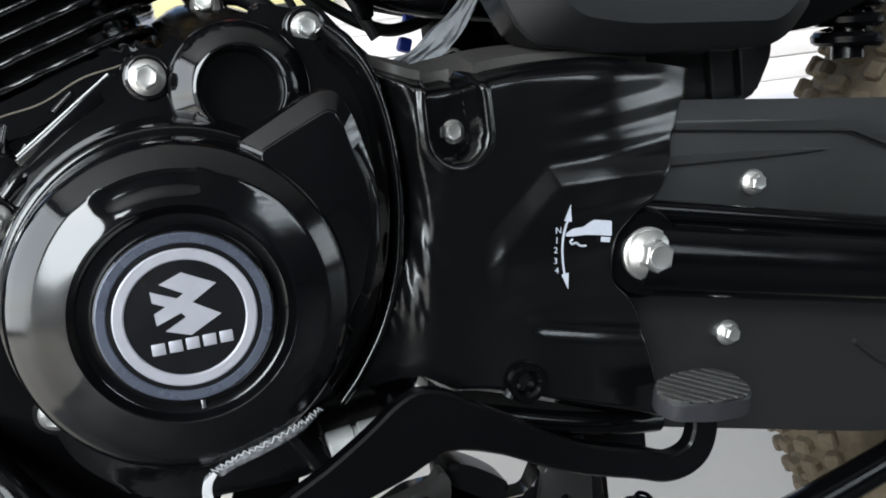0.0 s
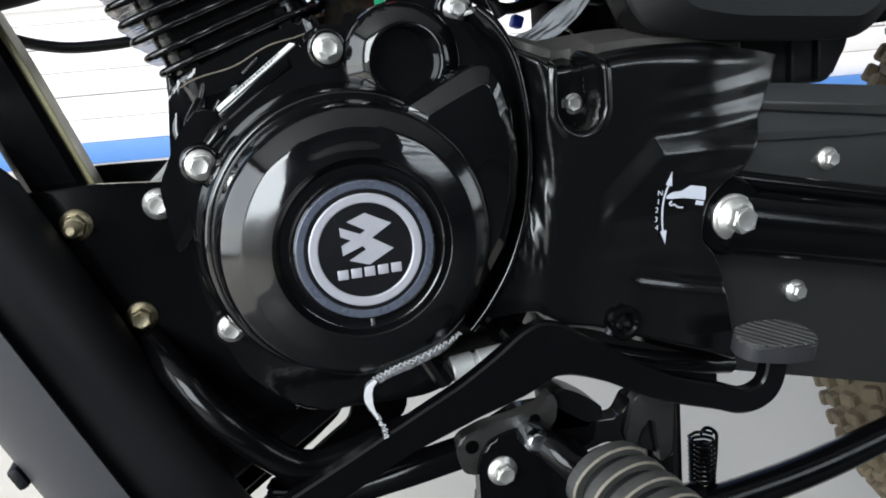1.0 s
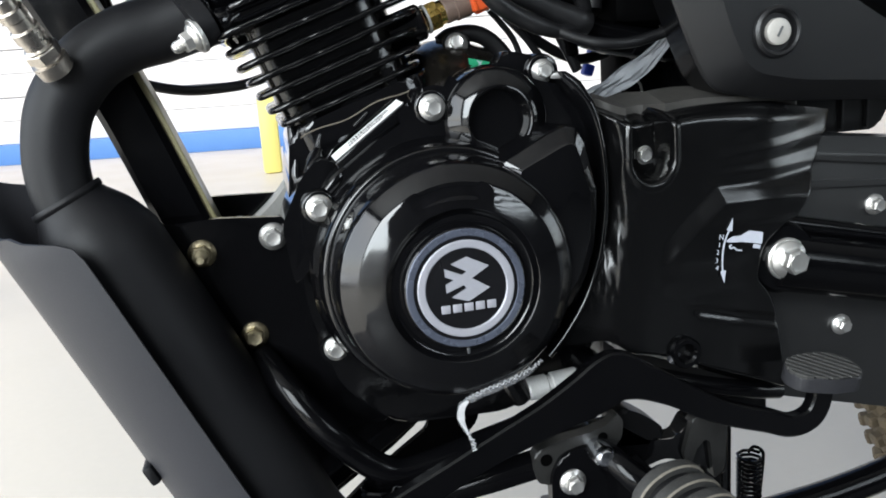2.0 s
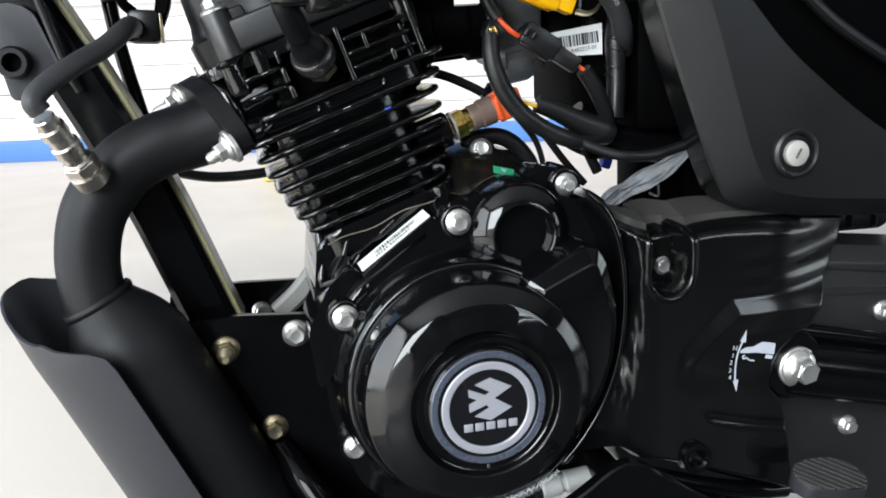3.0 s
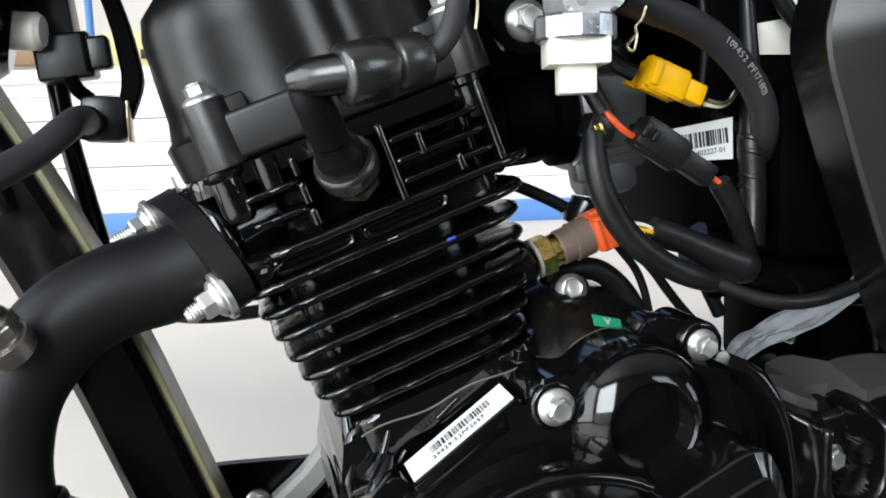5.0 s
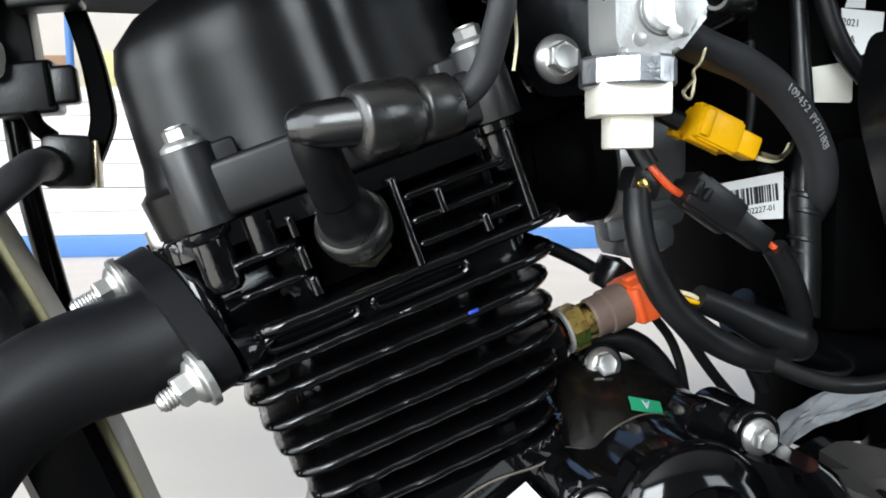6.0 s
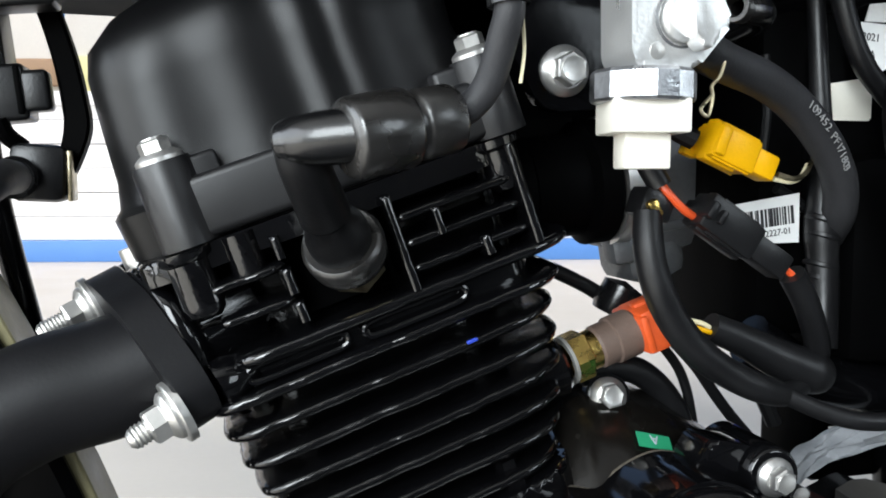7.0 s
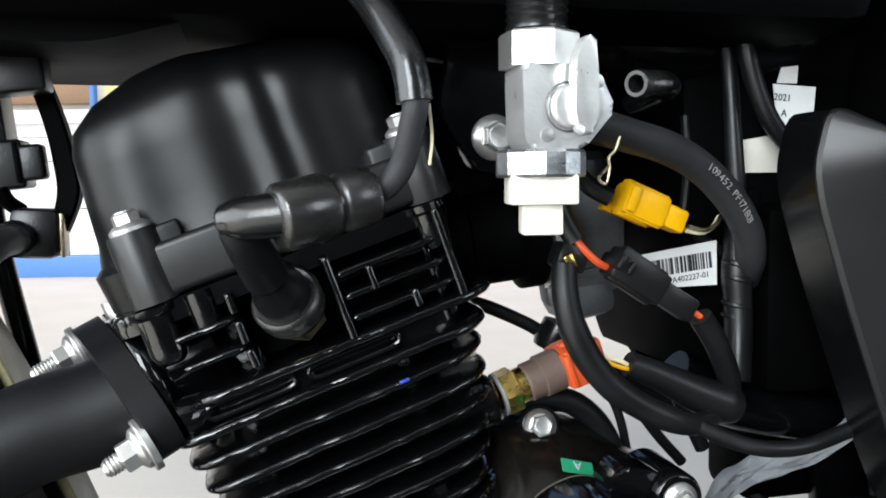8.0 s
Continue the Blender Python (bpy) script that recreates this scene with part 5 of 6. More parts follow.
def build_plug():
    cap = part("spark_plug_cap", tube([(-0.0902, -0.0850, 0.5740), (-0.0897, -0.0852, 0.5741), (-0.0884, -0.0860, 0.5744), (-0.0858, -0.0875, 0.5748), (-0.0810, -0.0908, 0.5752), (-0.0685, -0.0952, 0.5765)], [0.0012, 0.0034, 0.0052, 0.0062, 0.0066, 0.0068], 24, 6), RUBBER, bike, "black rubber spark plug cap", sharp=60)
    d = Vector((0.0325, 0.0100, 0.0070)).normalized()
    a = Vector((-0.0738, -0.0945, 0.5750))
    part("sleeve", lathe([(0.0062, -0.001), (0.0086, -0.0007), (0.0096, -0.0001), (0.0101, 0.0010), (0.0102, 0.0080), (0.0101, 0.0152), (0.0097, 0.0162), (0.0088, 0.0167), (0.0081, 0.0170), (0.0080, 0.0184), (0.0085, 0.0190), (0.0090, 0.0200), (0.0090, 0.0288), (0.0086, 0.0298), (0.0076, 0.0305), (0.0060, 0.0305)], aim(a, d), 32), GRIMY, cap, "grimy ribbed rubber sleeve", sharp=50)
    part("leg", tube([(-0.0852, -0.0868, 0.5748), (-0.0836, -0.0852, 0.5700), (-0.0805, -0.0805, 0.5635), (-0.0768, -0.0735, 0.5565)], [0.0060, 0.0064, 0.0066, 0.0070], 24, 6), BOOT, cap, sharp=60)
    ax = Vector((0.0060, 0.0110, -0.0085)).normalized()
    m = aim((-0.0750, -0.0700, 0.5540), ax)
    part("boot", lathe([(0.0066, -0.004), (0.0068, -0.001), (0.0080, 0.002), (0.0089, 0.005), (0.0091, 0.008), (0.0088, 0.0105), (0.0084, 0.0125)], m, 36), BOOT, cap, "bulbous rubber boot over the plug", sharp=50)
    part("boot_rim", lathe([(0.0086, 0.0098), (0.0106, 0.0094), (0.0115, 0.0100), (0.0119, 0.0112), (0.0119, 0.0135), (0.0114, 0.0140), (0.0114, 0.0148), (0.0117, 0.0153), (0.0113, 0.0178), (0.0100, 0.0200), (0.0080, 0.0212)], m, 40), GRIMY, cap, "dusty grooved rim of the boot", sharp=40)
    bm = bmesh.new()
    hexagon(0.0150, 0.0195, 0.027, m, bm)
    part("plug_hexagon", bm, YZINC, cap, "plated spark plug hexagon")
    ht = part("ignition_lead", tube([(-0.0465, -0.0855, 0.5815), (-0.0412, -0.0865, 0.5838), (-0.0368, -0.0892, 0.5900), (-0.0350, -0.0940, 0.6000), (-0.0342, -0.0970, 0.6090), (-0.0370, -0.0930, 0.6230), (-0.0460, -0.0780, 0.6430), (-0.0600, -0.0500, 0.6650)], 0.0039, 16), HOSE, bike, "dark grey ignition lead")
    part("lead_sheath", tube([(-0.0343, -0.0968, 0.6080), (-0.0349, -0.0962, 0.6140), (-0.0370, -0.0930, 0.6230), (-0.0460, -0.0780, 0.6430), (-0.0600, -0.0500, 0.6650)], 0.0054, 16), RUBBER, ht, "thicker rubber sheath")
    part("zip_tie", tube([(-0.0290, -0.092, 0.6080), (-0.0280, -0.091, 0.5980), (-0.0286, -0.090, 0.5900)], 0.0005, 8), CREAMW, ht)


def build_tap():
    x, y = 0.0095, -0.087
    tap = part("fuel_tap", prism(round_outline([(-0.0015, 0.6200), (0.0133, 0.6200), (0.0225, 0.6185), (0.0285, 0.6065), (0.0180, 0.5943), (0.0010, 0.5943), (-0.0010, 0.5980)], 0.0022), -0.0970, -0.0790, bevel=0.0018, seg=4), DIECAST, bike, "bright alloy fuel tap with a lever")
    bm = bmesh.new()
    hexagon(0.0218, 0.0, 0.0108, Matrix.Translation((x - 0.0025, y, 0.6196)) @ Matrix.Rotation(radians(-28), 4, "Z"), bm, 0.0008)
    part("tap_nut", bm, ZINC, tap, "pale plated hexagon nut")
    part("tank_neck", lathe([(0.0098, 0.0)] + [(0.0098 - 0.0008 * (k % 2), 0.001 + 0.0012 * k) for k in range(12)] + [(0.0098, 0.03)], Matrix.Translation((x - 0.003, y, 0.631)), 28), RUBBER, tap)
    part("bowl_flange", lathe([(0.0, 0.586), (0.0136, 0.586), (0.0141, 0.5868), (0.0141, 0.5935), (0.0134, 0.5945), (0.0, 0.5945)], Matrix.Translation((x - 0.002, y, 0)), 14), ALU, tap, sharp=20)
    bowl = part("sediment_bowl", block((0.0208, 0.0208, 0.0092), Matrix.Translation((x - 0.002, y, 0.5822)) @ Matrix.Rotation(radians(-12), 4, "Z"), 0.0008), WHITEP, tap, "cream plastic sediment bowl")
    part("drain_nut", block((0.0125, 0.0125, 0.0096), Matrix.Translation((x - 0.002, y, 0.5730)) @ Matrix.Rotation(radians(-12), 4, "Z"), 0.0007), WHITEP, bowl)
    part("lever_hub", side_lathe([(0.0, -0.1015), (0.0056, -0.1015), (0.0064, -0.1000), (0.0066, -0.0955)], 0.0130, 0.6070, 32), DIECAST, tap, "round lever hub")
    arm = round_outline([(0.0150, 0.6272), (0.0183, 0.6272), (0.0191, 0.6180), (0.0195, 0.6050), (0.0186, 0.5995), (0.0160, 0.5978), (0.0132, 0.6000), (0.0120, 0.6060), (0.0122, 0.6130), (0.0127, 0.6215)], 0.0016)
    part("lever_arm", prism(arm, -0.1050, -0.0990, bevel=0.0016, seg=4), DIECAST, tap, "upright tap lever", sharp=60)
    part("hub_ring", side_lathe([(0.0068, -0.0960), (0.0074, -0.0982), (0.0080, -0.0960)], 0.0130, 0.6070, 32, close=False), DARKALU, tap)
    part("tap_screw", side_lathe([(0.0, -0.0975), (0.0022, -0.0972), (0.0026, -0.0955)], 0.0062, 0.5985, 16), ZINC, tap)
    part("tap_screw", side_lathe([(0.0, -0.0975), (0.0022, -0.0972), (0.0026, -0.0955)], 0.0222, 0.6148, 16), ZINC, tap)
    hose = part("fuel_hose", tube([(0.026, -0.080, 0.6035), (0.0470, -0.066, 0.6005), (0.0665, -0.058, 0.5965), (0.0845, -0.051, 0.5890), (0.1000, -0.046, 0.5770), (0.1105, -0.041, 0.5645), (0.1165, -0.034, 0.5530), (0.1220, -0.022, 0.5440)], 0.0061, 20), HOSE, bike, "printed dark grey fuel hose")
    for k, ch in enumerate("109452 PF171803"):
        t = 0.33 + 0.0400 * k
        ps = smooth_path([(0.0665, 0.5965, 0), (0.0845, 0.5890, 0), (0.1000, 0.5770, 0), (0.1105, 0.5645, 0)], 40)
        i = int(t * (len(ps) - 2))
        d = (ps[i + 1] - ps[i]).normalized()
        if ch != " ":
            words(ch, 0.0040, face_left(ps[i].x - d.y * -0.0010 - 0.001, -0.0648 + 0.0170 * t, ps[i].y - 0.0008, math.degrees(math.atan2(d.y, d.x))), GREYINK, hose, "print")
    part("hose_clip", tube([(0.0387, -0.0775, 0.5995), (0.0372, -0.0775, 0.5951), (0.0349, -0.0772, 0.5923), (0.0353, -0.0770, 0.5890), (0.0340, -0.0770, 0.5838), (0.0316, -0.0770, 0.5857), (0.0350, -0.0770, 0.5895)], 0.0006, 8, 6), YZINC, hose, "twisted wire hose clip")
    way = between((0.0530, -0.0600, 0.6190), (0.0717, -0.0480, 0.6205))
    vent = part("breather_hose", lathe([(0.0029, 0.0120), (0.0029, 0.0008), (0.0033, 0.0), (0.0046, 0.0), (0.0050, 0.0006), (0.0051, 0.0150)], way, 24, close=False), GRIMY, bike, "open-ended breather hose")
    part("hose_bend", tube([(0.0650, -0.0523, 0.61995), (0.0690, -0.0497, 0.6203), (0.0735, -0.0440, 0.6200), (0.0745, -0.0350, 0.6190), (0.0740, -0.0150, 0.6170)], 0.0051, 20), RUBBER, vent)
    # A near-black disc paints the shade inside the hose.
    part("hose_bore", lathe([(0.0, 0.0100), (0.0032, 0.0100), (0.0032, 0.0110), (0.0, 0.0110)], way, 18), VOID, vent)


def build_sensor():
    a, b = Vector((0.0055, -0.032, 0.5020)), Vector((0.0600, -0.030, 0.5210))
    m = between(a, b)
    bm = bmesh.new()
    hexagon(0.0155, 0.006, 0.0125, m, bm)
    lathe([(0.0060, 0.0044), (0.0070, 0.0050), (0.0070, 0.0160), (0.0062, 0.0170)], m, 24, bm)
    s = part("temperature_sensor", bm, BRASS, bike, "brass temperature sensor with a brown body")
    part("seal_washer", lathe([(0.0086, 0.0046), (0.0086, 0.0057), (0.008, 0.006)], m, 28), LUG, s, "pale sealing washer")
    part("sensor_body", lathe([(0.0062, 0.015), (0.0076, 0.017), (0.0076, 0.0225), (0.0084, 0.0230), (0.0084, 0.0310), (0.0078, 0.0320)], m, 26), BROWN, s, "brown moulded sensor body", sharp=30)
    con = block((0.0185, 0.0160, 0.0165), m @ Matrix.Translation((0, 0, 0.0400)), 0.002)
    plug = part("orange_connector", con, ORANGE, s, "bright orange plug housing")
    part("plug_lip", block((0.0212, 0.0135, 0.0030), m @ Matrix.Translation((0, 0, 0.0325)), 0.001), ORANGE, plug)
    part("plug_latch", block((0.0045, 0.0186, 0.0130), m @ Matrix.Translation((0.0, 0, 0.0405)), 0.001), ORANGE, plug)


def build_wiring():
    part("harness_tube", tube([(0.0300, -0.050, 0.5550), (0.0295, -0.052, 0.5440), (0.0318, -0.053, 0.5327), (0.0380, -0.053, 0.5203), (0.0475, -0.053, 0.5092), (0.0600, -0.053, 0.5005), (0.0730, -0.053, 0.4945), (0.0840, -0.050, 0.4915), (0.0960, -0.044, 0.4925)], [0.0046, 0.0050, 0.0052, 0.0053, 0.0053, 0.0052, 0.0050, 0.0042, 0.0034], 18, wob=0.04), CABLE, bike, "slack black harness tube")
    part("harness_tube", tube([(0.0590, -0.042, 0.5148), (0.0716, -0.042, 0.5095), (0.0872, -0.042, 0.5018), (0.0990, -0.042, 0.4970), (0.1050, -0.041, 0.4950)], [0.0050, 0.0056, 0.0072, 0.0084, 0.0070], 18, wob=0.05), CABLE, bike)
    part("wire", tube([(0.050, -0.038, 0.5175), (0.0560, -0.042, 0.5160), (0.0610, -0.042, 0.5130)], 0.0009, 8), CREAMW, bike, "cream wire")
    part("wire", tube([(0.050, -0.040, 0.5160), (0.0555, -0.044, 0.5140), (0.0605, -0.043, 0.5125)], 0.0009, 8), YELLOW, bike, "yellow wire")
    part("cable", tube([(0.0780, -0.050, 0.4940), (0.0945, -0.056, 0.4862), (0.1080, -0.060, 0.4828), (0.1260, -0.060, 0.4828), (0.1520, -0.058, 0.4885)], 0.0032, 12), CABLE, bike, "thin black cable")
    part("vent_hose", tube([(0.0220, -0.012, 0.4900), (0.0290, -0.012, 0.4940), (0.0410, -0.012, 0.4950), (0.0500, -0.012, 0.4920), (0.0590, -0.012, 0.4840), (0.0650, -0.012, 0.4740), (0.0670, -0.012, 0.4640)], 0.0052, 16), CABLE, bike, "black vent hose behind the cylinder")
    part("cable", tube([(0.0560, -0.005, 0.5080), (0.0620, -0.005, 0.5010), (0.0690, -0.005, 0.4920), (0.0730, -0.005, 0.4830), (0.0755, -0.005, 0.4730), (0.0780, -0.005, 0.4600)], 0.0020, 10), CABLE, bike)
    part("cable", tube([(0.0660, -0.003, 0.5040), (0.0720, -0.003, 0.4980), (0.0790, -0.003, 0.4905), (0.0860, -0.003, 0.4810), (0.0940, -0.003, 0.4710), (0.1040, -0.003, 0.4600)], 0.0024, 10), CABLE, bike)
    line = smooth_path([(0.1040, -0.022, 0.4440), (0.1200, -0.014, 0.4520), (0.1310, -0.014, 0.4572), (0.1400, -0.022, 0.4635), (0.1455, -0.034, 0.4710), (0.1515, -0.047, 0.4825), (0.1580, -0.054, 0.4960), (0.1660, -0.052, 0.5080)], 12)
    loops = []
    for i, q in enumerate(line):
        f = i / (len(line) - 1)
        wide = 0.0024 + 0.0036 * math.sin(math.pi * min(1.0, 0.12 + 0.9 * f)) + 0.0008 * math.sin(17 * f)
        near, back = [], []
        for k in range(13):
            s = k / 12 - 0.5
            fold = 0.0016 * math.sin(9.0 * s + 11 * f) + 0.0009 * math.sin(21 * s - 17 * f) + 0.0018 * noise.noise(Vector((q.x * 120, s * 5, 2.0)))
            p = q + Vector((-0.40, 0, 0.92)) * (s * 2 * wide * (1 + 0.10 * math.sin(23 * f + k)))
            near.append(p + Vector((0, fold - 0.0012, 0)))
            back.append(p + Vector((0, fold + 0.0012, 0)))
        loops.append(near + back[::-1])
    bm = bmesh.new()
    rings(bm, loops)
    part("grey_sleeve", bm, SLEEVE, bike, "crumpled pale grey fabric sleeve", sharp=50)
    part("cable", tube([(0.0850, 0.030, 0.4980), (0.0980, 0.030, 0.4885), (0.1120, 0.030, 0.4800), (0.1250, 0.030, 0.4750), (0.1365, 0.030, 0.4755), (0.1480, 0.030, 0.4790), (0.1585, 0.030, 0.4860)], 0.0036, 12), CABLE, bike, "black cable looped behind the cover")
    part("hose_clip", tube([(0.1495, 0.006, 0.4580), (0.1540, 0.002, 0.4590), (0.1580, 0.002, 0.4555), (0.1595, 0.004, 0.4470), (0.1540, 0.006, 0.4490)], 0.0008, 8), ZINC, bike, "thin wire clip")
    # thick upright loom wrapped with tape
    loom = part("wiring_loom", tube([(0.1130, -0.020, 0.6500), (0.1150, -0.022, 0.6100), (0.1150, -0.026, 0.5750), (0.1140, -0.028, 0.5500), (0.1140, -0.030, 0.5250), (0.1110, -0.034, 0.5030)], [0.0032, 0.0036, 0.0042, 0.0062, 0.0060, 0.0058], 16, wob=0.08), CABLE, bike, "upright taped wiring loom")
    for z in (0.5500, 0.5440, 0.5330, 0.5280):
        part("tape_wrap", lathe([(0.0061, -0.0012), (0.0067, -0.0006), (0.0067, 0.0006), (0.0061, 0.0012)], Matrix.Translation((0.1140, -0.0286, z)) @ Matrix.Rotation(radians(18), 4, "Y"), 18, close=False), CABLE, loom)
    part("cable", tube([(0.1150, -0.030, 0.6550), (0.1180, -0.030, 0.6300), (0.1280, -0.030, 0.6080), (0.1460, -0.028, 0.5920)], 0.0040, 12), CABLE, bike)
    part("cable", tube([(0.0970, -0.015, 0.6120), (0.0985, -0.015, 0.5900), (0.0960, -0.015, 0.5650)], 0.0018, 8), CABLE, bike)
    part("cable", tube([(0.1000, -0.020, 0.5620), (0.1250, -0.020, 0.5480), (0.1600, -0.015, 0.5350)], 0.0022, 8), CABLE, bike)
    # yellow plug
    m = between((0.0548, -0.0420, 0.5795), (0.0840, -0.0400, 0.5675)) @ Matrix.Diagonal((0.92, 0.92, 0.85, 1))
    yel = part("yellow_connector", block((0.0128, 0.0130, 0.0220), m @ Matrix.Translation((0, 0, 0.0120)), 0.0015), YELLOW, bike, "yellow two-part wiring connector")
    part("latch", block((0.0055, 0.0158, 0.0160), m @ Matrix.Translation((0.0, 0, 0.0090)), 0.001), YELLOW, yel)
    part("clip", block((0.0042, 0.0060, 0.0070), m @ Matrix.Translation((0.0076, -0.004, 0.0010)), 0.0008), YELLOW, yel)
    for k in (-1, 1):
        part("rib", block((0.0012, 0.0142, 0.0185), m @ Matrix.Translation((0.0046 * k, 0, 0.0125)), 0.0004), YELLOW, yel)
    part("collar", block((0.0160, 0.0110, 0.0050), m @ Matrix.Translation((0.0, 0, 0.0040)), 0.001), YELLOW, yel)
    part("tail", block((0.0098, 0.0100, 0.0130), m @ Matrix.Translation((0, 0, 0.0280)), 0.0015), YELLOW, yel)
    part("wire", tube([(0.0840, -0.040, 0.5655), (0.0910, -0.040, 0.5645), (0.0970, -0.038, 0.5665), (0.1010, -0.036, 0.5705)], 0.0010, 8), CREAMW, yel, "cream wire")
    part("wire", tube([(0.0840, -0.042, 0.5670), (0.0910, -0.042, 0.5655), (0.0970, -0.040, 0.5675), (0.1010, -0.038, 0.5715)], 0.0009, 8), YZINC, yel)
    part("lead", tube([(0.0525, -0.040, 0.5785), (0.0450, -0.038, 0.5830), (0.0380, -0.034, 0.5920)], 0.0036, 10), CABLE, yel)
    # black plug with its red-orange wire
    m = between((0.0455, -0.0500, 0.5580), (0.0840, -0.0500, 0.5330))
    blk = part("black_connector", block((0.0118, 0.0120, 0.0230), m @ Matrix.Translation((0, 0, 0.0150)), 0.0012), PLASTIC, bike, "black plastic wiring connector")
    part("latch", block((0.0050, 0.0145, 0.0200), m @ Matrix.Translation((0.0, 0, 0.0150)), 0.001), PLASTIC, blk)
    for k in (-1, 1):
        part("rib", block((0.0010, 0.0132, 0.0160), m @ Matrix.Translation((0.0042 * k, 0, 0.0160)), 0.0003), PLASTIC, blk)
    part("ear", block((0.0172, 0.0060, 0.0030), m @ Matrix.Translation((0, 0, 0.0045)), 0.001), PLASTIC, blk)
    part("ear", block((0.0164, 0.0050, 0.0025), m @ Matrix.Translation((0, 0, 0.0090)), 0.001), PLASTIC, blk)
    part("tail", block((0.0088, 0.0090, 0.0160), m @ Matrix.Translation((0, 0, 0.0340)), 0.0012), PLASTIC, blk)
    part("wire", tube([(0.0335, -0.050, 0.5650), (0.0370, -0.052, 0.5600), (0.0420, -0.052, 0.5555), (0.0470, -0.050, 0.5530)], 0.0014, 10), REDW, blk, "orange-red wire")
    part("wire", tube([(0.0800, -0.050, 0.5365), (0.0850, -0.050, 0.5330), (0.0880, -0.050, 0.5300)], 0.0012, 8), REDW, blk)
    part("lead", tube([(0.0260, -0.046, 0.5850), (0.0300, -0.048, 0.5720), (0.0345, -0.050, 0.5630)], 0.0040, 12), CABLE, blk)
    part("lead", tube([(0.0850, -0.050, 0.5330), (0.0930, -0.048, 0.5220), (0.1010, -0.044, 0.5080), (0.1040, -0.040, 0.5000)], 0.0046, 12), CABLE, blk)
    sm = part("sensor_plug", block((0.012, 0.012, 0.010), Matrix.Translation((0.0330, -0.046, 0.5570)) @ Matrix.Rotation(radians(20), 4, "Y"), 0.002), PLASTIC, bike, "small black plug with a brown seal")
    part("seal", block((0.0040, 0.003, 0.0060), Matrix.Translation((0.0310, -0.0525, 0.5560)) @ Matrix.Rotation(radians(-25), 4, "Y"), 0.001), BRASS, sm)
    # paper tags
    tag = part("paper_tag", prism([(0.0655, 0.5538), (0.1071, 0.5602), (0.1075, 0.5416), (0.0800, 0.5412)], -0.0242, -0.0238), PAPER, bike, "white paper tag with a bar code")
    m = Matrix.Translation((0.0945, -0.0244, 0.5488)) @ Matrix.Rotation(radians(-7), 4, "Y")
    bm, x, rng = bmesh.new(), -0.016, random.Random(7)
    while x < 0.0105:
        w = rng.choice((0.0003, 0.0005, 0.0009))
        block((w, 0.0002, 0.0068), m @ Matrix.Translation((x, 0, 0.0022)), bm=bm)
        x += w + rng.choice((0.0003, 0.0006))
    part("bar_code", bm, INK, tag)["kind"] = "stuff"
    words("A402227-01", 0.0034, m @ Matrix.Translation((0.0005, 0, -0.0048)) @ Matrix.Rotation(radians(90), 4, "X"), INK, tag)
    t2 = part("paper_tag", prism([(0.1350, 0.6250), (0.1555, 0.6240), (0.1545, 0.6110), (0.1395, 0.6040), (0.1375, 0.6040)], -0.0205, -0.0200), PAPER, bike, "folded white paper tag")
    part("tag_top", prism([(0.1375, 0.6255), (0.1395, 0.6320), (0.1475, 0.6330), (0.1470, 0.6255)], -0.0195, -0.0190), PAPER, t2)
    words("2021", 0.0042, face_left(0.1392, -0.0208, 0.6180, -4), INK, t2)
    words("A", 0.0042, face_left(0.1400, -0.0208, 0.6115, -4), INK, t2)
    part("white_block", prism(round_outline([(0.1190, 0.6010), (0.1450, 0.6050), (0.1450, 0.5880), (0.1205, 0.5880)], 0.001), -0.016, -0.004, bevel=0.001), WHITEP, bike, "white plastic terminal block")
    for q, mt in (((0.1240, -0.01, 0.6560), BLUEP), ((0.1530, -0.01, 0.6590), YELLOW), ((0.1050, 0.0, 0.5050), BLUEP), ((0.1375, 0.042, 0.4670), BLUEP), ((0.1425, 0.042, 0.4805), BLUEP), ((0.0372, 0.0, 0.6190), BLUEP)):
        part("terminal_cap", block((0.0075, 0.008, 0.0080), Matrix.Translation(q) @ Matrix.Rotation(radians(20), 4, "Y"), 0.0015), mt, bike)
    part("wire", tube([(0.1490, -0.018, 0.6420), (0.1480, -0.018, 0.6360), (0.1470, -0.018, 0.6310)], 0.0012, 8), BLUEP, bike, "blue wire")


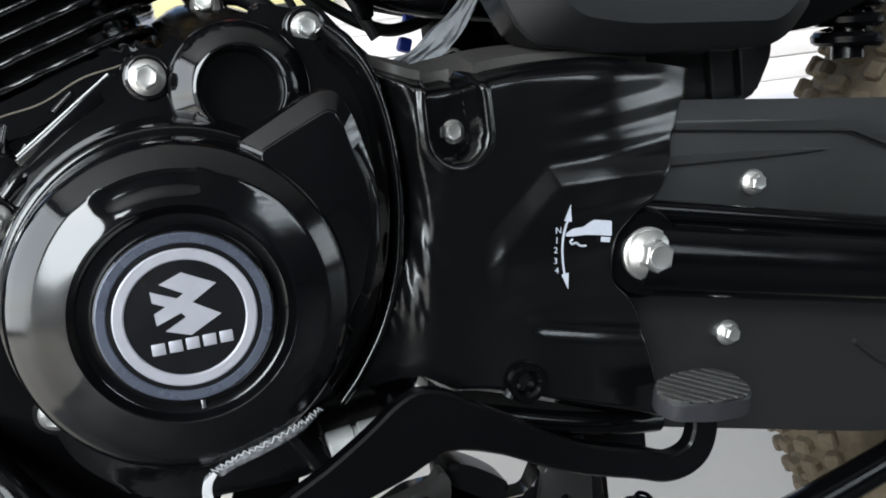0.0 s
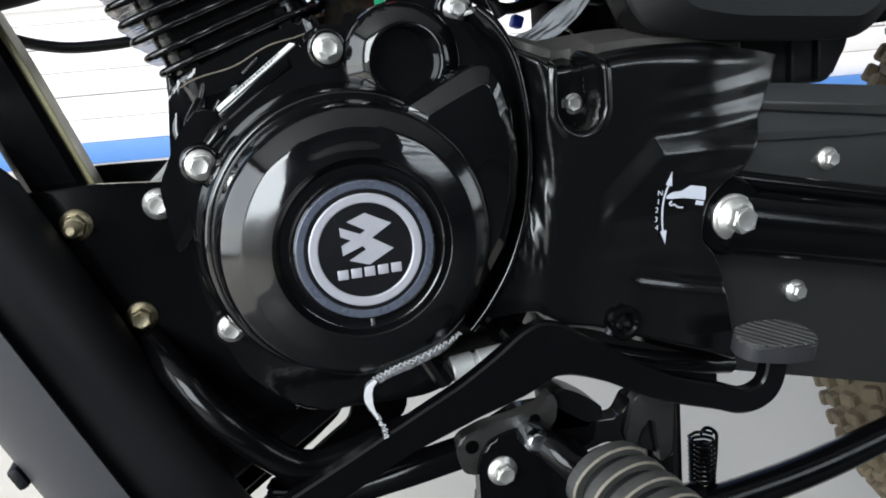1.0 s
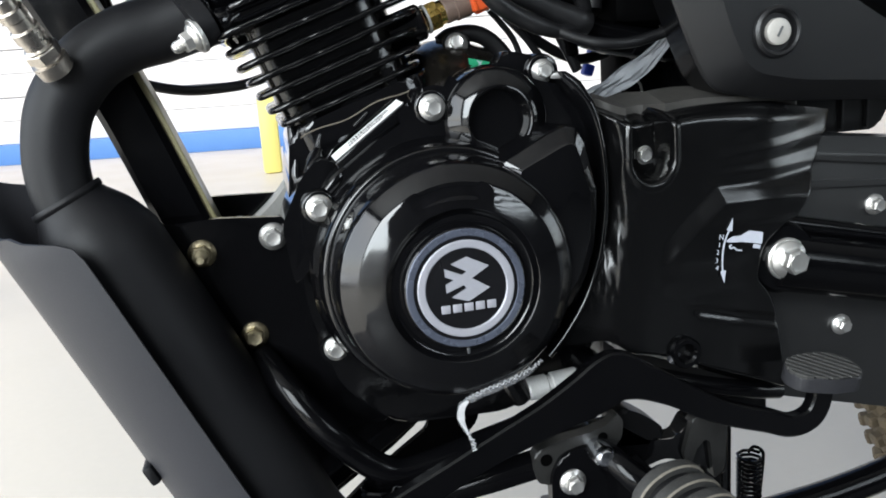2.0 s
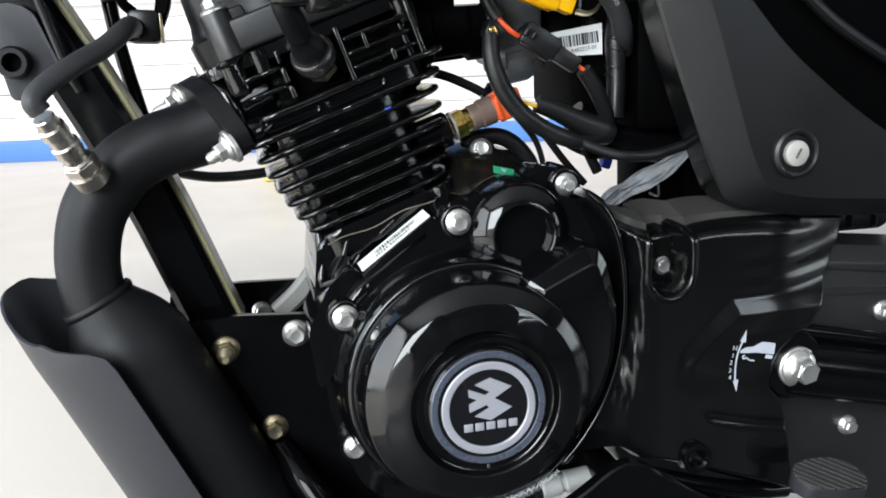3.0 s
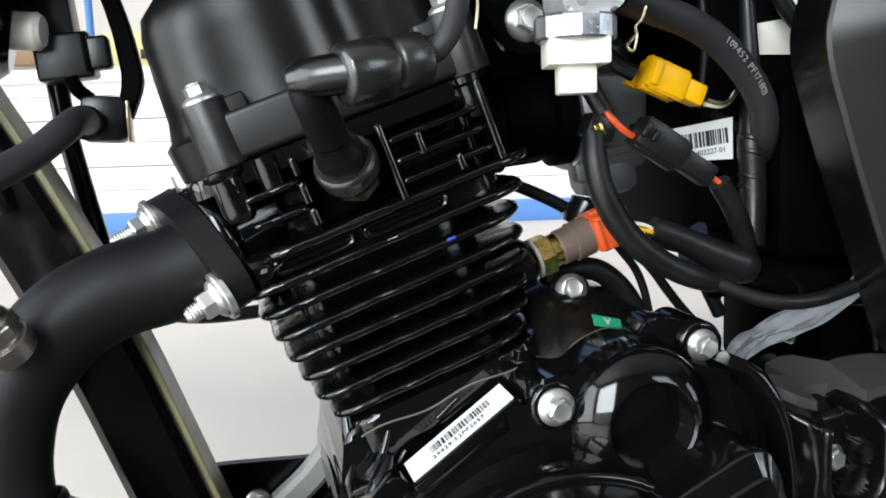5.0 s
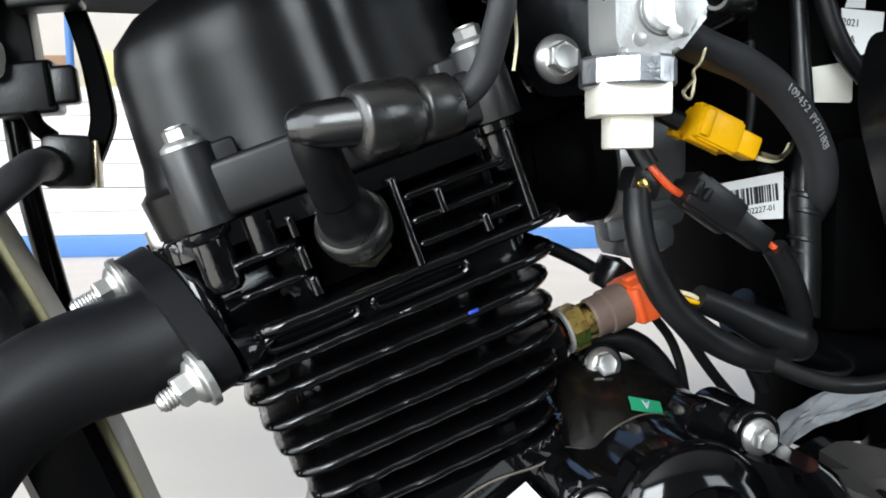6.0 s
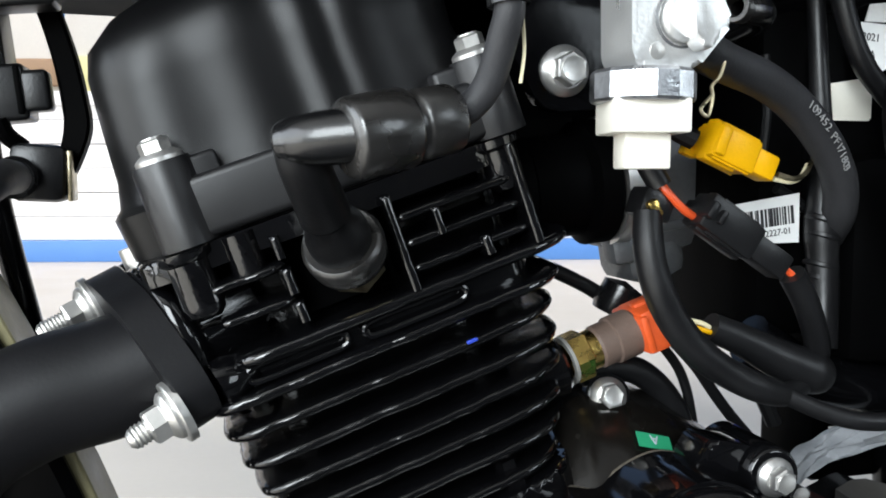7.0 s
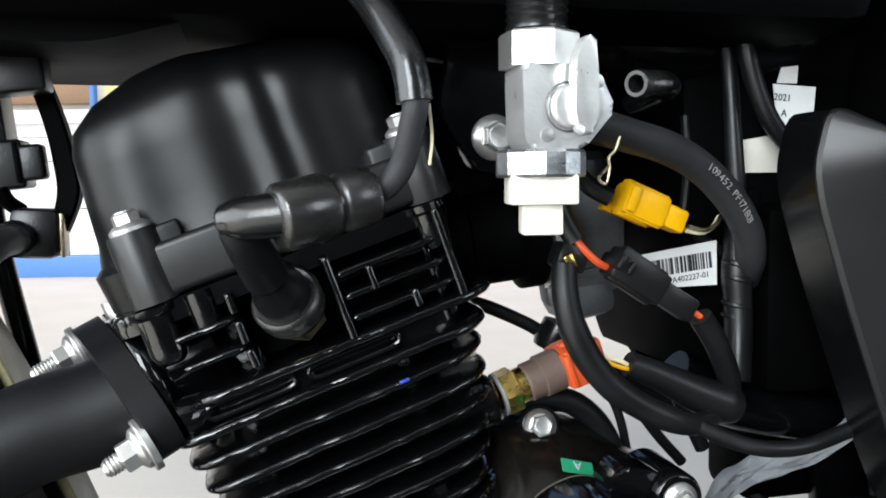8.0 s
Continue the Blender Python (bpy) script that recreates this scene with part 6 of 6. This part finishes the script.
def build_intake():
    # Stub and flange take the near-black that has shade in it.
    part("intake_stub", lathe([(0.022, 0.0), (0.022, 0.008), (0.019, 0.010), (0.019, 0.030), (0.023, 0.032), (0.023, 0.040)], between((-0.006, -0.004, 0.560), (0.045, -0.004, 0.566)), 30), VOID, bike, "black rubber intake stub")
    part("intake_flange", prism(round_outline([(0.000, 0.588), (0.036, 0.590), (0.042, 0.560), (0.034, 0.543), (0.004, 0.540)], 0.006), 0.012, 0.030, bevel=0.003), VOID, bike, "black inlet flange")
    carb = part("carburettor", block((0.036, 0.040, 0.044), Matrix.Translation((0.058, 0.012, 0.560)), 0.006), DARKALU, bike, "dull grey carburettor body")
    part("float_bowl", block((0.026, 0.030, 0.020), Matrix.Translation((0.0585, 0.008, 0.5365)) @ Matrix.Rotation(radians(-10), 4, "Y"), 0.006), DARKALU, carb)
    part("drain_boss", block((0.014, 0.012, 0.013), Matrix.Translation((0.0450, -0.004, 0.5400)) @ Matrix.Rotation(radians(-10), 4, "Y"), 0.003), DARKALU, carb)
    part("bowl_rim", block((0.030, 0.034, 0.004), Matrix.Translation((0.0585, 0.008, 0.5470)) @ Matrix.Rotation(radians(-10), 4, "Y"), 0.001), DARKALU, carb)
    part("carb_cap", lathe([(0.015, 0.0), (0.015, 0.012), (0.012, 0.016), (0.0, 0.016)], Matrix.Translation((0.058, 0.012, 0.582)), 24), PLASTIC, carb)
    part("inlet_clamp", lathe([(0.0242, -0.003), (0.0242, 0.003)], between((0.038, -0.004, 0.565), (0.046, -0.004, 0.566)), 30), ZINC, carb)
    # Inner boxes and plates share the near-black that carries inner shade.
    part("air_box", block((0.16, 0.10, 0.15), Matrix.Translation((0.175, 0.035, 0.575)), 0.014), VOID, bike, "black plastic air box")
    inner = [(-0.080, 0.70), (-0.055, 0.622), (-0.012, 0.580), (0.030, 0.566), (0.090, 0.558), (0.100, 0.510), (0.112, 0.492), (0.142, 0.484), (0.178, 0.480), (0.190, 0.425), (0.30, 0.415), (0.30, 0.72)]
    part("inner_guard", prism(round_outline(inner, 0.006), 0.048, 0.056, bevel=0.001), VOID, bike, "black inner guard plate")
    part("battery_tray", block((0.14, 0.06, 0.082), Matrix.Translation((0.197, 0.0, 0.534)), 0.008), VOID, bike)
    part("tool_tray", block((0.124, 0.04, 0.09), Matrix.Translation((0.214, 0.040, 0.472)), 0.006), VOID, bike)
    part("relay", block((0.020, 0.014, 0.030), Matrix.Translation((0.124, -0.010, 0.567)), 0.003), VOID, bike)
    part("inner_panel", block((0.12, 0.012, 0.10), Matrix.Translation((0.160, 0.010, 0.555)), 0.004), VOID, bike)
    part("cable", tube([(0.0100, 0.010, 0.5345), (0.0200, 0.010, 0.5310), (0.0350, 0.010, 0.5240), (0.0470, 0.010, 0.5170), (0.0600, 0.010, 0.5110)], 0.0030, 12), CABLE, bike)
    part("cable", tube([(0.0960, -0.010, 0.4960), (0.1010, -0.010, 0.4860), (0.1045, -0.010, 0.4790), (0.1100, -0.010, 0.4680)], 0.0034, 10), CABLE, bike)
    part("cable_boot", lathe([(0.0, 0.0), (0.0075, 0.0), (0.0085, 0.003), (0.0080, 0.012), (0.0, 0.014)], between((0.0440, 0.004, 0.5130), (0.0500, 0.002, 0.5260)), 18), RUBBER, bike, "small black rubber boot")
    part("clip_block", block((0.007, 0.008, 0.009), Matrix.Translation((0.1050, -0.014, 0.4815)) @ Matrix.Rotation(radians(-12), 4, "Y"), 0.002), VOID, bike)
    part("control_cable", tube([(-0.19, 0.06, 0.500), (-0.166, 0.06, 0.482), (-0.139, 0.06, 0.4735), (-0.113, 0.06, 0.4725), (-0.087, 0.06, 0.4760), (-0.05, 0.06, 0.49)], 0.0034, 12), CABLE, bike, "black control cable hanging behind the down tube")


def build_side_panel():
    out = [(0.1095, 0.590), (0.1150, 0.6120), (0.1350, 0.6030), (0.1861, 0.5450), (0.2391, 0.5026), (0.315, 0.462), (0.292, 0.4385), (0.205, 0.4435), (0.160, 0.4520), (0.1472, 0.4788), (0.1220, 0.5446), (0.1112, 0.5772)]
    ridge = [(0.1285, 0.592), (0.1300, 0.6020), (0.1375, 0.5965), (0.1861, 0.5405), (0.2391, 0.4985), (0.300, 0.465), (0.285, 0.4500), (0.208, 0.4555), (0.178, 0.4620), (0.1666, 0.4847), (0.1446, 0.5529), (0.1340, 0.5822)]
    edge = round_outline(out, [0.010, 0.010, 0.02, 0.02, 0.03, 0.012, 0.018, 0.02, 0.016, 0.014, 0.02, 0.012], 6)
    crest = round_outline(ridge, [0.006, 0.006, 0.012, 0.02, 0.03, 0.010, 0.012, 0.012, 0.012, 0.010, 0.02, 0.010], 6)
    panel = part("side_panel", prism(edge, -0.0812, -0.060, bevel=0.0008, seg=2), MOULD, bike, "grained matte black side panel")
    bm = bmesh.new()
    at = lambda loop, y: [Vector((q.x, y, q.y)) for q in loop]
    soft = [q + (c - q) * 0.06 for q, c in zip(edge, crest)]
    near = [q + (c - q) * 0.94 for q, c in zip(edge, crest)]
    past = [c + (c - q).normalized() * 0.0012 for q, c in zip(edge, crest)]
    rings(bm, [at(edge, -0.0810), at(edge, -0.0822), at(soft, -0.0836), at(near, -0.0944), at(crest, -0.0950), at(past, -0.0950)])
    part("outer_face", bm, PANEL, panel, "grained grey-black panel face", sharp=14)
    part("cam_lock_cup", side_lathe([(0.0, -0.0940), (0.0100, -0.0940), (0.0112, -0.0975), (0.0125, -0.0982), (0.0140, -0.0970), (0.0144, -0.0940)], 0.1935, 0.4825, 40, False), PLASTIC, panel)
    lock = part("cam_lock", side_lathe([(0.0, -0.0985), (0.0060, -0.0985), (0.0072, -0.0978), (0.0074, -0.0930)], 0.1935, 0.4825, 32), LOCK, panel, "round pale metal lock")
    part("slot", block((0.0012, 0.0006, 0.006), Matrix.Translation((0.1935, -0.0987, 0.4825)) @ Matrix.Rotation(radians(30), 4, "Y")), DARKALU, lock)
    tank = part("fuel_tank", block((0.46, 0.24, 0.20), Matrix.Translation((-0.03, 0.03, 0.775)), 0.05, 5), BLUEPAINT, bike, "blue painted fuel tank")
    part("tank_seam", block((0.47, 0.252, 0.004), Matrix.Translation((-0.03, 0.03, 0.674)), 0.001), DARKALU, tank)
    # The shade under the tank is in this near-black colour.
    part("tank_tunnel", block((0.40, 0.20, 0.05), Matrix.Translation((-0.05, 0.03, 0.664)), 0.015), VOID, tank)
    part("tail_panel", prism(round_outline([(0.186, 0.72), (0.40, 0.72), (0.42, 0.54), (0.345, 0.540), (0.275, 0.583), (0.250, 0.602), (0.206, 0.623), (0.190, 0.642)], 0.012), -0.066, -0.03, bevel=0.008), BLUEPAINT, bike, "blue painted rear panel")
    # Near-black colour holds the shade behind the side panel.
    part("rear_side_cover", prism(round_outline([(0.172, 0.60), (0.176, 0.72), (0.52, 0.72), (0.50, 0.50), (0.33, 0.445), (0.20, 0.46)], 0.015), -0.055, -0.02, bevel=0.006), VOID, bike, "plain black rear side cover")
    part("trim_strip", tube([(0.170, -0.058, 0.612), (0.205, -0.060, 0.585), (0.240, -0.060, 0.555), (0.300, -0.060, 0.520)], 0.004, 10), PLASTIC, bike)
    part("seat_base", block((0.40, 0.20, 0.06), Matrix.Translation((0.38, 0.03, 0.72)), 0.02), PLASTIC, bike)
    part("mud_flap", prism(round_outline([(0.262, 0.462), (0.352, 0.470), (0.350, 0.436), (0.336, 0.412), (0.262, 0.412)], 0.006), 0.0, 0.06, bevel=0.002), PANEL, bike)
    for x in (0.306, 0.326):
        part("flap_rib", block((0.002, 0.004, 0.04), Matrix.Translation((x, -0.0015, 0.434)), 0.0005), PLASTIC, bike)


def build_rear_wheel():
    c, rad = Vector((0.654, 0.042, 0.247)), 0.280
    prof = []
    for k in range(17):
        a = math.pi * (k / 16 - 0.5)
        prof.append((rad - 0.030 + 0.030 * math.cos(a) - 0.02 * (abs(math.sin(a)) > 0.96), 0.048 * math.sin(a)))
    m = Matrix.Translation(c) @ Matrix.Rotation(radians(90), 4, "X")
    wheel = part("rear_wheel", lathe([(0.20, -0.018), (0.205, -0.03), (0.215, -0.03), (0.215, 0.03), (0.205, 0.03), (0.20, 0.018)], m, 64), DARKALU, bike, "rear wheel with a muddy knobbly tyre")
    tyre = part("tyre", lathe([(0.212, -0.03)] + prof[1:-1] + [(0.212, 0.03)], m, 96, close=False), TYRE, wheel, "mud-brown knobbly tyre")
    rng = random.Random(3)
    bm = bmesh.new()
    for i in range(90):
        for row, off in ((-0.030, 0.0), (-0.010, 0.5), (0.010, 0.0), (0.030, 0.5)):
            a = 2 * math.pi * (i + off + rng.uniform(-0.1, 0.1)) / 90
            tilt = row / 0.048
            r = rad - 0.030 + 0.030 * math.cos(math.asin(tilt)) + 0.003
            q = m @ Matrix.Rotation(a, 4, "Z") @ Matrix.Translation((r, 0, row)) @ Matrix.Rotation(-tilt * 1.0, 4, "Y")
            block((0.010, 0.012 + rng.uniform(-0.002, 0.002), 0.013 + rng.uniform(-0.003, 0.003)), q, bevel=0.002, seg=1, bm=bm)
    part("tread", bm, TYRE, tyre, sharp=30)["kind"] = "stuff"
    part("hub", lathe([(0.045, -0.05), (0.05, -0.04), (0.05, 0.04), (0.045, 0.05)], m, 32), DARKALU, wheel)
    for k in range(6):
        part("spoke", block((0.17, 0.02, 0.02), m @ Matrix.Rotation(k * math.pi / 3, 4, "Z") @ Matrix.Translation((0.12, 0, 0)), 0.004), DARKALU, wheel)
    sh = part("shock_absorber", tube([(0.390, -0.030, 0.60), (0.378, -0.030, 0.428)], 0.009, 16), FRAME, bike, "black coil-sprung rear shock absorber")
    pts = []
    for i in range(15 * 12):
        a = 2 * math.pi * i / 12
        pts.append((0.390 - 0.012 * i / 180 + 0.016 * math.cos(a), -0.030 + 0.016 * math.sin(a), 0.595 - 0.160 * i / 180))
    part("shock_spring", tube(pts, 0.0042, 8, 1), FRAME, sh)


def build_front_clutter():
    bk = part("front_bracket", prism(round_outline([(-0.262, 0.6000), (-0.2317, 0.5790), (-0.2204, 0.5804), (-0.2118, 0.5742), (-0.2002, 0.5420), (-0.1998, 0.5381), (-0.2085, 0.5355), (-0.2252, 0.5290), (-0.2282, 0.5301), (-0.2340, 0.5574), (-0.262, 0.572)], 0.003), -0.0210, -0.0165, bevel=0.001), SHIELD, bike, "dark steel bracket with a bush")
    part("bush", side_lathe([(0.0050, -0.018), (0.0050, -0.0300), (0.0074, -0.0300), (0.0086, -0.0280), (0.0086, -0.018)], -0.2238, 0.5492, 28, False), MATTE, bk)
    # The bush's inner shade is painted as a near-black disc.
    part("bush_bore", side_lathe([(0.0, -0.0225), (0.0054, -0.0225), (0.0054, -0.0215), (0.0, -0.0215)], -0.2238, 0.5492, 24), VOID, bk)
    part("loom_lead", tube([(-0.2110, -0.022, 0.6050), (-0.2093, -0.024, 0.5860), (-0.2049, -0.024, 0.5687), (-0.1979, -0.024, 0.5436), (-0.1940, -0.020, 0.5330)], 0.0022, 10), CABLE, bk)
    part("bracket_slot", block((0.0100, 0.001, 0.0022), Matrix.Translation((-0.2154, -0.0212, 0.5336)) @ Matrix.Rotation(radians(-18), 4, "Y"), 0.0004), WHITEP, bk)
    horn = part("horn", lathe([(0.0, -0.016), (0.030, -0.016), (0.034, -0.012), (0.042, -0.010), (0.044, -0.006), (0.044, 0.0), (0.034, 0.004), (0.020, 0.012), (0.010, 0.018), (0.0, 0.018)], Matrix.Translation((-0.206, 0.018, 0.620)) @ Matrix.Rotation(radians(-78), 4, "Y") @ Matrix.Rotation(radians(10), 4, "X"), 40), FRAME, bike, "round black horn")
    part("horn_cap", lathe([(0.0, 0.0), (0.0075, 0.0), (0.0075, 0.016), (0.006, 0.018), (0.0, 0.018)], between((-0.197, 0.006, 0.603), (-0.180, 0.004, 0.602)), 20), WHITEP, horn, "pale plastic cap")
    for q, sz in (((-0.1605, 0.014, 0.5945), (0.0088, 0.010, 0.0135)), ((-0.1740, 0.018, 0.5930), (0.0220, 0.018, 0.0185)), ((-0.182, 0.024, 0.614), (0.022, 0.02, 0.030)), ((-0.1640, 0.004, 0.6260), (0.0240, 0.016, 0.0140))):
        part("terminal", block(sz, Matrix.Translation(q) @ Matrix.Rotation(radians(-6), 4, "Y"), 0.0016, 3), PLASTIC, horn)
    part("terminal_rim", block((0.0020, 0.0120, 0.0158), Matrix.Translation((-0.1652, 0.014, 0.5945)) @ Matrix.Rotation(radians(-6), 4, "Y"), 0.0006), VOID, horn)
    part("terminal_lead", tube([(-0.1720, 0.010, 0.5850), (-0.1700, 0.012, 0.5800), (-0.1660, 0.016, 0.5760)], 0.0030, 10), VOID, horn)
    part("strap", bar([(-0.164, 0.02, 0.640), (-0.157, 0.02, 0.622), (-0.1525, 0.02, 0.607), (-0.1500, 0.02, 0.594), (-0.1490, 0.02, 0.583), (-0.1520, 0.02, 0.572), (-0.156, 0.02, 0.562)], [0.007, 0.007, 0.0075, 0.0080, 0.0085, 0.0070, 0.005], 0.010), VOID, bike, "black rubber strap loop")
    plug = part("sensor_connector", block((0.0175, 0.018, 0.0190), Matrix.Translation((-0.1605, 0.0160, 0.5675)) @ Matrix.Rotation(radians(3), 4, "Y"), 0.003), PLASTIC, bike, "black two-part sensor connector")
    part("cable_seal", lathe([(0.0056, 0.0), (0.0070, 0.001), (0.0070, 0.008), (0.0056, 0.009)], between((-0.166, 0.002, 0.566), (-0.168, 0.014, 0.566)), 20), RUBBER, plug)
    part("seal_lip", block((0.0016, 0.012, 0.017), Matrix.Translation((-0.1510, 0.0160, 0.5665)), 0.0005), YZINC, plug)
    part("front_stay", tube([(-0.182, 0.03, 0.600), (-0.178, 0.03, 0.560), (-0.166, 0.03, 0.500)], 0.0045, 12), FRAME, bike)
    part("head_pipe_gusset", prism(round_outline([(-0.30, 0.74), (-0.16, 0.70), (-0.17, 0.65), (-0.24, 0.66)], 0.01), -0.002, 0.022, bevel=0.002), FRAME, bike)
    # Colour includes the shade beneath the tank.
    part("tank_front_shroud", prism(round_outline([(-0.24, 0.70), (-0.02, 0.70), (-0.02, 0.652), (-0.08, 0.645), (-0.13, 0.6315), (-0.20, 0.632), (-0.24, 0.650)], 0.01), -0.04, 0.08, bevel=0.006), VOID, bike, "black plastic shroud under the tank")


def build_film():
    """A torn strip of clear wrapping film left on the lower edge of the cover."""
    rng = random.Random(12)
    loops = []
    line = smooth_path([(0.0430, -0.1150, 0.3205), (0.0380, -0.1180, 0.3190), (0.0310, -0.1205, 0.3168), (0.0170, -0.1225, 0.3135), (0.0060, -0.1220, 0.3105), (-0.0015, -0.1200, 0.3055), (-0.0042, -0.1190, 0.2970), (-0.0018, -0.1180, 0.2890), (0.0012, -0.1175, 0.2830), (0.0024, -0.1170, 0.2760)], 9)
    for i, q in enumerate(line):
        f = i / (len(line) - 1)
        w = 0.0010 + 0.0036 * math.sin(math.pi * min(1, f * 1.25)) * (1 - 0.45 * step(0.5, 0.65, f))
        n = Vector((-0.45, 0.0, 1.0)).normalized() if f < 0.52 else Vector((1.0, 0.0, 0.25)).normalized()
        j = rng.uniform(-0.0010, 0.0014)
        a, b = q + n * (w * 0.15 + j), q - n * w * 0.85
        c = (a + b) / 2 + Vector((0, rng.uniform(-0.0030, 0.0005), 0))
        k = Vector((0, 0.0003, 0))
        loops.append([a, c, b, b + k, c + k, a + k])
    bm = bmesh.new()
    rings(bm, loops)
    film = part("torn_film", bm, FILM, bike, "torn strip of clear plastic wrapping film", sharp=20)
    tail = [(0.0000, -0.1222, 0.3065), (-0.0034, -0.1220, 0.3030), (-0.0042, -0.1215, 0.2975), (-0.0026, -0.1208, 0.2920), (-0.0005, -0.1202, 0.2870)]
    part("film_tail", bar(tail, [0.0014, 0.0034, 0.0038, 0.0018, 0.0008], 0.0005), FILMEDGE, film, "crumpled white hanging tail")
    edge = []
    for i, q in enumerate(line):
        away = Vector((-0.45, 0.0, 1.0)) if i < 48 else Vector((1.0, 0.0, 0.2))
        edge.append(q + Vector((0.0, -0.0016, 0.0)) + away.normalized() * (0.0014 if i % 2 else -0.0006) + Vector((rng.uniform(-0.0006, 0.0006), 0, rng.uniform(-0.0006, 0.0006))))
    part("torn_edge", tube(edge, 0.00018, 6, 2), FILMEDGE, film, "whitened saw-toothed torn edge")


build_magneto_cover()
build_crankcase()
build_sprocket_cover()
build_chain_case()
build_swingarm()
build_shift_lever()
build_peg()
build_stand()
build_frame()
build_exhaust()
build_cylinder()
build_head()
build_plug()
build_tap()
build_sensor()
build_wiring()
build_intake()
build_side_panel()
build_rear_wheel()
build_front_clutter()
build_film()
